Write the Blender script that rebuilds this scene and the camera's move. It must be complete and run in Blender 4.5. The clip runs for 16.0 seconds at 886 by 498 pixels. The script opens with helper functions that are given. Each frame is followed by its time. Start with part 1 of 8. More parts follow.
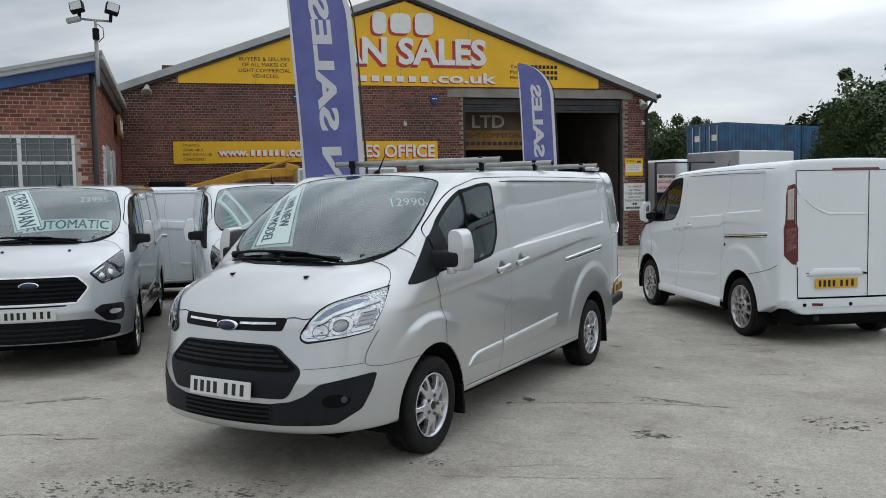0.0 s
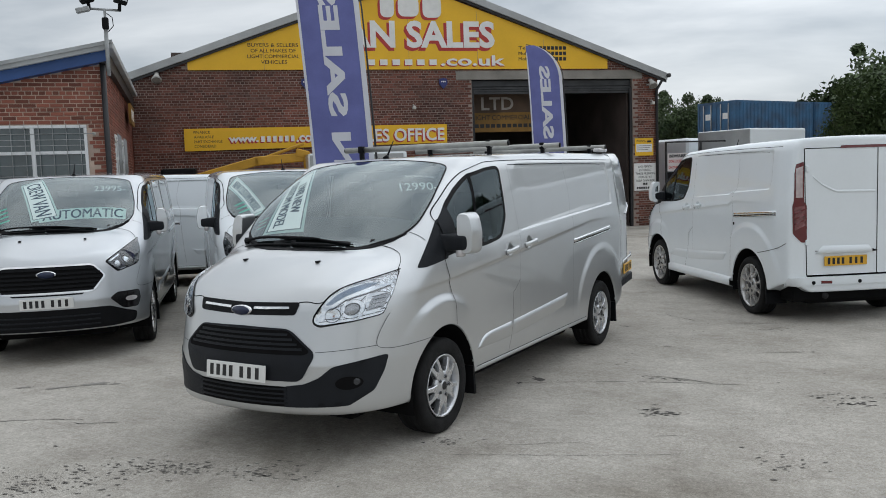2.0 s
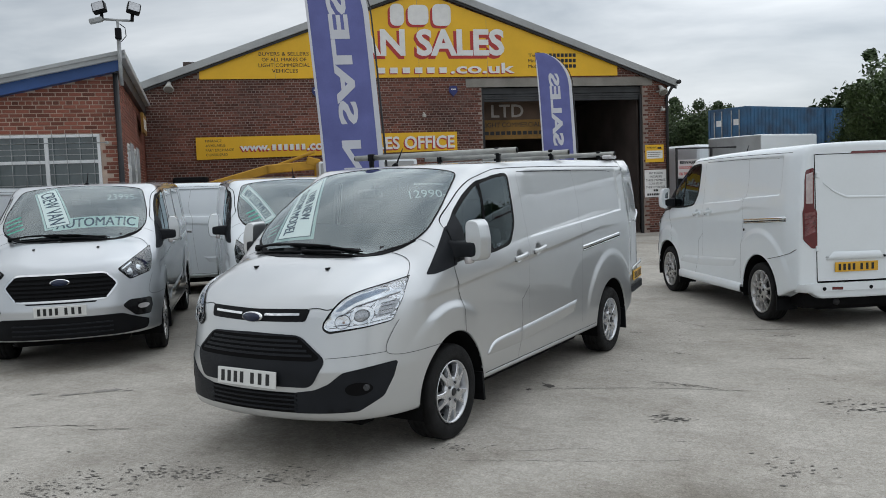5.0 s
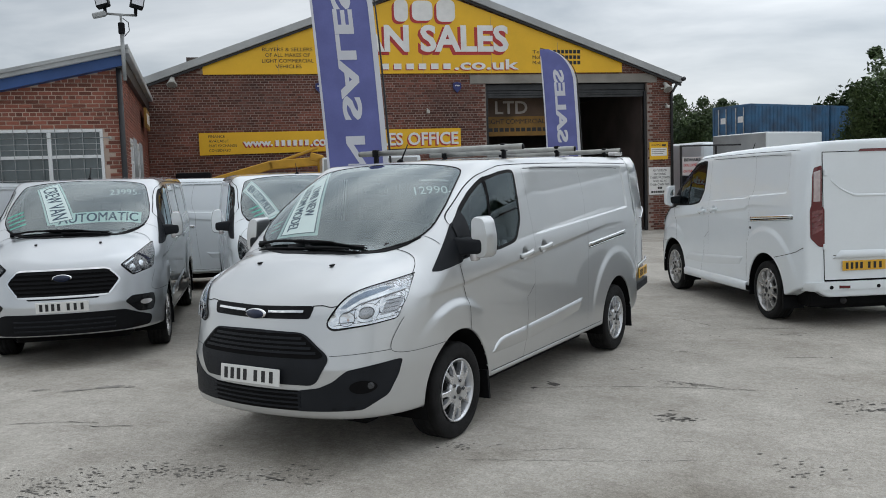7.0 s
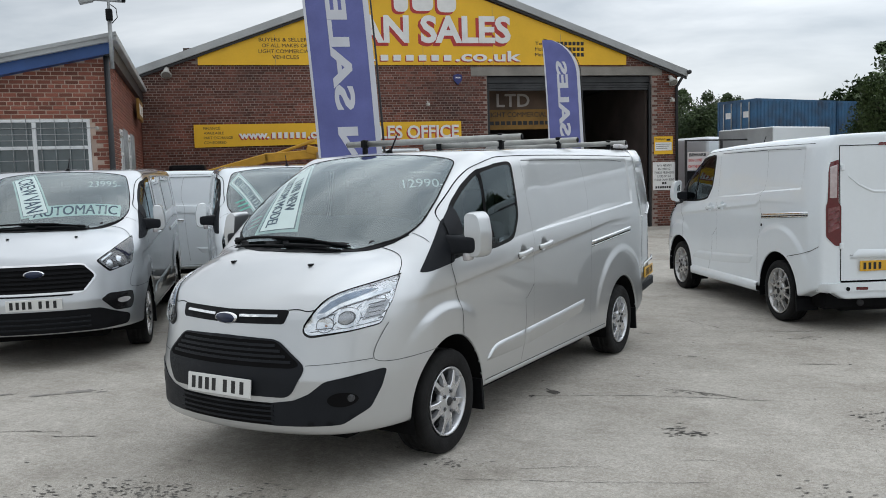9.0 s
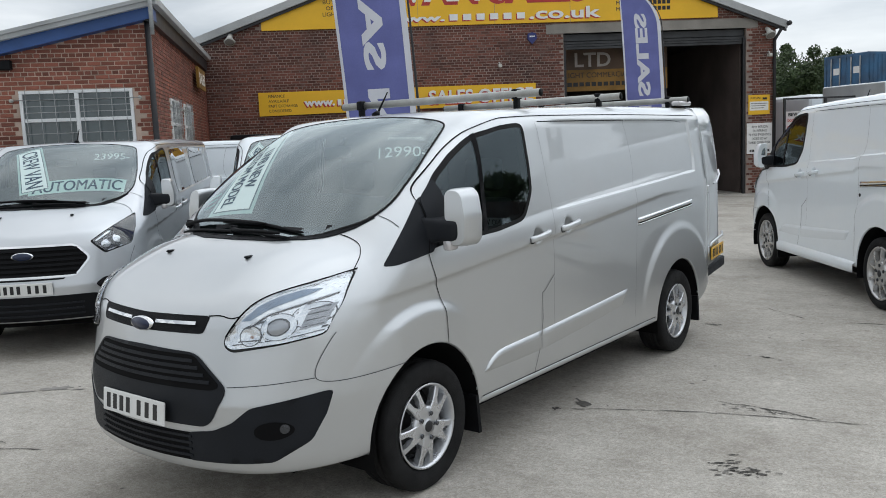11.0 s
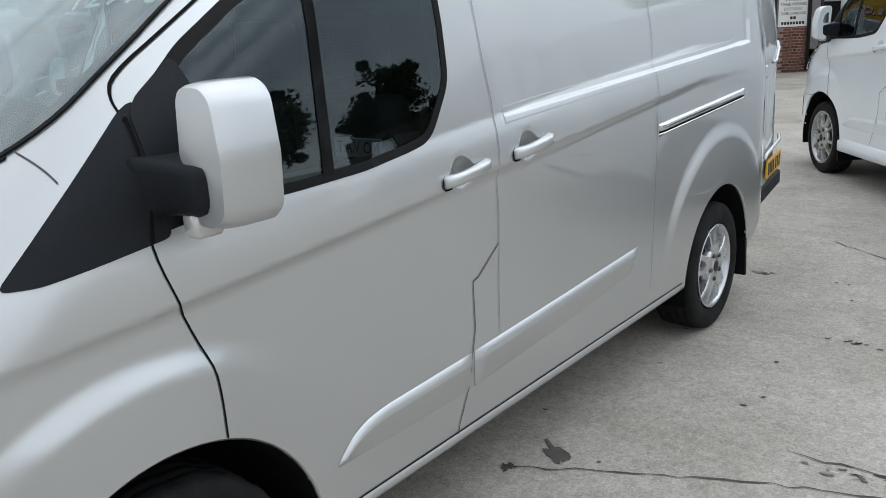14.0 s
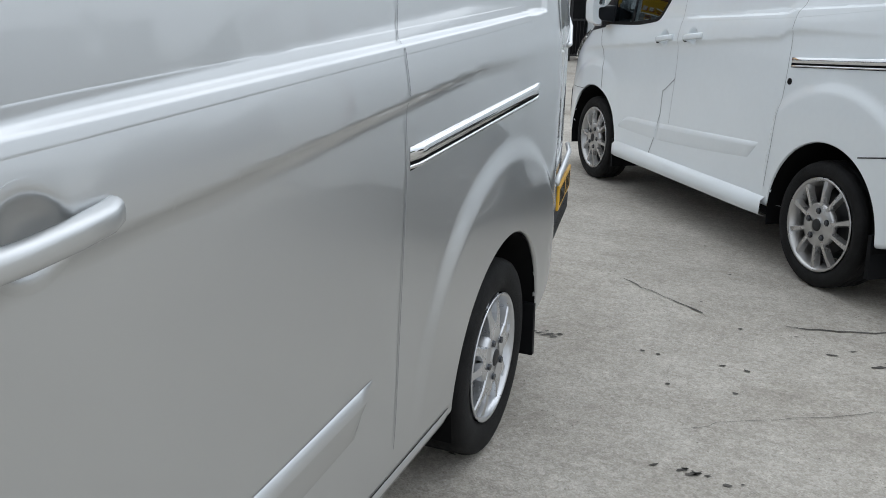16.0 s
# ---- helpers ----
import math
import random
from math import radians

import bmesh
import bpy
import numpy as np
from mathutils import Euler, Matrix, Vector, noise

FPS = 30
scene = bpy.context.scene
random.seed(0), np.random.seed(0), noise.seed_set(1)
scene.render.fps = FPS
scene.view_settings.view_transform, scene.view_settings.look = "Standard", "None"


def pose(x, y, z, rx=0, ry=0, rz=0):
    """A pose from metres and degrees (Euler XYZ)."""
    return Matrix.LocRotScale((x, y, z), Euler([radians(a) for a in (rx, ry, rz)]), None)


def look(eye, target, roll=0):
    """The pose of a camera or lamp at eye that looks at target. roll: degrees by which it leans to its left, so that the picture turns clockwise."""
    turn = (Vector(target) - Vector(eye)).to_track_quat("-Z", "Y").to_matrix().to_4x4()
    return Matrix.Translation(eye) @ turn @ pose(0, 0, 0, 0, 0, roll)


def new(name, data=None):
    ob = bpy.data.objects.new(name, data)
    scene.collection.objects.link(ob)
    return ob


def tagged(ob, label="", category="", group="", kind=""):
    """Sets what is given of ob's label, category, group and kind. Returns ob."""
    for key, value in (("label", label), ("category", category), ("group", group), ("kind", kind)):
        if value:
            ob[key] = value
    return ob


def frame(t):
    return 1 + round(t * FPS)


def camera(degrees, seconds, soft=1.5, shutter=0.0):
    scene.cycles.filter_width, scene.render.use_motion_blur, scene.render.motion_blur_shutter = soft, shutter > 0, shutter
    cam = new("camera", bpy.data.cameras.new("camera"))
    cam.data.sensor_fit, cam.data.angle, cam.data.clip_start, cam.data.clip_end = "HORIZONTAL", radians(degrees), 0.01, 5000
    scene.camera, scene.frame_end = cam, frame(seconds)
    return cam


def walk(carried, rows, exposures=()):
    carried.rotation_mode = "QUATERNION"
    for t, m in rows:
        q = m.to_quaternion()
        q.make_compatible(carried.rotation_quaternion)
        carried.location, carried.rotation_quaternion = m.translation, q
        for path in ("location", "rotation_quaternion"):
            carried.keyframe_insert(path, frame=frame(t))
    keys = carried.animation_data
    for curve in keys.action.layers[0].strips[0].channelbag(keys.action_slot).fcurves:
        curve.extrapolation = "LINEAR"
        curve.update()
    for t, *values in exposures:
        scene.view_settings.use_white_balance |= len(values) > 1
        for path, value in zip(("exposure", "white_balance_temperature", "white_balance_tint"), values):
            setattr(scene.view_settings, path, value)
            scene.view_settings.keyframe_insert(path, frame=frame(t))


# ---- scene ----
cam = camera(56.7, 16.0, soft=0.92)
PATH = [
    (0, (3.823, -4.886, 1.815), (2.835, -3.152, 1.682), -1.0),
    (0.5, (3.876, -4.956, 1.823), (2.877, -3.23, 1.673), -1.1),
    (1, (3.856, -4.931, 1.822), (2.855, -3.207, 1.661), -1.3),
    (1.5, (3.89, -4.961, 1.823), (2.883, -3.241, 1.66), -1.6),
    (2, (3.883, -4.952, 1.825), (2.871, -3.235, 1.651), -1.9),
    (2.5, (3.876, -4.94, 1.827), (2.859, -3.227, 1.653), -1.9),
    (3, (3.902, -4.967, 1.821), (2.881, -3.255, 1.653), -2.1),
    (3.5, (3.9, -4.969, 1.824), (2.87, -3.262, 1.667), -2.1),
    (4, (3.907, -4.975, 1.824), (2.875, -3.269, 1.668), -2.1),
    (6.5, (3.914, -4.974, 1.821), (2.873, -3.273, 1.666), -2.1),
    (7, (3.864, -4.935, 1.821), (2.824, -3.234, 1.658), -1.9),
    (7.5, (3.87, -4.925, 1.824), (2.825, -3.229, 1.652), -1.7),
    (8, (3.758, -4.824, 1.818), (2.73, -3.117, 1.65), -1.3),
    (8.5, (3.625, -4.678, 1.825), (2.623, -2.957, 1.645), -1.5),
    (9, (3.676, -4.476, 1.804), (2.632, -2.779, 1.628), -1.6),
    (9.2, (3.708, -4.35, 1.824), (2.649, -2.663, 1.646), -1.3),
    (11.3, (3.527, -2.952, 1.761), (2.29, -1.401, 1.51), -2.6),
    (11.5, (3.479, -2.805, 1.732), (2.244, -1.252, 1.481), -2.7),
    (12, (3.287, -2.451, 1.749), (2.049, -0.909, 1.452), -2.6),
    (12.5, (3.137, -2.02, 1.72), (1.717, -0.653, 1.38), -3.4),
    (13, (2.896, -1.678, 1.696), (1.457, -0.354, 1.276), -3.0),
    (13.5, (2.655, -1.321, 1.696), (1.335, 0.11, 1.24), -4.2),
    (14, (2.46, -0.85, 1.649), (1.239, 0.646, 1.126), -3.1),
    (14.5, (2.236, -0.47, 1.6), (1.239, 1.181, 1.072), -1.0),
    (15, (2.029, -0.044, 1.585), (1.138, 1.656, 1.025), -1.5),
    (15.5, (1.897, 0.445, 1.55), (1.024, 2.143, 0.954), -1.0),
    (16, (1.719, 0.825, 1.527), (1.011, 2.6, 0.936), 1.8),
]
walk(cam, [(t, look(eye, target, roll)) for t, eye, target, roll in PATH],
     exposures=[(0, 0.22, 6340, 8), (7.5, 0.25, 6340, 8), (9.2, 0.39, 6340, 8), (11.3, 0.43, 6330, 8), (12.5, 0.57, 6260, 8), (14.5, 0.59, 6260, 8), (16, 0.57, 6260, 8)])

# ---- world, sun ----
world = bpy.data.worlds.new("overcast_sky")
scene.world = world
world.use_nodes = True
wn, wl = world.node_tree.nodes, world.node_tree.links
wn.clear()
SUN_EL, SUN_AZ = 58.0, 12.0


def sky_nodes():
    out = wn.new("ShaderNodeOutputWorld")
    bg = wn.new("ShaderNodeBackground")
    bg.inputs["Strength"].default_value = 1.0
    sky = wn.new("ShaderNodeTexSky")
    sky.sky_type = "NISHITA"
    sky.sun_disc = False
    sky.sun_elevation, sky.sun_rotation = radians(SUN_EL), radians(SUN_AZ)
    dim = wn.new("ShaderNodeVectorMath")
    dim.operation = "SCALE"
    dim.inputs["Scale"].default_value = 0.10
    wl.new(sky.outputs[0], dim.inputs[0])
    tc = wn.new("ShaderNodeTexCoord")
    mp = wn.new("ShaderNodeMapping")
    mp.inputs["Scale"].default_value = (1.6, 1.6, 5.5)
    wl.new(tc.outputs["Generated"], mp.inputs[0])
    nz = wn.new("ShaderNodeTexNoise")
    nz.inputs["Scale"].default_value = 1.5
    nz.inputs["Detail"].default_value = 6.0
    nz.inputs["Roughness"].default_value = 0.52
    nz.inputs["Distortion"].default_value = 0.3
    wl.new(mp.outputs[0], nz.inputs["Vector"])
    ramp = wn.new("ShaderNodeValToRGB")
    e = ramp.color_ramp.elements
    e[0].position, e[0].color = 0.36, (0.40, 0.435, 0.475, 1)
    e[1].position, e[1].color = 0.65, (0.86, 0.87, 0.885, 1)
    wl.new(nz.outputs["Fac"], ramp.inputs[0])
    mix = wn.new("ShaderNodeMixRGB")
    mix.inputs[0].default_value = 0.9
    wl.new(dim.outputs[0], mix.inputs[1])
    wl.new(ramp.outputs[0], mix.inputs[2])
    # the cloud glows more round the hidden sun
    az, el = radians(SUN_AZ), radians(SUN_EL)
    dot = wn.new("ShaderNodeVectorMath")
    dot.operation = "DOT_PRODUCT"
    dot.inputs[1].default_value = (math.sin(az) * math.cos(el), math.cos(az) * math.cos(el), math.sin(el))
    wl.new(tc.outputs["Generated"], dot.inputs[0])
    glow = wn.new("ShaderNodeMapRange")
    glow.interpolation_type = "SMOOTHSTEP"
    glow.inputs[1].default_value, glow.inputs[2].default_value, glow.inputs[3].default_value, glow.inputs[4].default_value = 0.50, 1.0, 0.88, 1.65
    wl.new(dot.outputs["Value"], glow.inputs[0])
    lit = wn.new("ShaderNodeVectorMath")
    lit.operation = "SCALE"
    wl.new(mix.outputs[0], lit.inputs[0])
    wl.new(glow.outputs[0], lit.inputs["Scale"])
    wl.new(lit.outputs[0], bg.inputs["Color"])
    wl.new(bg.outputs[0], out.inputs[0])


sky_nodes()
sun_data = bpy.data.lights.new("sun", "SUN")
sun_data.energy, sun_data.angle, sun_data.color = 0.5, radians(176), (1.0, 0.985, 0.965)
sun = new("sun", sun_data)
_az, _el = radians(SUN_AZ), radians(SUN_EL)
sun.matrix_world = look((60 * math.sin(_az) * math.cos(_el), 60 * math.cos(_az) * math.cos(_el), 60 * math.sin(_el)), (0, 0, 0))

# ---- materials ----


def material(name, colour, rough=0.6, metal=0.0, var=0.12, scale=6.0, fine=60.0, bump=0.0, bump_scale=80.0, coat=0.0, spec=0.5, tint=None, piece=0.0, flake=0.0):
    """A procedural surface: colour varied at two sizes, roughness varied with it, fine relief."""
    m = bpy.data.materials.new(name)
    m.use_nodes = True
    n, l = m.node_tree.nodes, m.node_tree.links
    b = n["Principled BSDF"]
    tc = n.new("ShaderNodeTexCoord")
    big, small = n.new("ShaderNodeTexNoise"), n.new("ShaderNodeTexNoise")
    big.inputs["Scale"].default_value, big.inputs["Detail"].default_value = scale, 5
    small.inputs["Scale"].default_value, small.inputs["Detail"].default_value = fine, 3
    for t in (big, small):
        l.new(tc.outputs["Object"], t.inputs["Vector"])
    c = colour
    d = tint or tuple(max(0, v * (1 - 2.2 * var)) for v in c)
    mix = n.new("ShaderNodeMixRGB")
    mix.inputs[1].default_value, mix.inputs[2].default_value = (*c, 1), (*d, 1)
    rmp = n.new("ShaderNodeMapRange")
    rmp.inputs[1].default_value, rmp.inputs[2].default_value = 0.35, 0.75
    l.new(big.outputs["Fac"], rmp.inputs[0])
    l.new(rmp.outputs[0], mix.inputs[0])
    mul = n.new("ShaderNodeMixRGB")
    mul.blend_type = "MULTIPLY"
    mul.inputs[0].default_value = 1.0
    sm = n.new("ShaderNodeMapRange")
    sm.inputs[3].default_value, sm.inputs[4].default_value = 1 - var, 1 + var * 0.6
    l.new(small.outputs["Fac"], sm.inputs[0])
    l.new(mix.outputs[0], mul.inputs[1])
    l.new(sm.outputs[0], mul.inputs[2])
    last = mul.outputs[0]
    if piece:
        oi, geo = n.new("ShaderNodeObjectInfo"), n.new("ShaderNodeNewGeometry")
        add = n.new("ShaderNodeMath")
        add.operation = "ADD"
        l.new(oi.outputs["Random"], add.inputs[0])
        l.new(geo.outputs["Random Per Island"], add.inputs[1])
        fr = n.new("ShaderNodeMath")
        fr.operation = "FRACT"
        l.new(add.outputs[0], fr.inputs[0])
        pr = n.new("ShaderNodeMapRange")
        pr.inputs[3].default_value, pr.inputs[4].default_value = 1 - piece, 1 + piece
        l.new(fr.outputs[0], pr.inputs[0])
        pm = n.new("ShaderNodeMixRGB")
        pm.blend_type = "MULTIPLY"
        pm.inputs[0].default_value = 1.0
        l.new(last, pm.inputs[1])
        l.new(pr.outputs[0], pm.inputs[2])
        last = pm.outputs[0]
    l.new(last, b.inputs["Base Color"])
    rr = n.new("ShaderNodeMapRange")
    rr.inputs[3].default_value, rr.inputs[4].default_value = max(0.0, rough - 0.06), min(1.0, rough + 0.08)
    l.new(big.outputs["Fac"], rr.inputs[0])
    l.new(rr.outputs[0], b.inputs["Roughness"])
    b.inputs["Metallic"].default_value = metal
    b.inputs["Specular IOR Level"].default_value = spec
    b.inputs["Coat Weight"].default_value = coat
    b.inputs["Coat Roughness"].default_value = 0.03
    if bump:
        bt = n.new("ShaderNodeTexNoise")
        bt.inputs["Scale"].default_value, bt.inputs["Detail"].default_value = bump_scale, 4
        l.new(tc.outputs["Object"], bt.inputs["Vector"])
        bp = n.new("ShaderNodeBump")
        bp.inputs["Strength"].default_value, bp.inputs["Distance"].default_value = min(1.0, bump), 0.01
        l.new(bt.outputs["Fac"], bp.inputs["Height"])
        l.new(bp.outputs[0], b.inputs["Normal"])
    return m


def glass(name, tint, rough=0.0, gain=1.5, least=0.03, sheen=(1, 1, 1)):
    """Thin tinted glazing: a clear pane that mirrors at grazing angles."""
    m = bpy.data.materials.new(name)
    m.use_nodes = True
    n, l = m.node_tree.nodes, m.node_tree.links
    n.remove(n["Principled BSDF"])
    tr, gl, mx, fr = n.new("ShaderNodeBsdfTransparent"), n.new("ShaderNodeBsdfGlossy"), n.new("ShaderNodeMixShader"), n.new("ShaderNodeFresnel")
    tr.inputs[0].default_value = (*tint, 1)
    gl.inputs["Roughness"].default_value = rough
    gl.inputs["Color"].default_value = (*sheen, 1)
    fr.inputs[0].default_value = 1.52
    mul = n.new("ShaderNodeMath")
    mul.operation = "MULTIPLY_ADD"
    mul.inputs[1].default_value, mul.inputs[2].default_value = gain, least
    mul.use_clamp = True
    l.new(fr.outputs[0], mul.inputs[0])
    l.new(mul.outputs[0], mx.inputs[0])
    l.new(tr.outputs[0], mx.inputs[1])
    l.new(gl.outputs[0], mx.inputs[2])
    l.new(mx.outputs[0], n["Material Output"].inputs[0])
    return m


M_SILVER = material("silver_paint", (0.585, 0.600, 0.61), 0.40, 0.92, 0.02, 1.5, 1200, coat=1.0)
M_SILVER_B = material("bright_silver_paint", (0.575, 0.595, 0.615), 0.36, 0.94, 0.03, 1.5, 900, coat=1.0)
M_WHITE = material("white_paint", (0.80, 0.845, 0.875), 0.35, 0.0, 0.025, 1.2, 30, coat=0.9)
M_BLACKP = material("black_plastic", (0.007, 0.0075, 0.009), 0.55, 0, 0.15, 8, 300, bump=0.25, bump_scale=500, spec=0.12)
M_GREYP = material("charcoal_plastic", (0.013, 0.015, 0.019), 0.5, 0, 0.12, 6, 300, bump=0.2, bump_scale=500, spec=0.18)
M_GAP = material("shut_gap", (0.006, 0.006, 0.0065), 0.85, 0, 0.1, spec=0.1)
M_SEAM = material("fine_seam", (0.085, 0.09, 0.095), 0.6, 0, 0.1, spec=0.2)
M_SEAM_P = material("pale_seam", (0.24, 0.25, 0.26), 0.5, 0, 0.1, spec=0.2)
M_FRIT = material("black_glass_border", (0.008, 0.008, 0.009), 0.15, 0, 0.1, spec=0.35)
M_RUBBER = material("tyre_rubber", (0.014, 0.014, 0.0145), 0.75, 0, 0.25, 10, 120, bump=0.3, bump_scale=200, spec=0.2)
M_ALLOY = material("alloy_wheel", (0.62, 0.63, 0.65), 0.28, 0.85, 0.04, 12, 200, coat=0.5)
M_ALLOY_D = material("grey_alloy_wheel", (0.50, 0.495, 0.49), 0.28, 0.85, 0.05, 12, 200, coat=0.5)
M_HUB = material("dark_hub", (0.03, 0.03, 0.032), 0.55, 0.3, 0.1)
M_CHROME = material("chrome", (0.82, 0.83, 0.84), 0.07, 1.0, 0.02)
M_GLASS = glass("windscreen_glass", (0.70, 0.84, 0.80), 0.0, 1.7, 0.09, (0.86, 0.95, 0.97))
M_GLASS_D = glass("side_glass", (0.30, 0.37, 0.38), 0.0, 1.25, 0.03, (0.62, 0.72, 0.76))
M_GLASS_P = glass("privacy_glass", (0.03, 0.03, 0.035))
M_LENS = glass("lamp_lens", (0.93, 0.95, 0.97))
M_INT = material("cab_trim", (0.10, 0.102, 0.105), 0.7, 0, 0.1, 8, 200)
M_SEAT = material("seat_cloth", (0.055, 0.058, 0.065), 0.9, 0, 0.15, 10, 300, bump=0.3, bump_scale=300)
M_DASH = material("dashboard_plastic", (0.10, 0.102, 0.105), 0.6, 0, 0.1, 10, 300)
M_RED = material("red_lamp", (0.12, 0.006, 0.010), 0.12, 0, 0.1, coat=0.8)
M_AMBER = material("amber_lamp", (0.55, 0.2, 0.02), 0.15, 0, 0.1, coat=0.8)
M_CLEARL = material("pale_lamp", (0.62, 0.60, 0.60), 0.1, 0.3, 0.1, coat=0.8)
M_BLUEBADGE = material("blue_badge", (0.008, 0.017, 0.055), 0.35, 0.0, 0.1, coat=0.15)
M_PLATE_W = material("white_plate", (0.74, 0.74, 0.72), 0.35, 0, 0.04, 6)
M_PLATE_Y = material("yellow_plate", (0.72, 0.40, 0.03), 0.35, 0, 0.05, 6)
M_INK = material("black_ink", (0.012, 0.012, 0.013), 0.5, 0, 0.1)
M_CONC = None


# ---- mesh helpers ----
def mesh_ob(name, verts, faces, mats, smooth=False):
    me = bpy.data.meshes.new(name)
    me.from_pydata([tuple(v) for v in verts], [], [tuple(f) for f in faces])
    for m in (mats if isinstance(mats, (list, tuple)) else [mats]):
        me.materials.append(m)
    if smooth:
        me.polygons.foreach_set("use_smooth", np.ones(len(me.polygons), dtype=bool))
    me.update()
    return me


def under(name, me, parent, label=""):
    ob = new(name, me)
    if parent is not None:
        ob.parent = parent
    if label:
        ob["label"] = label
    return ob


def part(name, bm, mat, parent, label="", smooth=False):
    me = bpy.data.meshes.new(name)
    bm.normal_update()
    bm.to_mesh(me)
    bm.free()
    me.materials.append(mat)
    if smooth:
        me.polygons.foreach_set("use_smooth", np.ones(len(me.polygons), dtype=bool))
    return under(name, me, parent, label)


def box(bm, x0, x1, y0, y1, z0, z1, bevel=0.0, m=None, seg=1):
    r = bmesh.ops.create_cube(bm, size=1.0)
    vs = r["verts"]
    for v in vs:
        v.co = Vector((x0 + (v.co.x + 0.5) * (x1 - x0), y0 + (v.co.y + 0.5) * (y1 - y0), z0 + (v.co.z + 0.5) * (z1 - z0)))
    if bevel:
        es = list({e for v in vs for e in v.link_edges})
        rb = bmesh.ops.bevel(bm, geom=es, offset=bevel, segments=seg, profile=0.6, affect="EDGES")
        vs = list({v for f in rb["faces"] for v in f.verts} | {v for v in vs if v.is_valid})
    if m is not None:
        bmesh.ops.transform(bm, matrix=m, verts=vs)
    return vs


def box_part(name, dims, mat, parent, label="", bevel=0.01, m=None, smooth=False, seg=1):
    bm = bmesh.new()
    box(bm, *dims, bevel=bevel, m=m, seg=seg)
    return part(name, bm, mat, parent, label, smooth)


def tube(bm, pts, r, n=10, caps=True):
    """A round bar along a polyline; r is a number or one for each point."""
    pts = [Vector(p) for p in pts]
    rs = r if isinstance(r, (list, tuple)) else [r] * len(pts)
    rings = []
    side = None
    for i, p in enumerate(pts):
        d = (pts[min(i + 1, len(pts) - 1)] - pts[max(i - 1, 0)]).normalized()
        if side is None:
            side = d.orthogonal().normalized()
        side = (side - d * side.dot(d)).normalized()
        up = d.cross(side)
        rings.append([bm.verts.new(p + rs[i] * (math.cos(a) * side + math.sin(a) * up)) for a in (2 * math.pi * k / n for k in range(n))])
    for a, b in zip(rings, rings[1:]):
        for k in range(n):
            bm.faces.new((a[k], a[(k + 1) % n], b[(k + 1) % n], b[k]))
    if caps:
        bm.faces.new(rings[0][::-1])
        bm.faces.new(rings[-1])
    return bm


def lathe(profile, n=48, axis="x"):
    """Turns (radius, along) points round the x axis."""
    verts, faces = [], []
    k = len(profile)
    for i in range(n):
        a = 2 * math.pi * i / n
        for r, x in profile:
            verts.append((x, r * math.cos(a), r * math.sin(a)))
    for i in range(n):
        for j in range(k - 1):
            faces.append((i * k + j, i * k + j + 1, ((i + 1) % n) * k + j + 1, ((i + 1) % n) * k + j))
    return verts, faces


def text_mesh(name, body, size, mat, depth=0.0, align="CENTER", squeeze=1.0, bold=0.0, spacing=1.0):
    cu = bpy.data.curves.new(name, "FONT")
    cu.body, cu.size, cu.align_x, cu.align_y, cu.extrude, cu.offset, cu.space_character = body, size, align, "CENTER", depth, bold, spacing
    cu.resolution_u = 3
    tmp = bpy.data.objects.new(name, cu)
    scene.collection.objects.link(tmp)
    bpy.context.view_layer.update()
    me = bpy.data.meshes.new_from_object(tmp.evaluated_get(bpy.context.evaluated_depsgraph_get()))
    bpy.data.objects.remove(tmp)
    bpy.data.curves.remove(cu)
    me.transform(Matrix.Diagonal((squeeze, 1, 1, 1)))
    me.materials.clear()
    me.materials.append(mat)
    return me


# ---- the van's body as one smooth solid ----
def smin(a, b, k):
    h = np.clip(0.5 + 0.5 * (b - a) / k, 0, 1)
    return b + (a - b) * h - k * h * (1 - h)


def smax(a, b, k):
    return -smin(-a, -b, k)


def step(e0, e1, v):
    t = np.clip((v - e0) / (e1 - e0), 0, 1)
    return t * t * (3 - 2 * t)


REAR = 4.16


_ZT = np.linspace(0.1, 2.3, 441)
_WT = np.interp(_ZT, [0.1, 0.34, 0.5, 0.75, 1.0, 1.2, 1.32, 1.6, 1.9, 2.3], [0.935, 0.95, 0.955, 0.951, 0.950, 0.950, 0.944, 0.906, 0.862, 0.80])
for _ in range(3):
    _WT = np.convolve(np.pad(_WT, 8, mode="edge"), np.ones(17) / 17, "valid")


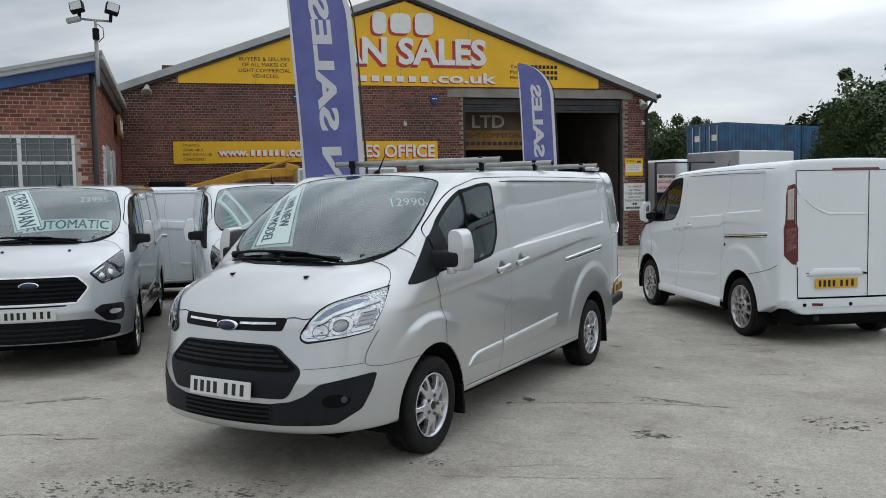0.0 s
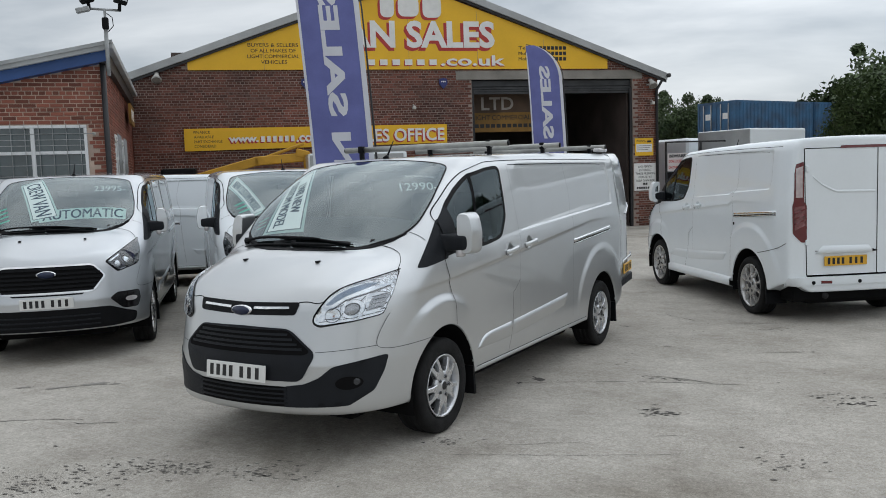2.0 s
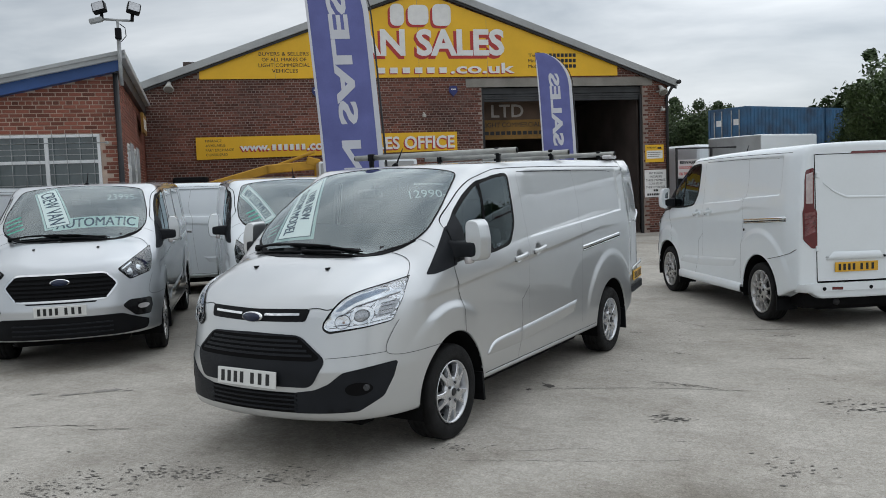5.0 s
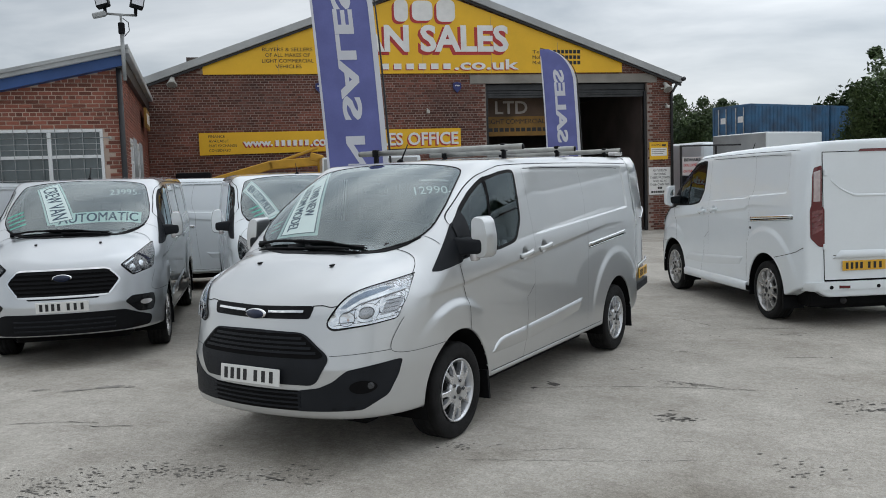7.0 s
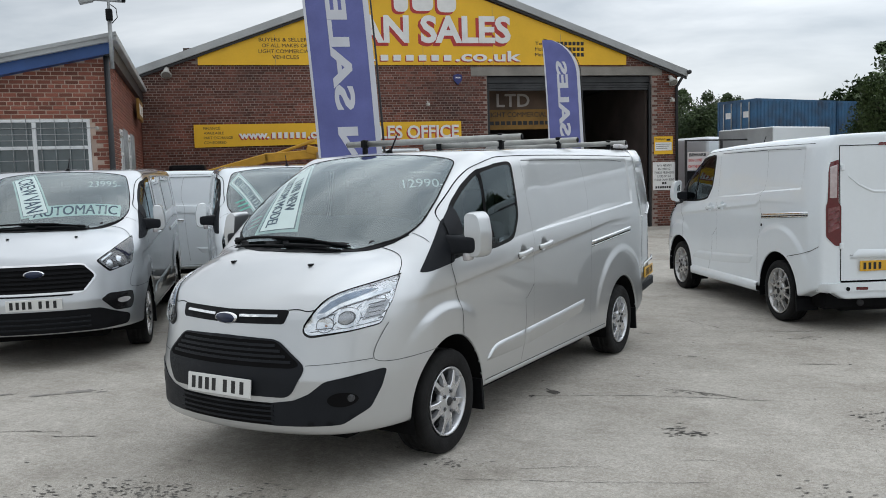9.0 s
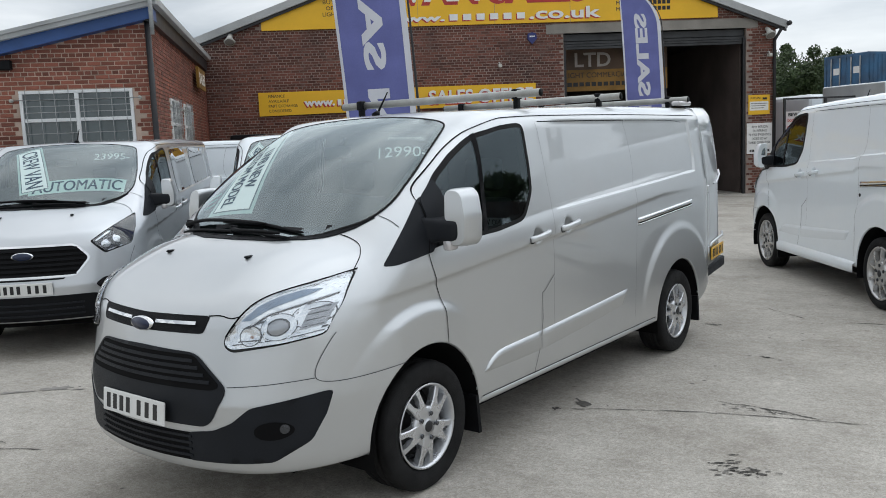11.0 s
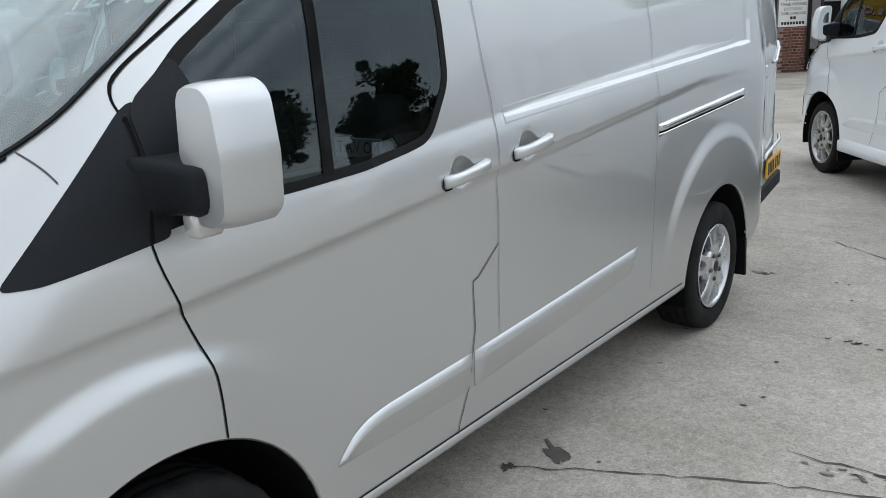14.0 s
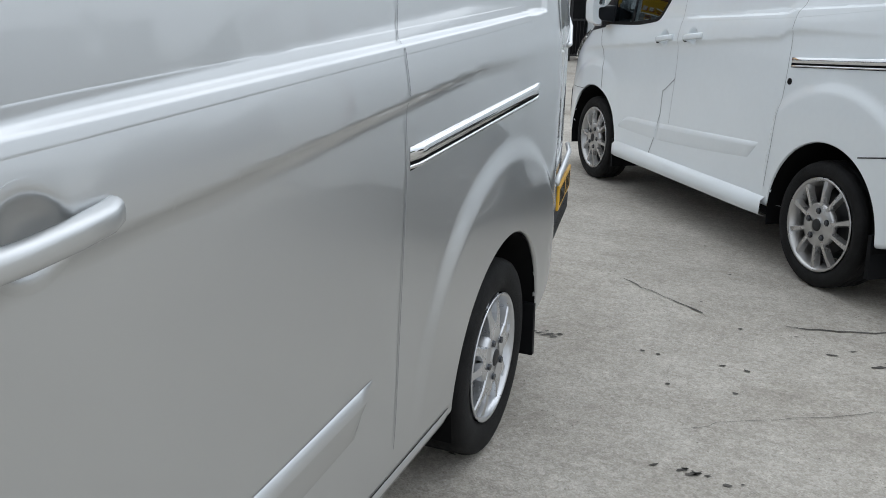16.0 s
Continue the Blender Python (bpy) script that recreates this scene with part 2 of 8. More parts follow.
def half_width(y, z):
    w = np.interp(z, _ZT, _WT)
    d = z - (1.097 + 0.082 * np.clip(y, -0.4, 3.0))
    fade = step(-0.9, 0.3, y) * step(3.8, 2.9, y)
    roll = np.where(d > 0, 1 - np.clip(d / 0.16, 0, 1) ** 2, np.clip(1 + d / 0.038, 0, 1) ** 2)
    w = w + 0.016 * roll * fade
    r = np.hypot(y, z - 0.345)
    w = w + 0.024 * step(0.67, 0.595, r) * step(0.3, 0.75, z) * step(0.42, 0.05, y)
    r = np.hypot(y - 3.3, z - 0.345)
    w = w + 0.022 * step(0.76, 0.68, r) * step(0.35, 0.95, z)
    w = w - 0.05 * step(3.75, REAR, y) ** 2
    w = w - 0.035 * step(0.2, -0.7, y) * step(0.7, 1.2, z)
    zlow = 1.352 + 0.054 * (y - 1.31)
    right = 3.77 - 0.2 * np.clip(1.6 - z, 0, 1) - 0.1 * np.clip(z - 1.6, 0, 1) - y
    left = y - 1.30
    bottom = step(0.0, 0.010, z - zlow - 0.03 * np.exp(-np.clip(left, 0, 9) / 0.02)) * step(0.0, 0.34, left) * step(0.0, 0.03, right)
    w = w - 0.016 * bottom * step(0.0, 0.03, 1.93 - z)
    return w


def bonnet(x, y):
    d = y + 0.3
    return 1.36 + 0.1 * d - 0.5 * d * d - 0.07 * x * x - 1.36 * np.clip(-(y + 0.1), 0, 0.7) * np.abs(x) ** 8 + 0.006 * np.exp(-(((np.abs(x) - 0.50 - 0.1 * y) / 0.11) ** 2))


def screen(x, y):
    s = np.clip((y + 0.3) / 0.88, 0, 1)
    return 1.36 + 0.69 * (y + 0.30) - 0.10 * x * x - 0.13 * np.abs(x) ** 6 + 0.05 * np.sin(math.pi * s)


def roof(x, y):
    return np.interp(y, [0.4, 0.8, 1.5, 2.6, 4.2], [1.968, 2.002, 2.028, 2.048, 2.052]) - 0.035 * x * x


def front(x, z):
    a = np.abs(x)
    f = -1.075 + 0.28 * a ** 2 + 0.62 * a ** 8
    f = f + 0.22 * np.clip(z - 0.66, 0, 1) + 0.10 * np.clip(z - 1.0, 0, 1)
    f = f + 0.05 * step(0.42, 0.2, z)
    return f


CUPS = [(1.101, 1.220), (1.476, 1.250)]


def skin_field(p):
    """Below nought inside the van's outer skin, arches not yet cut; p is an array of points."""
    x, y, z = np.abs(p[..., 0]), p[..., 1], p[..., 2]
    side = x - half_width(y, z)
    top = smin(np.minimum(9.0, z - roof(x, y)) * 0 + (roof(x, y)), smax(bonnet(x, y), screen(x, y), 0.05), 0.06)
    up = (z - top) * np.where(y < 0.62, 0.82, 1.0)
    f = smax(side, up, 0.13)
    near = (x > 0.86) & (np.abs(y - 1.289) < 0.27) & (np.abs(z - 1.235) < 0.095)
    if near.any():
        xn, yn, zn, fn_ = x[near], y[near], z[near], f[near]
        for yh, zh in CUPS:
            fn_ = smax(fn_, 0.066 - np.sqrt((xn - half_width(yh, zh) - 0.034) ** 2 + (yn - yh) ** 2 + (zn - zh) ** 2), 0.006)
        f[near] = fn_
    f = smax(f, front(x, z) - y, 0.07)
    f = smax(f, y - REAR + 0.05 * x * x, 0.06)
    under_z = 0.335 + 0.11 * step(3.7, 4.1, y) - 0.10 * step(0.85, 0.6, x) * step(0.0, 0.6, y)
    return smax(f, under_z - z, 0.03)


def body_field(p):
    """The skin with its wheel arches cut."""
    f = skin_field(p)
    x, y, z = np.abs(p[..., 0]), p[..., 1], p[..., 2]
    for yc in (0.0, 3.3):
        r = np.hypot(y - yc, (z - 0.345))
        arch = 0.432 - r
        f = np.maximum(f, np.where(x > 0.55, arch, -1))
    return f


def gradient(fn, p, h=0.002):
    g = np.zeros_like(p)
    for k in range(3):
        d = np.zeros(3)
        d[k] = h
        g[..., k] = (fn(p + d) - fn(p - d)) / (2 * h)
    return g


def net(fn, lo, hi, cell):
    """The surface fn = 0 as a net of quads, its points pulled onto the surface."""
    ax = [np.arange(l, h + cell, cell) for l, h in zip(lo, hi)]
    grid = np.stack(np.meshgrid(*ax, indexing="ij"), -1)
    v = np.empty(grid.shape[:3])
    for i in range(0, grid.shape[0], 16):
        v[i:i + 16] = fn(grid[i:i + 16])
    neg = v < 0
    c = [neg[a:neg.shape[0] - 1 + a, b:neg.shape[1] - 1 + b, d:neg.shape[2] - 1 + d] for a in (0, 1) for b in (0, 1) for d in (0, 1)]
    cnt = sum(q.astype(int) for q in c)
    cells = (cnt > 0) & (cnt < 8)
    index = -np.ones(cells.shape, dtype=int)
    index[cells] = np.arange(cells.sum())
    pts = grid[:-1, :-1, :-1][cells] + cell / 2
    for _ in range(5):
        g = gradient(fn, pts)
        move = -(fn(pts) / np.maximum(0.3, (g * g).sum(-1)))[:, None] * g
        pts = pts + np.clip(move, -cell * 0.6, cell * 0.6)
    faces = []
    for k in range(3):
        a, b = [(1, 2), (2, 0), (0, 1)][k]
        s0, s1 = [slice(None)] * 3, [slice(None)] * 3
        s0[k], s1[k] = slice(0, -1), slice(1, None)
        cross = neg[tuple(s0)] != neg[tuple(s1)]
        idx = np.argwhere(cross)
        flip = neg[tuple(s0)][cross]
        ok = (idx[:, a] > 0) & (idx[:, b] > 0) & (idx[:, a] < neg.shape[a] - 1) & (idx[:, b] < neg.shape[b] - 1)
        idx, flip = idx[ok], flip[ok]
        q = []
        for da, db in ((-1, -1), (0, -1), (0, 0), (-1, 0)):
            j = idx.copy()
            j[:, a] += da
            j[:, b] += db
            q.append(index[j[:, 0], j[:, 1], j[:, 2]])
        q = np.stack(q, 1)
        q[~flip] = q[~flip][:, ::-1]
        faces.append(q)
    faces = np.concatenate(faces)
    faces = faces[(faces >= 0).all(1)]
    # even out the net along the surface
    a, b = faces.ravel(), np.roll(faces, -1, axis=1).ravel()
    inner = pts[:, 0] > 1.2 * cell
    for _ in range(4):
        acc, num = np.zeros_like(pts), np.zeros(len(pts))
        for k in range(3):
            acc[:, k] = np.bincount(a, pts[b, k], len(pts)) + np.bincount(b, pts[a, k], len(pts))
        num = np.bincount(a, minlength=len(pts)) + np.bincount(b, minlength=len(pts))
        mean = acc / np.maximum(1, num)[:, None]
        pts = np.where(inner[:, None], 0.4 * pts + 0.6 * mean, pts)
        for _ in range(2):
            g = gradient(fn, pts)
            move = -(fn(pts) / np.maximum(0.3, (g * g).sum(-1)))[:, None] * g
            pts = pts + np.clip(move, -cell * 0.6, cell * 0.6)
    return pts, faces


AXES = {"side": (1, 2, 0, 1.3), "front": (0, 2, 1, -1.6), "top": (0, 1, 2, 2.4), "right": (1, 2, 0, -1.3), "rear": (0, 2, 1, 5.2)}
SHORT = 0.367


def short_field(p):
    """The same skin with a slice of the load bay taken out."""
    return body_field(stretched(p))


def stretched(p):
    q = np.array(p, float)
    q[..., 1] = np.interp(q[..., 1], [-9, 2.40, 2.47, 9], [-9, 2.40, 2.47 + SHORT, 9 + SHORT])
    return q


def short_skin(p):
    return skin_field(stretched(p))


SURFACE = {"fn": body_field}


def onto(view, uv, lift=0.0):
    """Points (u, v) of a view of the van, dropped onto its skin and lifted off it."""
    a, b, k, start = AXES[view]
    uv = np.asarray(uv, float)
    fn = SURFACE["fn"]
    p = np.zeros((len(uv), 3))
    p[:, a], p[:, b], p[:, k] = uv[:, 0], uv[:, 1], start
    sgn = 1 if view in ("front", "right") else -1
    d = np.zeros(3)
    d[k] = sgn
    t0 = np.zeros(len(p))
    done = np.zeros(len(p), bool)
    for _ in range(110):
        q = p + d * (t0 + 0.02)[:, None]
        hit = fn(q) < 0
        done |= hit
        t0 = np.where(done, t0, t0 + 0.02)
    lo_, hi_ = t0, t0 + 0.02
    for _ in range(14):
        mid = (lo_ + hi_) / 2
        ins = fn(p + d * mid[:, None]) < 0
        hi_, lo_ = np.where(ins, mid, hi_), np.where(ins, lo_, mid)
    q = p + d * hi_[:, None]
    if lift:
        g = gradient(fn, q, 0.004)
        q = q + lift * g / np.maximum(1e-6, np.linalg.norm(g, axis=1))[:, None]
    return q


def smooth_poly(pts, radius=0.03, n=4):
    """Rounds the corners of a closed outline."""
    out = []
    k = len(pts)
    for i in range(k):
        a, b, c = Vector(pts[i - 1]), Vector(pts[i]), Vector(pts[(i + 1) % k])
        ra = min(radius, (a - b).length * 0.45)
        rc = min(radius, (c - b).length * 0.45)
        p, q = b + (a - b).normalized() * ra, b + (c - b).normalized() * rc
        for j in range(n + 1):
            t = j / n
            out.append(tuple((1 - t) ** 2 * p + 2 * t * (1 - t) * b + t * t * q))
    return out


def dense(pts, step_, closed=True):
    out = []
    k = len(pts)
    for i in range(k if closed else k - 1):
        a, b = np.array(pts[i]), np.array(pts[(i + 1) % k])
        m = max(1, int(np.linalg.norm(b - a) / step_))
        out += [tuple(a + (b - a) * j / m) for j in range(m)]
    if not closed:
        out.append(tuple(pts[-1]))
    return out


def in_poly(p, poly):
    x, y = p[:, 0], p[:, 1]
    ins = np.zeros(len(p), bool)
    k = len(poly)
    for i in range(k):
        (x0, y0), (x1, y1) = poly[i - 1], poly[i]
        if y0 == y1:
            continue
        c = ((y0 > y) != (y1 > y)) & (x < (x1 - x0) * (y - y0) / (y1 - y0) + x0)
        ins ^= c
    return ins


def shrink(poly, d):
    """Moves a closed outline inwards by d."""
    p = [Vector(q) for q in poly]
    area = sum(p[i - 1].x * p[i].y - p[i].x * p[i - 1].y for i in range(len(p)))
    s = 1 if area > 0 else -1
    out = []
    for i in range(len(p)):
        t = (p[(i + 1) % len(p)] - p[i - 1])
        if t.length < 1e-6:
            out.append(tuple(p[i]))
            continue
        t.normalize()
        out.append(tuple(p[i] + s * d * Vector((-t.y, t.x))))
    return out


def fill(poly, cell, hole=None):
    """Triangles over an outline, with inner points every cell metres."""
    from mathutils.geometry import delaunay_2d_cdt
    pa = np.array(poly)
    xs = np.arange(pa[:, 0].min(), pa[:, 0].max(), cell)
    ys = np.arange(pa[:, 1].min(), pa[:, 1].max(), cell)
    g = np.stack(np.meshgrid(xs, ys), -1).reshape(-1, 2) + 0.37 * cell
    keep = in_poly(g, shrink(poly, cell * 0.35))
    if hole:
        keep &= ~in_poly(g, shrink(hole, -cell * 0.35))
    g = g[keep]
    k = len(poly)
    vs = [Vector(p) for p in poly]
    es = [(i, (i + 1) % k) for i in range(k)]
    if hole:
        vs += [Vector(p) for p in hole]
        es += [(k + i, k + (i + 1) % len(hole)) for i in range(len(hole))]
    vs += [Vector(p) for p in g]
    rv, _, rf, _, _, _ = delaunay_2d_cdt(vs, es, [], 0, 1e-6)
    rv = np.array([tuple(v) for v in rv])
    rf = np.array([f for f in rf if len(f) == 3])
    cen = rv[rf].mean(1)
    ok = in_poly(cen, poly)
    if hole:
        ok &= ~in_poly(cen, hole)
    return rv, rf[ok]


def patch(view, poly, lift=0.004, deep=0.012, cell=0.05, hole=None, dome=0.0, inner=0.0):
    """A plate shaped to the van's skin: outline poly in one of its views, raised by lift, with edges deep metres thick."""
    poly = dense(poly, cell)
    if hole:
        hole = dense(hole, cell)
    uv, tri = fill(poly, cell, hole)
    v = onto(view, uv, lift)
    g = gradient(SURFACE["fn"], v, 0.004)
    g /= np.maximum(1e-6, np.linalg.norm(g, axis=1))[:, None]
    if dome:
        pa = np.array(dense(poly, 0.008))
        dist = np.min(np.linalg.norm(uv[:, None, :] - pa[None], axis=2), axis=1)
        v = v + (dome * (1 - np.exp(-dist / 0.03)))[:, None] * g
    a, b, k, _ = AXES[view]
    nrm = np.cross(v[tri[:, 1]] - v[tri[:, 0]], v[tri[:, 2]] - v[tri[:, 0]])
    bad = (nrm * g[tri[:, 0]]).sum(1) < 0
    tri[bad] = tri[bad][:, ::-1]
    from collections import Counter
    edges = Counter()
    for t in tri:
        for i in range(3):
            edges[(t[i], t[(i + 1) % 3])] += 1
    faces = [tuple(int(i) for i in t) for t in tri]
    verts = [tuple(p) for p in v]
    low = {}
    for e in edges:
        if (e[1], e[0]) not in edges:
            for i in e:
                if i not in low:
                    low[i] = len(verts)
                    verts.append(tuple(v[i]))
                    verts.append(tuple(v[i] - deep * g[i]))
            faces.append((low[e[1]], low[e[0]], low[e[0]] + 1, low[e[1]] + 1))
    return verts, faces


def ribbon(view, low, high, profile, step_=0.03, ends=0.05):
    """A raised moulding between two lines: profile gives (share of the width, height) from the lower line up."""
    n = max(4, int(math.hypot(high[-1][0] - high[0][0], high[-1][1] - high[0][1]) / step_))
    def along(line):
        p = np.array(line, float)
        d = np.concatenate([[0], np.cumsum(np.linalg.norm(np.diff(p, axis=0), axis=1))])
        t = np.linspace(0, d[-1], n + 1)
        return np.stack([np.interp(t, d, p[:, 0]), np.interp(t, d, p[:, 1])], 1)
    a, b = along(low), along(high)
    verts, faces = [], []
    k = len(profile)
    t = np.linspace(0, 1, n + 1)
    grow = np.minimum(1, np.minimum(t, 1 - t) / max(1e-6, ends)) ** 0.5
    for share, h in profile:
        uv = a + (b - a) * share
        q = onto(view, uv, 0.001)
        g = gradient(SURFACE["fn"], q, 0.004)
        g /= np.maximum(1e-6, np.linalg.norm(g, axis=1))[:, None]
        verts += [tuple(x) for x in q + g * (h * grow)[:, None]]
    m = n + 1
    for j in range(k - 1):
        for i in range(n):
            faces.append((j * m + i, j * m + i + 1, (j + 1) * m + i + 1, (j + 1) * m + i))
    return verts, faces


def strip(view, pts, width=0.006, lift=0.0012, step_=0.03, closed=False):
    """A thin flat line on the skin, for a shut gap or a bead."""
    pts = dense(pts, step_, closed)
    if closed:
        pts.append(pts[0])
    p = np.array(pts)
    t = np.gradient(p, axis=0)
    t /= np.maximum(1e-9, np.linalg.norm(t, axis=1))[:, None]
    nn = np.stack([-t[:, 1], t[:, 0]], 1) * width / 2
    L, R = onto(view, p + nn, lift), onto(view, p - nn, lift)
    verts = [tuple(q) for q in L] + [tuple(q) for q in R]
    k = len(p)
    return verts, [(i, i + 1, k + i + 1, k + i) for i in range(k - 1)]


def flip_x(vf):
    return [(-x, y, z) for x, y, z in vf[0]], [tuple(f)[::-1] for f in vf[1]]


# ---- vans ----
MESHES = {}


def kept(key, make, mats, smooth=True):
    k = (key, tuple(m.name for m in (mats if isinstance(mats, (list, tuple)) else [mats])))
    if k not in MESHES:
        v, f = make()
        MESHES[k] = mesh_ob(key, v, f, mats, smooth)
    return MESHES[k]


SCREEN = [(0.0, -0.40), (0.3, -0.37), (0.46, -0.32), (0.58, -0.235), (0.68, -0.18), (0.745, -0.11), (0.785, -0.01), (0.778, 0.18), (0.735, 0.40), (0.695, 0.565), (0.655, 0.592), (0.3, 0.608), (0.0, 0.613)]
SCREEN = SCREEN + [(-x, y) for x, y in SCREEN[-2:0:-1]]
HL = [(0.528, 0.955), (0.535, 0.92), (0.575, 0.898), (0.76, 0.927), (0.861, 0.953), (0.8715, 1.082), (0.840, 1.217), (0.77, 1.180), (0.70, 1.154), (0.644, 1.123), (0.600, 1.078)]
DOOR_WIN = [(0.095, 1.285), (0.10, 1.40), (0.105, 1.515), (0.245, 1.632), (0.396, 1.728), (0.538, 1.80), (0.631, 1.838), (0.836, 1.876), (1.00, 1.891), (1.072, 1.890), (1.094, 1.866), (1.099, 1.66), (1.090, 1.515), (1.074, 1.474), (0.99, 1.364), (0.952, 1.338), (0.88, 1.325), (0.69, 1.302), (0.474, 1.293)]
DOOR_WIN = smooth_poly(DOOR_WIN, 0.03, 3)
CREW_WIN = [(1.30, 1.88), (2.20, 1.92), (2.36, 1.60), (2.30, 1.42), (1.40, 1.37), (1.32, 1.45)]
CREW_WIN2 = [(2.50, 1.92), (3.45, 1.90), (3.60, 1.60), (3.52, 1.48), (2.55, 1.43)]


ARCH = 0.442


def arch_r(c, short):
    yr = 3.3 - (SHORT if short else 0)
    return np.minimum(np.hypot(c[:, 1], c[:, 2] - 0.345), np.hypot(c[:, 1] - yr, c[:, 2] - 0.345))


def body_mesh(short, cell):
    """The painted shell, pierced at the screen, the door windows and the wheel arches, with its true normals."""
    fn = short_field if short else body_field
    pts, faces = net(fn, (-cell, -1.16, 0.17), (1.05, 4.25, 2.08), cell)
    c = pts[faces].mean(1)
    keep = c[:, 0] > -0.2 * cell
    holes = in_poly(c[:, :2], shrink(SCREEN, 0.024 if cell < 0.015 else 0.022)) & (c[:, 2] > 1.3) & (c[:, 2] < 2.0)
    holes |= in_poly(c[:, 1:], shrink(DOOR_WIN, 0.001 if cell < 0.015 else 0.010)) & (c[:, 0] > 0.7)
    for yh, zh in CUPS:
        holes |= (np.hypot(c[:, 1] - yh, c[:, 2] - zh) < (0.054 if cell < 0.015 else 0.045)) & (c[:, 0] > 0.8)
    if cell < 0.015:
        d = c[:, 2] - 1.352 - 0.054 * (c[:, 1] - 1.31)
        holes |= (d > -0.009) & (d < 0.023) & (c[:, 1] > 1.39) & (c[:, 1] < 3.48) & (c[:, 0] > 0.7)
    arch = (arch_r(c, short) < 0.450) & (c[:, 0] > 0.50) & (c[:, 2] > 0.2)
    edge = np.intersect1d(faces[keep & arch].ravel(), faces[keep & ~arch].ravel())
    edge = edge[(pts[edge, 0] > 0.82) & (arch_r(pts[edge], short) > 0.40)]
    faces = faces[keep & ~holes & ~arch]
    skin = short_skin if short else skin_field
    # the arch's cut edge is drawn onto one clean circle
    yr = 3.3 - (SHORT if short else 0)
    e = pts[edge]
    yc = np.where(np.abs(e[:, 1]) < np.abs(e[:, 1] - yr), 0.0, yr)
    d = np.stack([e[:, 1] - yc, e[:, 2] - 0.345], 1)
    d *= (ARCH / np.linalg.norm(d, axis=1))[:, None]
    was = SURFACE["fn"]
    SURFACE["fn"] = skin
    pts[edge] = onto("side", np.stack([yc + d[:, 0], 0.345 + d[:, 1]], 1))
    SURFACE["fn"] = was
    nrm = gradient(skin, pts, 0.006)
    nrm /= np.maximum(1e-9, np.linalg.norm(nrm, axis=1))[:, None]
    mid = pts[:, 0] < 0.55 * cell
    pts[:, 0] = np.where(mid, 0, pts[:, 0])
    n = len(pts)
    flip = np.array([-1, 1, 1])
    allp = np.concatenate([pts, pts * flip])
    alln = np.concatenate([nrm, nrm * flip])
    alln[:, 0][allp[:, 0] == 0] = 0
    allf = np.concatenate([faces, faces[:, ::-1] + n])
    first = np.arange(len(allp))
    first[n:][mid] = np.where(mid)[0]
    allf = first[allf]
    used = np.unique(allf)
    ren = -np.ones(len(allp), int)
    ren[used] = np.arange(len(used))
    return allp[used], ren[allf].tolist(), alln[used]


def body_shell(short, cell, paint):
    key = ("shell", short, cell)
    if key not in MESHES:
        v, f, n = body_mesh(short, cell)
        me = mesh_ob("van_body", v, f, paint, True)
        me.normals_split_custom_set_from_vertices([tuple(q) for q in n])
        MESHES[key] = me
    ob = new("body", MESHES[key])
    ob.material_slots[0].link = "OBJECT"
    ob.material_slots[0].material = paint
    return ob


def liner_mesh():
    def fn(p):
        f = body_field(p) + 0.045
        return np.maximum(f, np.maximum(p[..., 1] - 1.30, 0.55 - p[..., 2]))
    pts, faces = net(fn, (-0.04, -0.9, 0.5), (1.0, 1.4, 2.05), 0.04)
    c = pts[faces].mean(1)
    cut = in_poly(c[:, :2], shrink(SCREEN, 0.045)) & (c[:, 2] > 1.3) & (c[:, 1] < 0.6)
    cut |= in_poly(c[:, 1:], shrink(DOOR_WIN, 0.012)) & (c[:, 0] > 0.65)
    cut |= c[:, 0] < 0
    cut |= (c[:, 2] < 1.3) & (c[:, 1] < -0.2)
    faces = faces[~cut]
    n = len(pts)
    return np.concatenate([pts, pts * np.array([-1, 1, 1])]), np.concatenate([faces, faces[:, ::-1] + n]).tolist()


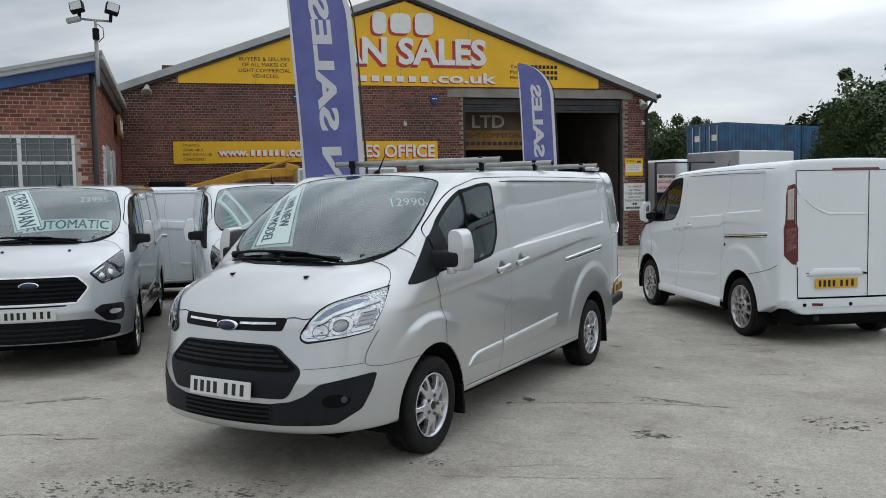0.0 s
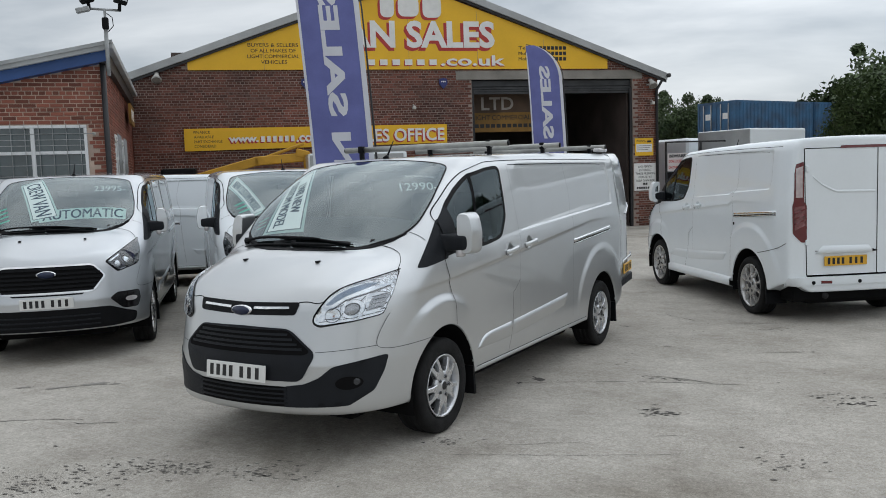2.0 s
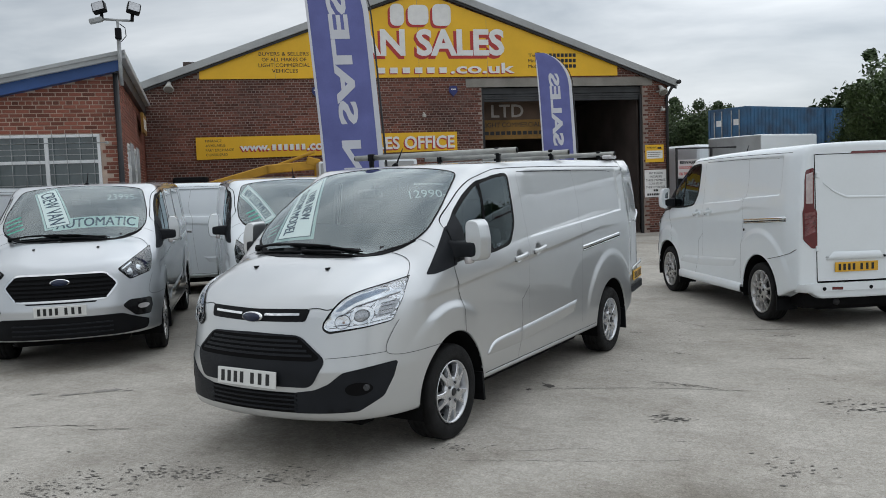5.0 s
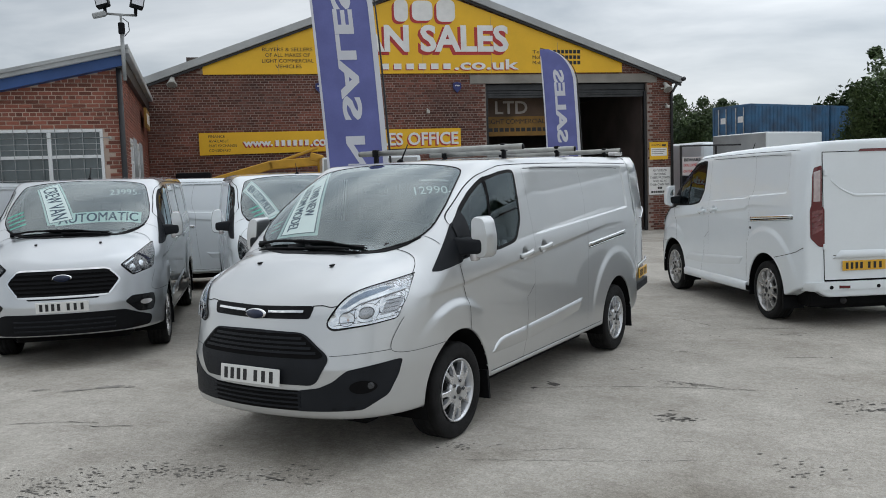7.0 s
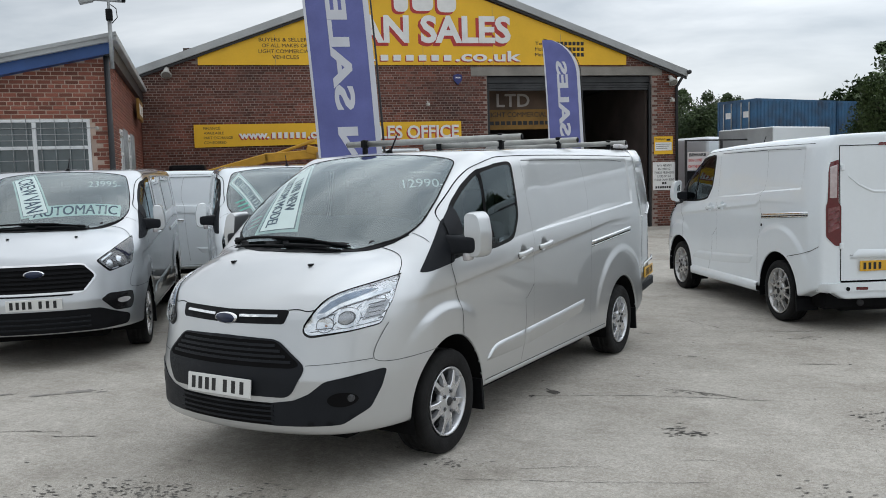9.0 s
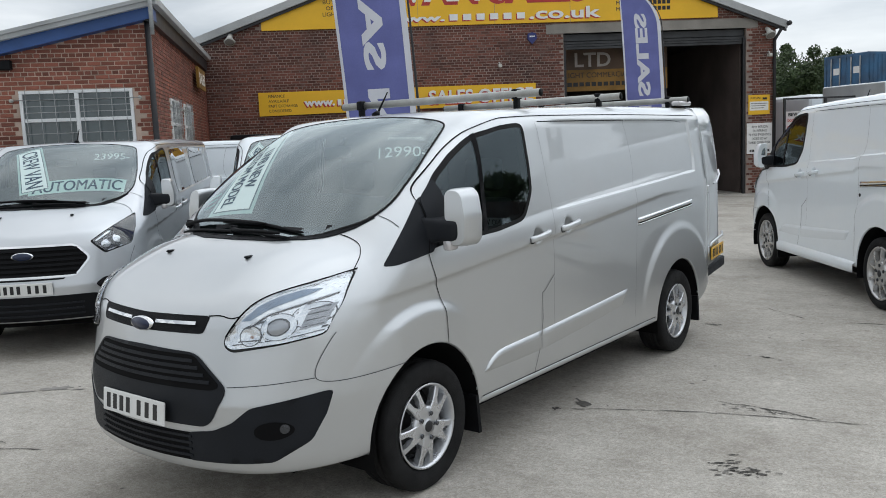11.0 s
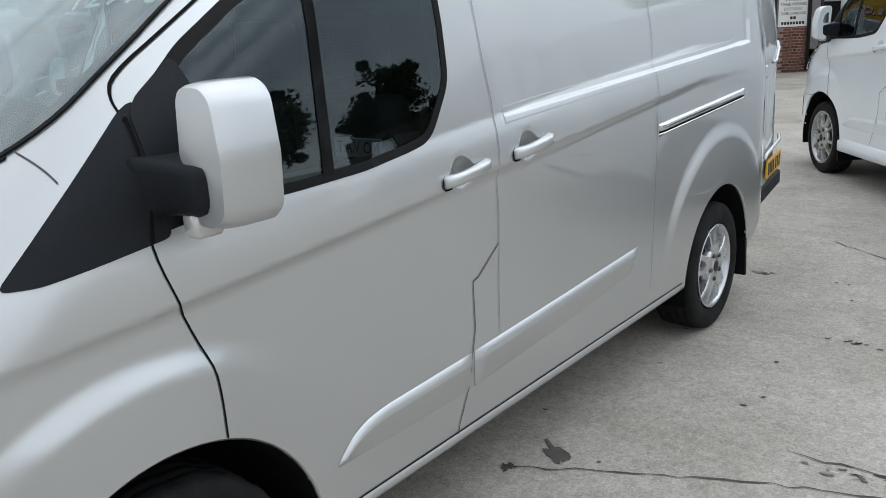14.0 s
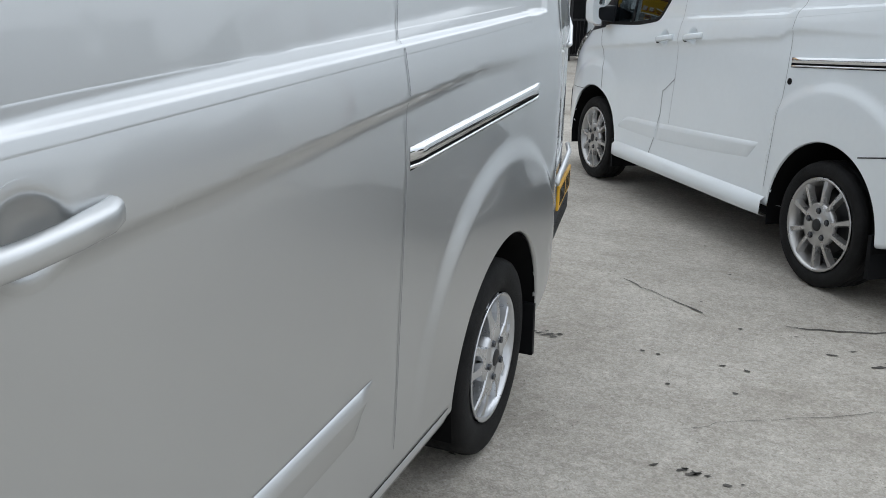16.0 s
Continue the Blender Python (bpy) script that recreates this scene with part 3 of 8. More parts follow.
def wheel(parent, name, m, style, label):
    """Tyre, rim, spokes and nuts; the outer face looks along +x at x = 0."""
    w = new(name)
    w.parent = parent
    w.matrix_basis = m
    w["label"] = label
    R = 0.343
    big = 1.13 if style == "thin" else 1.0
    prof = [(0.232, -0.205), (0.26, -0.215), (0.315, -0.212), (0.336, -0.20), (R, -0.175), (R, -0.155), (0.335, -0.152), (0.335, -0.144), (R, -0.141), (R, -0.108), (0.335, -0.105), (0.335, -0.097), (R, -0.094), (R, -0.062), (0.335, -0.059), (0.335, -0.051), (R, -0.048), (R, -0.03), (0.336, -0.006), (0.325, 0.004), (0.30, 0.010), (0.27, 0.010), (0.245, 0.004), (0.228, -0.004), (0.226, -0.02)]
    prof = [(min(r * big, R - (R - r) * 0.75) if r < 0.30 and big > 1 else r, x) for r, x in prof]
    def tyre():
        v, f = lathe(prof, 72)
        out = []
        k = len(prof)
        for i, (x, y, z) in enumerate(v):
            r = math.hypot(y, z)
            seg = (i // k) % 4
            if r > 0.338 and seg < 1:
                s = (r - 0.007) / r
                y, z = y * s, z * s
            out.append((x, y, z))
        return out, f
    under("tyre", kept("tyre_" + style, tyre, M_RUBBER), w, "black tyre with grooved tread")
    rimp = [(0.19, -0.19), (0.20, -0.06), (0.214, -0.012), (0.222, -0.004), (0.226, 0.004), (0.220, 0.006), (0.213, 0.002), (0.208, -0.01), (0.198, -0.03), (0.19, -0.06)]
    metal = M_ALLOY_D if style == "thin" else M_ALLOY
    rim = under("rim", kept("rim", lambda: lathe(rimp, 56), metal), w, "silver alloy rim")
    rim.matrix_basis = Matrix.Diagonal((1, big, big, 1))
    under("brake_disc", kept("brake_disc", lambda: lathe([(0.0, -0.105), (0.15, -0.105), (0.152, -0.11), (0.152, -0.13), (0.19, -0.14), (0.19, -0.18), (0.0, -0.18)], 32), M_HUB), w)
    def spoke_five():
        bm = bmesh.new()
        # a broad spoke that parts into two arms towards the rim
        for sgn in (-1, 1):
            rows = []
            for r, a0, a1, x in [(0.050, 0.0, 0.040, 0.005), (0.095, 0.0, 0.046, 0.007), (0.125, 0.0, 0.048, 0.006), (0.143, 0.010, 0.050, 0.004), (0.158, 0.019, 0.053, 0.002), (0.19, 0.024, 0.060, -0.003), (0.216, 0.028, 0.070, -0.010)]:
                c = 0.004 if a0 else 0.0
                rows.append([bm.verts.new((x - 0.04, sgn * a1, r)), bm.verts.new((x - 0.005, sgn * a1, r)), bm.verts.new((x, sgn * (a1 - 0.005), r)), bm.verts.new((x, sgn * (a0 + c), r)), bm.verts.new((x - 0.03 if a0 else x - 0.002, sgn * a0, r))])
            for a, b in zip(rows, rows[1:]):
                for i in range(4):
                    fs = (a[i], a[i + 1], b[i + 1], b[i])
                    bm.faces.new(fs if sgn > 0 else fs[::-1])
        bmesh.ops.remove_doubles(bm, verts=bm.verts, dist=0.0005)
        bmesh.ops.recalc_face_normals(bm, faces=bm.faces)
        return bm
    def spoke_thin():
        bm = bmesh.new()
        for sgn in (-1, 1):
            rows = []
            for r, c, half, x in [(0.05, 0.014, 0.014, 0.0), (0.10, 0.026, 0.015, 0.006), (0.16, 0.046, 0.016, 0.002), (0.215, 0.064, 0.024, -0.008)]:
                c *= sgn
                rows.append([bm.verts.new((x - 0.035, c - half, r)), bm.verts.new((x, c - half * 0.6, r)), bm.verts.new((x, c + half * 0.6, r)), bm.verts.new((x - 0.035, c + half, r))])
            for a, b in zip(rows, rows[1:]):
                for i in range(3):
                    bm.faces.new((a[i], a[i + 1], b[i + 1], b[i]))
        bmesh.ops.recalc_face_normals(bm, faces=bm.faces)
        return bm
    key = "spoke_" + style
    if key not in MESHES:
        bm = spoke_five() if style == "wide" else spoke_thin()
        me = bpy.data.meshes.new("spoke")
        bm.to_mesh(me)
        bm.free()
        me.materials.append(metal)
        MESHES[key] = me
    n = 5
    for i in range(n):
        s = under("spoke", MESHES[key], rim)
        s.matrix_basis = Matrix.Rotation(2 * math.pi * (i + 0.1) / n, 4, "X")
    under("hub_face", kept("hub_face", lambda: lathe([(0.0, 0.008), (0.034, 0.008), (0.037, 0.004), (0.056, 0.004), (0.098, 0.0045), (0.106, -0.004), (0.106, -0.03)], 40), metal), rim)
    under("hub_cap", kept("hub_cap", lambda: lathe([(0.0, 0.014), (0.02, 0.0135), (0.029, 0.011), (0.031, 0.006)], 24), M_HUB), rim, "dark round centre cap")
    for i in range(5):
        a = 2 * math.pi * (i + 0.6) / 5
        b = under("wheel_nut", kept("wheel_nut", lambda: lathe([(0.0, 0.012), (0.010, 0.013), (0.0125, 0.011), (0.0125, 0.003), (0.018, 0.0025)], 6), M_LAMPDARK, False), rim)
        b.matrix_basis = pose(0.002, 0.068 * math.sin(a), 0.068 * math.cos(a))
    return w


def curve(pts, times=2):
    """Rounds the corners of an open line."""
    p = [tuple(q) for q in pts]
    for _ in range(times):
        out = [p[0]]
        for a, b in zip(p, p[1:]):
            out += [(0.75 * a[0] + 0.25 * b[0], 0.75 * a[1] + 0.25 * b[1]), (0.25 * a[0] + 0.75 * b[0], 0.25 * a[1] + 0.75 * b[1])]
        p = out + [p[-1]]
    return p


def plate_bars(parent, m, w, h, mat, name="number_plate", label="white number plate with black characters as bars"):
    p = box_part(name, (-w / 2, w / 2, -0.006, 0.006, -h / 2, h / 2), mat, parent, label, 0.003)
    p.matrix_basis = m
    for x in (-0.40, -0.29, -0.18, -0.07, 0.11, 0.24, 0.37):
        box_part("plate_mark", (x * w - 0.015, x * w + 0.015, -0.0085, -0.0055, -h * 0.33, h * 0.33), M_INK, p, "", 0)
    return p


def mirror(parent, side, paint):
    s = side
    head = new("door_mirror")
    head.parent = parent
    head["label"] = "door mirror with painted cap and black arm"
    head.location = (0, 0.035, 0)
    bm = bmesh.new()
    face = smooth_poly([(1.024, 1.41), (1.020, 1.55), (1.036, 1.572), (1.10, 1.570), (1.128, 1.540), (1.152, 1.43), (1.146, 1.305), (1.120, 1.276), (1.062, 1.274), (1.060, 1.304), (1.092, 1.318), (1.098, 1.398)], 0.02, 3)
    ring, cx, cz = np.array(face), 1.092, 1.43
    rings = []
    for y, k in ((0.205, 0.97), (0.198, 1.0), (0.13, 1.0), (0.09, 0.985), (0.066, 0.955), (0.056, 0.92)):
        q = np.stack([cx + (ring[:, 0] - cx) * k, cz + (ring[:, 1] - cz) * k], 1)
        rings.append([bm.verts.new((s * x, y + 0.10 * max(0, x - 1.06) + 0.10 * max(0, z - 1.45), z)) for x, z in q])
    for a, b in zip(rings, rings[1:]):
        for k in range(len(a)):
            bm.faces.new((a[k], a[(k + 1) % len(a)], b[(k + 1) % len(a)], b[k]))
    bm.faces.new(rings[0])
    uv, tri = fill([tuple(p) for p in q], 0.03)
    front_vs = [bm.verts.new((s * x, 0.056 + 0.10 * max(0, x - 1.06) + 0.10 * max(0, z - 1.45), z)) for x, z in uv]
    for t in tri:
        bm.faces.new([front_vs[i] for i in t])
    bmesh.ops.remove_doubles(bm, verts=bm.verts, dist=0.0004)
    bmesh.ops.recalc_face_normals(bm, faces=bm.faces)
    cap = part("mirror_cap", bm, paint, head, smooth=True)
    cap.data.set_sharp_from_angle(angle=0.45)
    box_part("mirror_glass", (min(s * 1.04, s * 1.12), max(s * 1.04, s * 1.12), 0.205, 0.214, 1.42, 1.55), M_CHROME, head, "", 0.01)
    bm = bmesh.new()
    x0, x1 = sorted((s * 0.93, s * 1.10))
    rings = []
    for x, ya, yb, za, zb in ((0.90, -0.01, 0.20, 1.27, 1.435), (0.93, 0.015, 0.20, 1.288, 1.422), (0.965, 0.035, 0.195, 1.298, 1.418), (1.01, 0.040, 0.19, 1.302, 1.415), (1.07, 0.042, 0.185, 1.304, 1.412), (1.092, 0.044, 0.18, 1.312, 1.408), (1.104, 0.06, 0.17, 1.32, 1.40)):
        rings.append([bm.verts.new((s * x, y, z)) for y, z in smooth_poly([(ya, za), (ya, zb), (yb, zb), (yb, za)], 0.025, 3)])
    for a, b in zip(rings, rings[1:]):
        for k in range(len(a)):
            bm.faces.new((a[k], a[(k + 1) % len(a)], b[(k + 1) % len(a)], b[k]))
    bm.faces.new(rings[0])
    bm.faces.new(rings[-1])
    bmesh.ops.recalc_face_normals(bm, faces=bm.faces)
    part("mirror_arm", bm, M_GREYP, head, "charcoal mirror arm", True)
    box_part("mirror_indicator", (*sorted((s * 1.012, s * 1.064)), 0.05, 0.12, 1.258, 1.314), M_CLEARL, head, "pale indicator lens", 0.008, smooth=True)
    return head


def handle(parent, y0, y1, z, paint):
    ym = (y0 + y1) / 2
    rim = [(ym - 0.01 + 0.069 * math.cos(a), z + 0.004 + 0.069 * math.sin(a)) for a in (2 * math.pi * k / 32 for k in range(32))]
    cup = patch("side", rim, 0.0009, 0.003, 0.009)
    xs = onto("side", [(y0 - 0.02, z), (y1 + 0.02, z)])[:, 0]
    bm = bmesh.new()
    rings = []
    for t, x0, x1, hh in ((0.0, -0.004, 0.012, 0.015), (0.02, -0.004, 0.020, 0.019), (0.10, 0.0, 0.031, 0.0205), (0.3, 0.010, 0.038, 0.0205), (0.6, 0.012, 0.040, 0.021), (0.85, 0.004, 0.036, 0.021), (0.97, -0.004, 0.024, 0.020), (1.0, -0.004, 0.014, 0.017)):
        x = xs[0] + (xs[1] - xs[0]) * t
        zz = z + 0.026 * (t - 0.5)
        rings.append([bm.verts.new((x + a, y0 + (y1 - y0) * t, zz + b)) for a, b in smooth_poly([(x0, -hh), (x1, -hh * 0.8), (x1, hh * 0.8), (x0, hh)], 0.011, 3)])
    for a, b in zip(rings, rings[1:]):
        for k in range(len(a)):
            bm.faces.new((a[k], a[(k + 1) % len(a)], b[(k + 1) % len(a)], b[k]))
    bm.faces.new(rings[0])
    bm.faces.new(rings[-1])
    bmesh.ops.recalc_face_normals(bm, faces=bm.faces)
    bm.verts.index_update()
    grip = ([tuple(v.co) for v in bm.verts], [tuple(v.index for v in f.verts) for f in bm.faces])
    bm.free()
    low = [(y0 + 0.04, z - 0.034), (y0 + 0.006, z - 0.036), (y0 - 0.003, z - 0.028), (y0 - 0.003, z - 0.006), (y0 + 0.008, z + 0.006)]
    gap = strip("side", curve(low), 0.005, 0.003)
    for turned in (lambda q: q, flip_x):
        h = under("door_handle", mesh_ob("door_handle_cup", *turned(cup), paint, True), parent, "painted pull handle over a round cup")
        under("grip", mesh_ob("grip", *turned(grip), paint, True), h)
        under("grip_gap", mesh_ob("grip_gap", *turned(gap), M_GAP), h)


def text_on_screen(parent, body, size, centre, along, mat, name, lift, label="", squeeze=1.0, bold=0.0):
    """Letters laid on the windscreen: centre and reading direction in the van's top view."""
    me = text_mesh(name, body, size, mat, 0.0, squeeze=squeeze, bold=bold)
    n = len(me.vertices)
    co = np.zeros(n * 3)
    me.vertices.foreach_get("co", co)
    co = co.reshape(-1, 3)
    a = Vector(along).normalized()
    b = Vector((-a.y, a.x))
    k = 0.81
    uv = np.stack([centre[0] + co[:, 0] * a.x + co[:, 1] * b.x, centre[1] + (co[:, 0] * a.y + co[:, 1] * b.y) * k], 1)
    me.vertices.foreach_set("co", onto("top", uv, lift).ravel())
    me.update()
    return under(name, me, parent, label)


def bend(corners, st):
    """Points (s, t) of a unit square spread over four corners given from the upper left in reading order."""
    a, b, c, d = [np.array(q, float) for q in corners]
    s, t = st[:, :1], st[:, 1:]
    return (1 - t) * ((1 - s) * d + s * c) + t * ((1 - s) * a + s * b)


def quad_text(parent, body, corners, mat, name, lift, label="", box_=(0, 1, 0, 1), bold=0.0):
    me = text_mesh(name, body, 1.0, mat, 0.0, bold=bold)
    co = np.zeros(len(me.vertices) * 3)
    me.vertices.foreach_get("co", co)
    co = co.reshape(-1, 3)[:, :2]
    co = (co - co.min(0)) / (co.max(0) - co.min(0))
    st = np.stack([box_[0] + co[:, 0] * (box_[1] - box_[0]), box_[2] + co[:, 1] * (box_[3] - box_[2])], 1)
    me.vertices.foreach_set("co", onto("top", bend(corners, st), lift).ravel())
    me.update()
    return under(name, me, parent, label)


def quad_card(parent, corners, m, mat, name, lift, label=""):
    """A thin card over four corners of the screen, drawn in by a margin of m."""
    n = 14
    g = np.array([(m[0] + (1 - 2 * m[0]) * i / n, m[1] + (1 - 2 * m[1]) * j / n) for j in range(n + 1) for i in range(n + 1)])
    v = onto("top", bend(corners, g), lift)
    w = n + 1
    return under(name, mesh_ob(name, v, [(j * w + i, j * w + i + 1, (j + 1) * w + i + 1, (j + 1) * w + i) for j in range(n) for i in range(n)], mat, True), parent, label)


def card_on_screen(parent, centre, along, w, h, mat, name, lift, label):
    a = Vector(along).normalized()
    b = Vector((-a.y, a.x))
    pts = []
    for sx, sy in ((-1, -1), (1, -1), (1, 1), (-1, 1)):
        q = a * (sx * w / 2) + b * (sy * h / 2)
        pts.append((centre[0] + q.x, centre[1] + q.y * 0.81))
    v, f = patch("top", pts, lift, 0.004, 0.04)
    return under(name, mesh_ob(name, v, f, mat, False), parent, label)


M_TAILPALE = material("pale_tail_lens", (0.60, 0.50, 0.50), 0.15, 0.2, 0.15, 20, 80, coat=0.8)
M_TAILPINK = material("pink_tail_lens", (0.26, 0.085, 0.09), 0.15, 0.2, 0.3, 30, 80, coat=0.8)
M_SEAL = material("window_rubber", (0.008, 0.008, 0.0085), 0.6, 0, 0.1, spec=0.15)


def rear_parts(van, both, paint):
    """Tail lamps, barn doors and their fittings of a closed tail."""
    lamp = smooth_poly([(0.818, 1.835), (0.722, 1.868), (0.716, 1.40), (0.687, 1.375), (0.682, 0.945), (0.747, 0.945), (0.846, 1.045), (0.852, 1.365), (0.835, 1.42)], 0.02, 3)
    both("tail_lamp", patch("rear", lamp, 0.006, 0.012, 0.02), M_RED, "tall red tail lamp")
    both("reverse_lens", patch("rear", [(0.815, 1.46), (0.738, 1.46), (0.738, 1.815), (0.806, 1.79)], 0.011, 0.008, 0.02), M_TAILPALE, "pale upper lens")
    both("indicator_lens", patch("rear", [(0.703, 1.14), (0.826, 1.085), (0.832, 1.35), (0.708, 1.37)], 0.011, 0.008, 0.02), M_TAILPINK, "faded pink lower lens")
    for z in (1.16, 1.22, 1.28):
        both("lens_rib", patch("rear", [(0.716, z + 0.035), (0.824, z - 0.012), (0.825, z + 0.006), (0.716, z + 0.053)], 0.015, 0.006, 0.03), M_RED)
    mid = -0.165
    for x in (0.682, -0.745, mid):
        under("shut_line", mesh_ob("shut_line", *strip("rear", [(x, 0.535), (x + (0.035 if x == 0.682 else 0.0), 1.92)], 0.010, 0.003), M_GAP), van)
    under("shut_line", mesh_ob("shut_line", *strip("rear", [(-0.745, 0.53), (0.682, 0.53)], 0.02, 0.003), M_GAP), van)
    under("shut_line", mesh_ob("shut_line", *strip("rear", [(-0.745, 1.92), (0.715, 1.92)], 0.008, 0.003), M_GAP), van)
    under("door_crease", mesh_ob("door_crease", *ribbon("rear", [(-0.145, 1.425), (0.335, 1.432), (0.42, 1.47), (0.505, 1.515), (0.612, 1.60)], [(-0.145, 1.455), (0.34, 1.465), (0.43, 1.502), (0.515, 1.545), (0.625, 1.635)], [(0, 0), (0.35, 0.010), (0.7, 0.010), (1, 0)], 0.03, 0.03), paint, True), van)
    under("plate_recess", mesh_ob("plate_recess", *ribbon("rear", [(-0.131, 0.805), (0.587, 0.805)], [(-0.066, 0.893), (0.494, 0.900)], [(0, 0), (0.05, 0.022), (0.5, 0.026), (0.9, 0.016), (1.0, 0)], 0.03, 0.03), paint, True), van)
    under("shut_line", mesh_ob("shut_line", *strip("rear", [(-0.13, 0.802), (0.585, 0.802)], 0.006, 0.004), M_GAP), van)
    bm = bmesh.new()
    q = onto("rear", [(-0.115, 0.83)], 0.03)[0]
    tube(bm, [(q[0] - 0.018, q[1], q[2]), (q[0] + 0.018, q[1], q[2])], 0.011, 8)
    part("door_lock", bm, M_BLACKP, van, "black lock button", True)
    q = onto("rear", [(0.224, 0.72)], 0.012)[0]
    plate_bars(van, pose(0.224, q[1], 0.722, 0, 0, 180), 0.52, 0.111, M_PLATE_Y, label="yellow number plate with black characters as bars")
    under("rear_bumper", mesh_ob("rear_bumper", *patch("rear", smooth_poly([(-0.90, 0.43), (0.90, 0.43), (0.90, 0.515), (-0.90, 0.515)], 0.02, 2), 0.022, 0.04, 0.05), paint, True), van)
    for x in (0.609, 0.054):
        under("parking_sensor", mesh_ob("parking_sensor", *patch("rear", [(x + 0.022 * math.cos(a), 0.478 + 0.022 * math.sin(a)) for a in (2 * math.pi * k / 12 for k in range(12))], 0.026, 0.006, 0.02), M_BLACKP, True), van)
    under("reflector", mesh_ob("reflector", *patch("rear", [(0.392, 0.462), (0.52, 0.466), (0.52, 0.498), (0.392, 0.494)], 0.027, 0.008, 0.03), M_RED, True), van, "red reflector")
    for z in (0.90, 1.70):
        q = onto("rear", [(0.70, z)], 0.0)[0]
        box_part("door_hinge", (0.662, 0.702, q[1] - 0.01, q[1] + 0.022, z - 0.032, z + 0.032), paint, van, "", 0.012, seg=2)
    both("shut_line", strip("side", [(3.18, 0.752), (3.45, 0.80), (3.62, 0.845), (3.72, 0.895)], 0.006, 0.003), M_GAP, "", False)
    under("high_brake_light", mesh_ob("high_brake_light", *patch("rear", [(-0.30, 1.915), (0.30, 1.915), (0.28, 1.945), (-0.28, 1.945)], 0.008, 0.012, 0.03), M_RED, True), van, "dark red high brake light")
    bm = bmesh.new()
    tube(bm, [(0.4, 3.3, 0.30), (0.4, 3.70, 0.29)], 0.035, 10)
    part("exhaust", bm, M_HUB, van, "", True)


def build_van(name, label, m, paint, style="old", crew=False, sport=False, rear=False, group="parked vans", short=False, cell=0.024):
    van = new(name)
    van.matrix_world = m
    tagged(van, label, "van", group)
    SURFACE["fn"] = short_field if short else body_field
    cut = SHORT if short else 0.0
    sfx = "_short" if short else ""

    def both(pname, vf, mat, lab="", smooth=True):
        under(pname, mesh_ob(pname, *vf, mat, smooth), van, lab)
        under(pname, mesh_ob(pname, *flip_x(vf), mat, smooth), van, lab)

    body_shell(short, cell, paint).parent = van
    under("cab_lining", kept("cab_lining", liner_mesh, M_INT), van, "dark grey cab lining")
    # glazing
    under("windscreen", kept("windscreen", lambda: patch("top", shrink(smooth_poly(SCREEN, 0.05, 3), 0.003), 0.0045, 0.004, 0.04), M_GLASS), van, "clear raked windscreen").visible_shadow = False
    under("windscreen_border", kept("windscreen_border", lambda: patch("top", smooth_poly(SCREEN, 0.05, 3), 0.0018, 0.010, 0.02, hole=shrink(smooth_poly(SCREEN, 0.05, 3), 0.042)), M_FRIT), van, "black glass border")
    under("screen_seal", kept("screen_seal", lambda: patch("top", smooth_poly(SCREEN, 0.05, 3), 0.006, 0.006, 0.02, hole=shrink(smooth_poly(SCREEN, 0.05, 3), 0.009)), M_SEAL), van, "black rubber seal round the windscreen")
    for sgn in (1, -1):
        g = kept("door_window%d" % sgn, lambda: patch("side", shrink(DOOR_WIN, 0.012), 0.001, 0.004, 0.05) if sgn > 0 else flip_x(patch("side", shrink(DOOR_WIN, 0.012), 0.001, 0.004, 0.05)), M_GLASS_D)
        under("door_window", g, van, "tinted door window").visible_shadow = False
        g = kept("door_window_frame%d" % sgn, lambda: patch("side", shrink(DOOR_WIN, -0.012), 0.003, 0.014, 0.02, hole=shrink(DOOR_WIN, 0.013)) if sgn > 0 else flip_x(patch("side", shrink(DOOR_WIN, -0.012), 0.003, 0.014, 0.02, hole=shrink(DOOR_WIN, 0.013))), M_SEAL)
        under("window_seal", g, van, "black window surround")
        g = kept("window_divider%d" % sgn, lambda: patch("side", [(0.545, 1.30), (0.583, 1.30), (0.628, 1.852), (0.596, 1.838)], 0.004, 0.014, 0.05) if sgn > 0 else flip_x(patch("side", [(0.545, 1.30), (0.583, 1.30), (0.628, 1.852), (0.596, 1.838)], 0.004, 0.014, 0.05)), M_BLACKP)
        under("window_divider", g, van)
    both("sail_panel", patch("side", smooth_poly([(-0.25, 1.215), (0.07, 1.515), (0.105, 1.535), (0.10, 1.25), (-0.18, 1.212)], 0.02, 3), 0.004, 0.012, 0.04), M_GREYP, "charcoal corner panel below the screen pillar")
    both("quarter_panel", patch("side", smooth_poly([(0.078, 1.262), (0.082, 1.50), (0.105, 1.535), (0.215, 1.617), (0.235, 1.50), (0.255, 1.285)], 0.02, 3), 0.0065, 0.012, 0.03), M_GREYP, "charcoal panel in the window's front corner")
    both("shut_line", strip("side", [(0.074, 1.50), (0.064, 1.32), (0.05, 1.245)], 0.007, 0.0075), M_GAP, "", False)
    # cowl and wipers
    cowl = [(0.0, -0.437), (0.28, -0.418), (0.46, -0.362), (0.58, -0.27), (0.68, -0.195), (0.745, -0.12), (0.715, -0.10), (0.58, -0.195), (0.36, -0.250), (0.0, -0.262)]
    cowl = cowl + [(-x, y) for x, y in cowl[-2:0:-1]]
    under("scuttle_panel", mesh_ob("scuttle_panel", *patch("top", cowl, 0.004, 0.01, 0.04), M_BLACKP, True), van, "black scuttle panel")
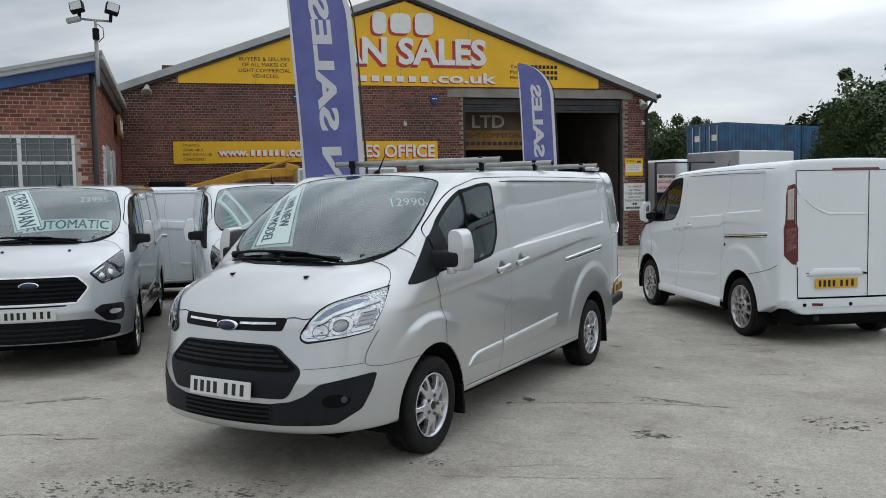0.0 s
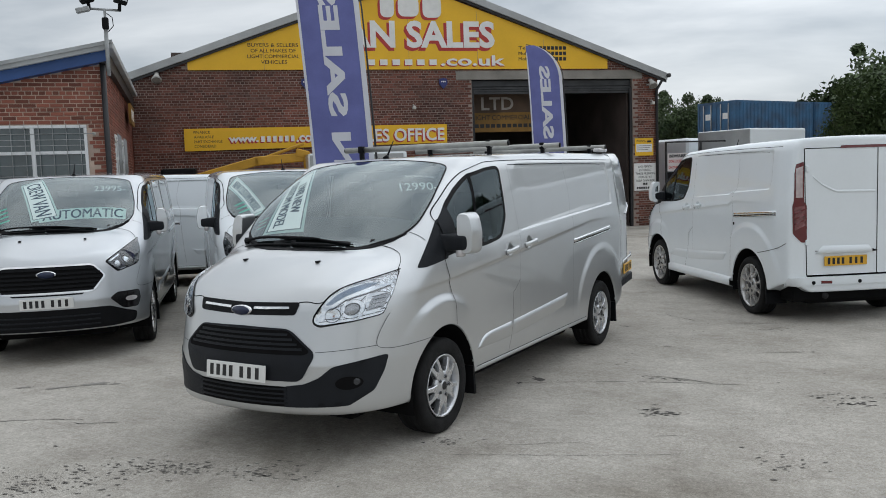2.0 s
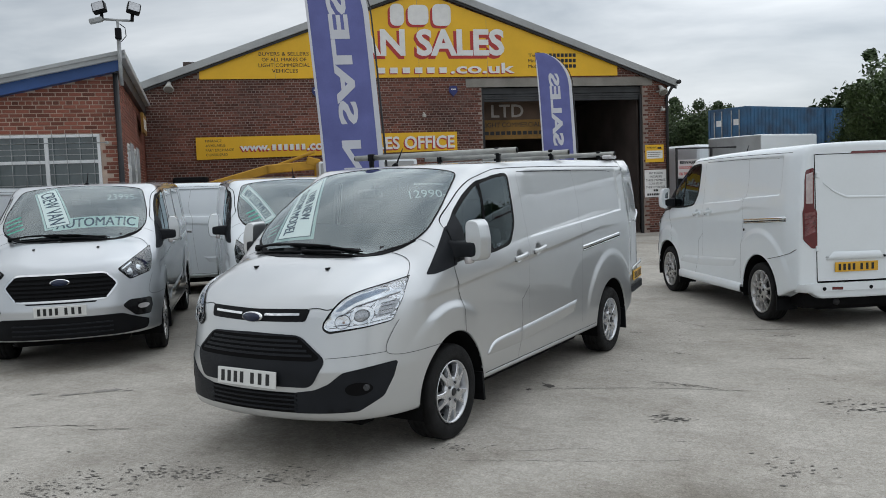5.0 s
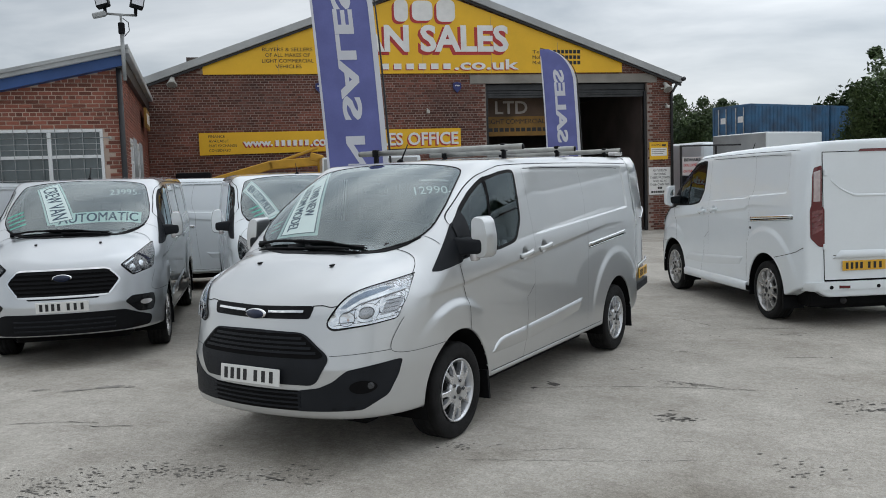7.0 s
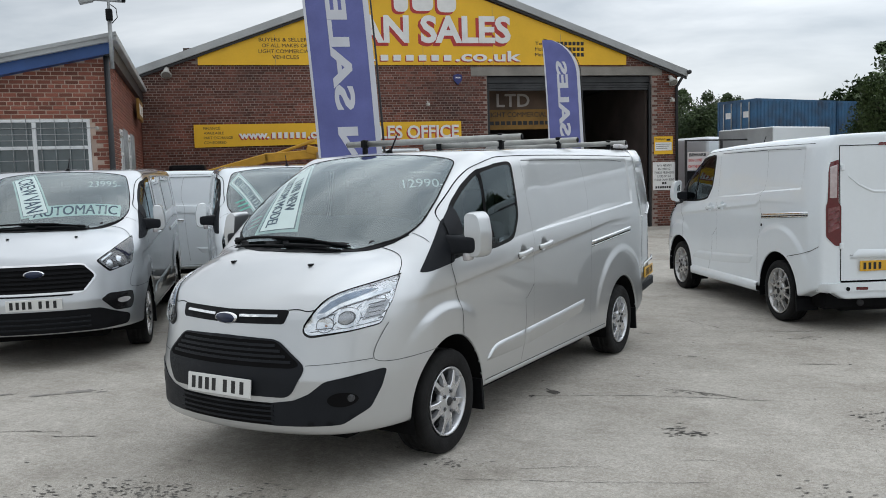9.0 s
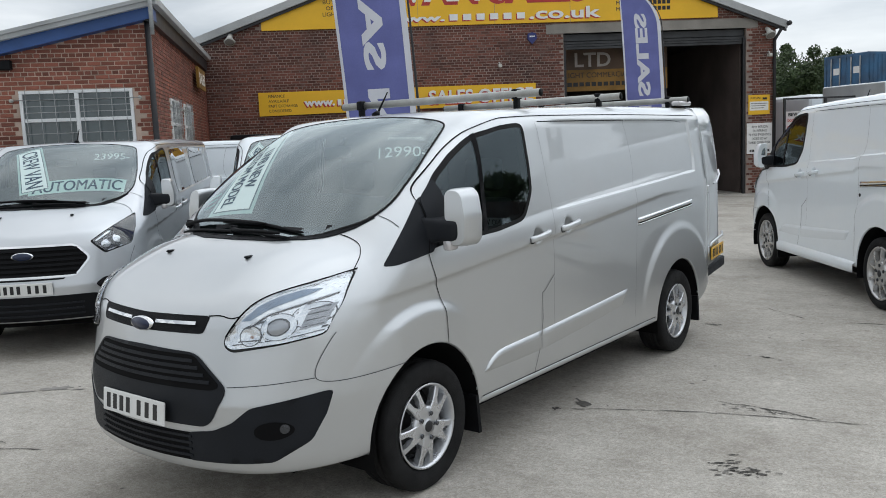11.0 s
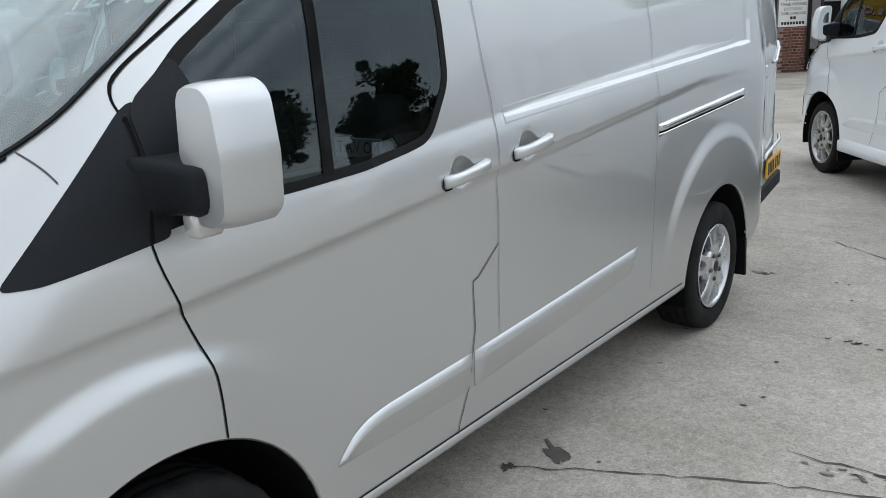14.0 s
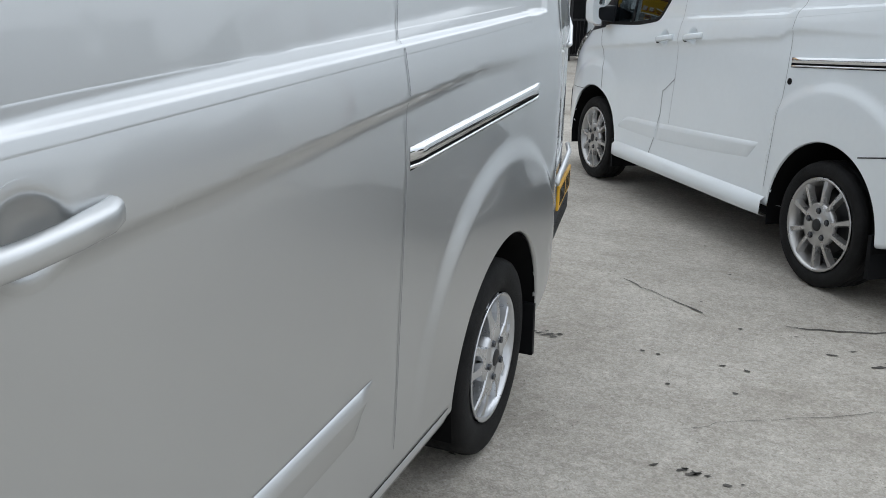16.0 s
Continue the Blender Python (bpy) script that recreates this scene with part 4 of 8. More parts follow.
    for arm, blade in (([(-0.66, -0.235), (-0.50, -0.235), (-0.10, -0.262), (0.10, -0.275)], [(-0.30, -0.252), (0.05, -0.262), (0.41, -0.30)]), ([(-0.10, -0.345), (-0.03, -0.365), (0.20, -0.362), (0.30, -0.365)], [(-0.60, -0.318), (-0.20, -0.338), (0.40, -0.385)])):
        bm = bmesh.new()
        q = onto("top", dense(arm, 0.08, False), 0.028)
        tube(bm, [tuple(v) for v in q], [0.014] + [0.010] * (len(q) - 2) + [0.007], 8)
        q = onto("top", dense(blade, 0.06, False), 0.014)
        tube(bm, [tuple(v) for v in q], [0.005] + [0.009] * (len(q) - 2) + [0.005], 6)
        q = onto("top", [arm[0]], 0.0)[0]
        tube(bm, [tuple(q), (q[0], q[1], q[2] + 0.045)], [0.022, 0.018], 10)
        part("wiper", bm, M_BLACKP, van, "black wiper arm and blade", True)
    for sx in (-0.33, 0.33):
        q = onto("top", [(sx, -0.60)], 0.0)[0]
        box_part("washer_jet", (sx - 0.014, sx + 0.014, q[1] - 0.022, q[1] + 0.022, q[2] - 0.004, q[2] + 0.009), M_BLACKP, van, "", 0.005)
    # shut lines
    lines = [
        ([(0.245, 1.678), (0.10, 1.585), (0.068, 1.54), (0.07, 1.50), (0.06, 1.32), (0.045, 1.23), (0.09, 1.09), (0.145, 0.95), (0.155, 0.86), (0.155, 0.76)], 0.0048),
        ([(0.245, 1.678), (0.40, 1.775), (0.56, 1.852), (0.70, 1.90), (0.85, 1.931), (0.95, 1.939), (1.34, 1.951), (2.51, 1.962), (3.9, 1.955)], 0.0046),
        ([(1.025, 0.36), (1.03, 0.40), (1.09, 0.52), (1.12, 0.63), (1.14, 0.70), (1.14, 0.86), (1.17, 0.868), (1.291, 0.953)], 0.0042),
        ([(1.25, 1.905), (1.264, 1.85), (1.277, 1.70), (1.286, 1.549), (1.292, 1.496), (1.302, 1.432), (1.302, 1.347), (1.297, 1.276), (1.288, 1.184), (1.298, 1.066), (1.291, 0.953), (1.283, 0.845), (1.274, 0.645)], 0.0026),
        ([(2.50, 1.92), (2.535, 1.80), (2.56, 1.65), (2.557, 1.514), (2.512, 1.42), (2.502, 1.336), (2.512, 1.196), (2.503, 1.01), (2.48, 0.72), (2.45, 0.45)], 0.0032),
        ([(1.285, 1.912), (1.82, 1.917), (2.50, 1.92)], 0.005),
        ([(2.53, 1.92), (3.0, 1.92), (3.45, 1.915), (3.62, 1.90)], 0.004),
        ([(-0.565, 0.955), (-0.60, 0.92), (-0.66, 0.84), (-0.685, 0.785), (-0.68, 0.75), (-0.62, 0.732), (-0.5, 0.726), (-0.19, 0.738)], 0.0038),
    ]
    for pts, w in lines:
        pts = curve(pts) if w != 0.0042 else pts
        vf = strip("side", [(y if y < 2.6 else y - cut * min(1, (y - 2.6) / 0.5), z) for y, z in pts], w, 0.0022)
        both("shut_line", vf, M_SEAM_P if w < 0.0033 else M_SEAM if w < 0.0045 else M_GAP, "", False)
    for pts in ([(0.62, -0.246), (0.706, -0.247), (0.767, -0.259), (0.796, -0.29), (0.813, -0.315), (0.832, -0.383)], [(0.755, -0.102), (0.809, -0.098), (0.85, -0.090), (0.872, -0.085)]):
        fine = pts[0][0] > 0.7
        both("shut_line", strip("top", curve(pts), 0.003 if fine else 0.0042, 0.0025), M_SEAM if fine else M_GAP, "", False)
    # the ledge below the recessed load panels
    edge = [(0.0, -0.0016)] + [(k / 18, -0.0007) for k in range(1, 18)] + [(1.0, -0.0016)]
    for ya, yb in (((1.36, 2.50), (2.53, 3.52)) if short else ((1.36, 3.53),)):
        za, zb = 1.352 + 0.054 * (ya - 1.31), 1.352 + 0.054 * (yb - 1.31)
        yb -= cut if yb > 2.6 else 0
        both("panel_ledge", ribbon("side", [(ya, za - 0.022), (yb, zb - 0.022)], [(ya, za + 0.036), (yb, zb + 0.036)], edge, 0.03, 0.001), paint)
    prof = [(0.0, 0.0), (0.15, 0.004), (0.70, 0.013), (0.76, 0.014), (0.97, 0.003), (1.0, 0.0)]
    both("side_moulding", ribbon("side", [(0.497, 0.510), (0.80, 0.505), (1.108, 0.506)], [(0.495, 0.515), (0.52, 0.545), (0.57, 0.582), (0.63, 0.604), (0.70, 0.613), (1.118, 0.627)], prof, ends=0.02), paint)
    both("side_moulding", ribbon("side", [(1.118, 0.506), (1.7, 0.540), (2.25, 0.585)], [(1.130, 0.628), (1.7, 0.656), (2.34, 0.690)], prof, ends=0.02), paint)
    both("sill_strip", ribbon("side", [(0.46, 0.345), (2.83 - cut, 0.348)], [(0.46, 0.376), (2.83 - cut, 0.379)], [(0.0, 0.0), (0.1, 0.004), (0.5, 0.005), (0.85, 0.003), (1.0, 0.0)], 0.05, 0.01), paint)
    both("shut_line", strip("side", [(0.47, 0.381), (2.82 - cut, 0.384)], 0.004, 0.002), M_GAP, "", False)
    r0, r1 = (2.53, 3.60) if not short else (2.53, 3.56)
    k = 1.135 + 0.058 * (r0 - 2.53)
    def rail(pname, d0, d1, h, mat, lab=""):
        both(pname, ribbon("side", [(r0, k + d0), (r1, k + 0.058 * (r1 - r0) + d0)], [(r0, k + d1), (r1, k + 0.058 * (r1 - r0) + d1)], [(0, 0.0), (0.08, h), (0.92, h), (1, 0.0)], 0.04, 0.004), mat, lab)
    rail("door_rail", 0.0, 0.056, 0.005, M_GAP, "black slot of the sliding door rail")
    rail("rail_trim", 0.022, 0.056, 0.013, M_CHROME, "bright rail trim")
    rail("rail_trim", 0.004, 0.013, 0.010, M_CHROME)
    was = SURFACE["fn"]
    SURFACE["fn"] = short_skin if short else skin_field
    for yc in (0.0, 3.3 - cut):
        angles = [math.pi * (-0.01 + 1.02 * i / 60) for i in range(61)]
        rim = onto("side", [(yc + ARCH * math.cos(a), 0.345 + ARCH * math.sin(a)) for a in angles])
        vs = [(p[0] + dx, yc + (ARCH + dr) * math.cos(a), 0.345 + (ARCH + dr) * math.sin(a)) for dx, dr in ((0.0, 0.0), (-0.004, -0.005), (-0.014, -0.0055)) for p, a in zip(rim, angles)]
        both("arch_lip", (vs, [(j * 61 + i, j * 61 + i + 1, (j + 1) * 61 + i + 1, (j + 1) * 61 + i) for j in range(2) for i in range(60)]), paint)
    SURFACE["fn"] = was
    # black blocks added under the van to deepen the shade on the ground
    box_part("underbody", (-0.74, 0.74, 0.50, 2.80 - cut, 0.21, 0.34), M_GAP, van, "black underbody block added to deepen the shade", 0.02)
    box_part("underbody", (-0.60, 0.60, -0.70, 0.50, 0.24, 0.38), M_GAP, van, "", 0.05)
    box_part("shade_block", (-0.60, 0.60, -0.64, -0.45, 0.22, 0.34), M_GAP, van, "black block added below the bumper to deepen the shade", 0.03)
    box_part("underbody", (-0.80, 0.80, 3.76 - cut, 4.04 - cut, 0.23, 0.42), M_GAP, van, "", 0.02)
    box_part("underbody", (-0.60, 0.60, 2.80 - cut, 4.0 - cut, 0.20, 0.42), M_GAP, van, "", 0.02)
    handle(van, 1.000, 1.222, 1.216, paint)
    handle(van, 1.372, 1.600, 1.246, paint)
    mirror(van, 1, paint)
    mirror(van, -1, paint)
    # front
    if style == "old":
        under("grille", mesh_ob("grille", *patch("front", smooth_poly([(-0.385, 0.89), (0.0, 0.90), (0.385, 0.89), (0.572, 0.735), (0.48, 0.56), (-0.48, 0.56), (-0.572, 0.735)], 0.05, 4), 0.006, 0.02, 0.04), M_GREYP, True), van, "charcoal lower grille surround")
        under("grille_mesh", mesh_ob("grille_mesh", *patch("front", smooth_poly([(-0.375, 0.88), (0.375, 0.88), (0.535, 0.75), (0.50, 0.728), (-0.50, 0.728), (-0.535, 0.75)], 0.03, 3), 0.008, 0.004, 0.04), M_GAP, True), van)
        for z, hw in ((0.855, 0.375), (0.825, 0.41), (0.795, 0.445), (0.765, 0.48)):
            under("grille_slat", mesh_ob("grille_slat", *patch("front", [(-hw, z - 0.010), (hw, z - 0.010), (hw, z + 0.006), (-hw, z + 0.006)], 0.011, 0.02, 0.05), M_GREYP, True), van)
        under("upper_grille", mesh_ob("upper_grille", *patch("front", smooth_poly([(-0.435, 1.055), (0.0, 1.045), (0.435, 1.055), (0.415, 0.975), (0.0, 0.968), (-0.415, 0.975)], 0.02, 2), 0.004, 0.01, 0.04), M_BLACKP, True), van, "black slot below the bonnet edge")
        for sx in (-1, 1):
            under("chrome_bar", mesh_ob("chrome_bar", *patch("front", [(sx * 0.10, 1.004), (sx * 0.37, 1.012), (sx * 0.37, 1.026), (sx * 0.10, 1.018)], 0.012, 0.014, 0.03), M_CHROME, True), van, "thin chrome bar")
        for sx in (1, -1):
            line = [(sx * 0.425, 1.054), (sx * 0.49, 1.060), (sx * 0.545, 1.045), (sx * 0.58, 1.055)]
            under("shut_line", mesh_ob("shut_line", *strip("front", curve(line), 0.005, 0.003), M_GAP), van)
        bz = 0.997
        both("headlight_bowl", patch("front", smooth_poly(HL, 0.02, 3), 0.0035, 0.006, 0.02), M_FRIT, "black headlamp surround")
        lamp = smooth_poly([(0.545, 0.957), (0.55, 0.93), (0.58, 0.913), (0.76, 0.937), (0.858, 0.962), (0.868, 1.08), (0.836, 1.208), (0.77, 1.168), (0.70, 1.142), (0.65, 1.112), (0.61, 1.07)], 0.02, 3)
        both("headlight", patch("front", lamp, 0.005, 0.006, 0.03), M_LAMPBOWL, "chrome reflector under a clear lens")
        both("headlight_strip", patch("front", [(0.600, 1.035), (0.65, 1.096), (0.70, 1.130), (0.76, 1.152), (0.802, 1.150), (0.78, 1.130), (0.70, 1.088), (0.635, 1.038)], 0.009, 0.006, 0.03), M_BLUETINT, "blue-tinted upper lamp band")
        both("lamp_divider", patch("front", [(0.604, 1.022), (0.64, 1.034), (0.70, 1.083), (0.78, 1.116), (0.842, 1.147), (0.846, 1.130), (0.78, 1.098), (0.70, 1.066), (0.64, 1.018), (0.61, 1.004)], 0.014, 0.012, 0.03), M_CHROME)
        def disc(cx, cz, r):
            return [(cx + r * math.cos(a), cz + 1.05 * r * math.sin(a)) for a in (2 * math.pi * k / 24 for k in range(24))]
        both("lamp_dish", patch("front", disc(0.648, 0.972, 0.040), 0.012, 0.008, 0.015, dome=-0.008), M_LAMPBOWL)
        both("lamp_dish", patch("front", disc(0.818, 1.045, 0.046), 0.013, 0.009, 0.012, dome=-0.010), M_CHROME)
        both("lamp_ring", patch("front", disc(0.738, 1.005, 0.052), 0.014, 0.010, 0.02, hole=disc(0.738, 1.005, 0.036)), M_CHROME)
        both("lamp_rim", patch("front", disc(0.738, 1.005, 0.037), 0.011, 0.008, 0.02, hole=disc(0.738, 1.005, 0.030)), M_LAMPDARK)
        both("lamp_eye", patch("front", disc(0.738, 1.005, 0.0305), 0.010, 0.004, 0.01, dome=0.010), M_LAMPMID)
        both("lamp_divider", patch("front", [(0.694, 0.945), (0.704, 0.945), (0.708, 1.055), (0.698, 1.05)], 0.016, 0.012, 0.03), M_LAMPBOWL)
        both("lamp_divider", patch("front", [(0.768, 0.955), (0.778, 0.957), (0.792, 1.09), (0.782, 1.085)], 0.016, 0.012, 0.03), M_LAMPBOWL)
        both("lamp_block", patch("front", [(0.800, 0.985), (0.853, 0.998), (0.860, 1.085), (0.835, 1.082), (0.808, 1.06)], 0.0145, 0.010, 0.02), M_LAMPMID, "stepped outer reflector")
        for z in (0.995, 1.02, 1.045, 1.066):
            both("lamp_facet", patch("front", [(0.806, z), (0.848, z + 0.008), (0.848, z + 0.013), (0.808, z + 0.005)], 0.018, 0.006, 0.02), M_LAMPDARK)
        both("lamp_step", patch("front", [(0.60, 0.945), (0.685, 0.953), (0.686, 0.958), (0.603, 0.950)], 0.015, 0.008, 0.02), M_LAMPDARK)
        both("lamp_step", patch("front", [(0.628, 1.004), (0.688, 1.03), (0.689, 1.036), (0.632, 1.011)], 0.015, 0.008, 0.02), M_LAMPDARK)
        for z in (0.985, 1.015, 1.045):
            both("lamp_rib", patch("front", [(0.848, z), (0.858, z + 0.003), (0.859, z + 0.012), (0.849, z + 0.009)], 0.014, 0.010, 0.02), M_LAMPDARK)
        both("lamp_gap", strip("front", curve([(0.535, 0.965), (0.598, 1.081), (0.642, 1.128), (0.70, 1.158), (0.77, 1.185), (0.838, 1.219)]), 0.007, 0.005), M_GAP, "", False)
        both("lamp_bulb", patch("front", disc(0.655, 0.968, 0.006), 0.013, 0.006, 0.01, dome=0.004), M_AMBERP)
        for cx, cz, r in ((0.648, 0.972, 0.043), (0.818, 1.045, 0.049), (0.738, 1.005, 0.055)):
            both("lamp_seam", patch("front", disc(cx, cz, r), 0.0125, 0.008, 0.02, hole=disc(cx, cz, r - 0.004)), M_LAMPDARK)
        both("lamp_seam", patch("front", [(0.612, 1.000), (0.645, 1.013), (0.70, 1.062), (0.78, 1.094), (0.846, 1.126), (0.847, 1.120), (0.78, 1.087), (0.70, 1.055), (0.645, 1.006)], 0.012, 0.008, 0.02), M_LAMPDARK)
        both("lamp_seam", patch("front", [(0.575, 0.935), (0.76, 0.955), (0.855, 0.978), (0.855, 0.974), (0.76, 0.951), (0.577, 0.930)], 0.010, 0.008, 0.02), M_LAMPDARK)
        both("headlight_lens", patch("front", lamp, 0.022, 0.016, 0.03), M_LENS)
        both("fog_pod", patch("front", smooth_poly([(0.36, 0.392), (0.36, 0.525), (0.50, 0.545), (0.59, 0.585), (0.67, 0.655), (0.888, 0.70), (0.876, 0.60), (0.842, 0.478), (0.745, 0.40)], 0.02, 3), 0.005, 0.012, 0.03), M_GREYP, "charcoal fog lamp housing")
        # flat black oval painted in place of the fog lamp's shaded hollow
        ring = [(0.742 + 0.062 * math.cos(a), 0.545 + 0.042 * math.sin(a)) for a in (2 * math.pi * k / 22 for k in range(22))]
        both("fog_shade", patch("front", ring, 0.0075, 0.003, 0.02), M_GAP)
        both("fog_lens", patch("front", [(0.778 + 0.014 * math.cos(a), 0.552 + 0.022 * math.sin(a)) for a in (2 * math.pi * k / 14 for k in range(14))], 0.010, 0.006, 0.01, dome=0.004), M_LAMPDARK)
        under("lower_intake", mesh_ob("lower_intake", *patch("front", smooth_poly([(-0.40, 0.525), (0.40, 0.525), (0.40, 0.394), (-0.40, 0.394)], 0.02, 2), 0.004, 0.012, 0.04), M_GAP, True), van, "black lower air intake")
        for z in (0.418, 0.448, 0.478, 0.508):
            under("intake_slat", mesh_ob("intake_slat", *patch("front", [(-0.38, z - 0.006), (0.38, z - 0.006), (0.38, z + 0.006), (-0.38, z + 0.006)], 0.010, 0.014, 0.05), M_GREYP, True), van)
        both("shut_line", strip("front", curve([(0.565, 0.745), (0.68, 0.752), (0.80, 0.760), (0.848, 0.762)]), 0.0035, 0.003), M_SEAM, "", False)
        pz, py = 0.605, -1.093
    else:
        hexa = smooth_poly([(-0.45, 1.035), (0.45, 1.035), (0.575, 0.905), (0.45, 0.74), (-0.45, 0.74), (-0.575, 0.905)], 0.05, 4)
        under("grille_surround", mesh_ob("grille_surround", *patch("front", hexa, 0.008, 0.02, 0.04, hole=shrink(hexa, 0.018)), M_CHROME, True), van, "thin chrome grille outline")
        under("grille", mesh_ob("grille", *patch("front", shrink(hexa, 0.016), 0.003, 0.006, 0.04), M_GAP, True), van, "black grille")
        for z, hw in ((0.995, 0.46), (0.945, 0.51), (0.90, 0.54), (0.855, 0.51), (0.81, 0.475), (0.77, 0.45)):
            under("grille_slat", mesh_ob("grille_slat", *patch("front", [(-hw, z - 0.011), (hw, z - 0.011), (hw, z + 0.011), (-hw, z + 0.011)], 0.012, 0.014, 0.05), M_BLACKP, True), van)
        bz = 0.943
        both("headlight_bowl", patch("front", smooth_poly([(0.56, 1.045), (0.70, 1.150), (0.79, 1.222), (0.838, 1.262), (0.870, 1.13), (0.862, 0.985), (0.68, 0.925)], 0.02, 3), 0.0035, 0.006, 0.03), M_FRIT, "black headlamp surround")
        lamp = smooth_poly([(0.578, 1.044), (0.705, 1.140), (0.79, 1.208), (0.832, 1.240), (0.864, 1.125), (0.856, 0.992), (0.685, 0.938)], 0.02, 3)
        both("headlight", patch("front", lamp, 0.006, 0.006, 0.03), M_LAMPDARK, "smoked headlamp with two round eyes")
        for cx, cz, r in ((0.685, 1.01, 0.036), (0.775, 1.055, 0.045)):
            both("lamp_eye", patch("front", [(cx + r * math.cos(a), cz + r * math.sin(a)) for a in (2 * math.pi * k / 16 for k in range(16))], 0.012, 0.006, 0.02, dome=0.01), M_CHROME)
            both("lamp_rim", patch("front", [(cx + 1.25 * r * math.cos(a), cz + 1.25 * r * math.sin(a)) for a in (2 * math.pi * k / 16 for k in range(16))], 0.009, 0.006, 0.02), M_LAMPDARK)
        both("light_guide", patch("front", [(0.70, 0.955), (0.845, 0.998), (0.853, 1.09), (0.822, 1.20), (0.832, 1.205), (0.861, 1.095), (0.853, 0.990), (0.70, 0.946)], 0.014, 0.008, 0.02), M_CHROME, "bright light guide along the lamp")
        both("light_guide", patch("front", [(0.60, 1.045), (0.715, 1.132), (0.80, 1.20), (0.808, 1.190), (0.722, 1.120), (0.612, 1.036)], 0.014, 0.008, 0.02), M_CHROME)
        both("headlight_lens", patch("front", lamp, 0.02, 0.014, 0.03), M_LENS)
        both("fog_pod", patch("front", smooth_poly([(0.60, 0.655), (0.67, 0.712), (0.862, 0.705), (0.872, 0.61), (0.85, 0.52), (0.72, 0.53)], 0.025, 3), 0.005, 0.012, 0.03), M_FRIT, "black fog lamp housing")
        both("fog_lens", patch("front", [(0.79 + 0.05 * math.cos(a), 0.625 + 0.028 * math.sin(a)) for a in (2 * math.pi * k / 14 for k in range(14))], 0.012, 0.01, 0.02), M_CLEARL)
        under("lower_intake", mesh_ob("lower_intake", *patch("front", smooth_poly([(-0.60, 0.575), (0.60, 0.575), (0.84, 0.47), (0.82, 0.37), (0.6, 0.355), (-0.6, 0.355), (-0.82, 0.37), (-0.84, 0.47)], 0.03, 2), 0.004, 0.012, 0.04), M_BLACKP, True), van, "black lower bumper")
        for z in (0.40, 0.45, 0.50):
            under("intake_slat", mesh_ob("intake_slat", *patch("front", [(-0.5, z - 0.008), (0.5, z - 0.008), (0.5, z + 0.008), (-0.5, z + 0.008)], 0.010, 0.014, 0.05), M_GREYP, True), van)
        under("grille_lip", mesh_ob("grille_lip", *patch("front", [(-0.36, 0.735), (0.36, 0.735), (0.34, 0.72), (-0.34, 0.72)], 0.006, 0.012, 0.05), M_BLACKP, True), van)
        pz, py = 0.648, -1.092
    q = onto("front", [(0.0, bz)], 0.012)[0]
    bw = 0.086 if style == "old" else 0.098
    def oval(k, d):
        vs = [(0, q[1] - d, bz)] + [(k * bw * math.cos(a), q[1] - d + 0.004 + 0.10 * (k * bw * math.cos(a)) ** 2, bz + k * bw * 0.40 * math.sin(a)) for a in (2 * math.pi * i / 24 for i in range(24))]
        vs += [(x, y + 0.02, z) for x, y, z in vs[1:]]
        return vs, [(0, i + 1, (i + 1) % 24 + 1) for i in range(24)] + [(i + 1, i + 25, (i + 1) % 24 + 25, (i + 1) % 24 + 1) for i in range(24)]
    badge = under("badge", mesh_ob("badge", *oval(1.0, 0.012), M_CHROME, True), van, "oval chrome-edged blue badge")
    under("badge_face", mesh_ob("badge_face", *oval(0.87, 0.0155), M_BLUEBADGE, True), badge)
    plate_bars(van, pose(0, py, pz, -6 if style == "old" else 0), 0.52, 0.111, M_PLATE_W)
    if crew:
        for w in (CREW_WIN, CREW_WIN2):
            both("side_window", patch("side", smooth_poly(w, 0.05, 4), 0.004, 0.006, 0.05), M_PRIV, "dark privacy glass")
    # rear
    if rear:
        rear_parts(van, both, paint)
    for yc in (0.0, 3.3 - cut):
        lab = "alloy wheel with black tyre"
        for s in (1, -1):
            wm = Matrix.Translation((s * 0.93, yc, 0.343)) @ (Matrix.Identity(4) if s > 0 else Matrix.Rotation(math.pi, 4, "Z"))
            wheel(van, "wheel", wm @ Matrix.Rotation(0.4 + yc, 4, "X"), "wide" if not sport else "thin", lab)
    for yc in (0.0, 3.3 - cut):
        def liner(yc=yc):
            vs, fs = [], []
            n = 16
            for i in range(n + 1):
                a = math.pi * (-0.08 + 1.16 * i / n)
                for x in (0.60, 0.948):
                    vs.append((x, yc + 0.4375 * math.cos(a), 0.345 + 0.4375 * math.sin(a)))
            for i in range(n):
                fs.append((2 * i, 2 * i + 1, 2 * i + 3, 2 * i + 2))
            k = len(vs)
            vs.append((0.6, yc, 0.345))
            for i in range(n):
                fs.append((k, 2 * i, 2 * i + 2))
            return vs, fs
        both("arch_liner", liner(), M_GAP, "black wheel arch liner")
        both("mud_flap", ([(x, y, z) for x in (0.70, 0.955) for y, z in ((yc + 0.40, 0.40), (yc + 0.425, 0.40), (yc + 0.445, 0.18), (yc + 0.42, 0.18))], [(0, 1, 2, 3), (4, 7, 6, 5), (0, 4, 5, 1), (2, 6, 7, 3), (1, 5, 6, 2), (0, 3, 7, 4)]), M_BLACKP, "black rubber mud flap", False)
    # cab
    bm = bmesh.new()
    box(bm, -0.84, 0.84, -0.30, 0.22, 0.75, 1.24, 0.06, seg=3)
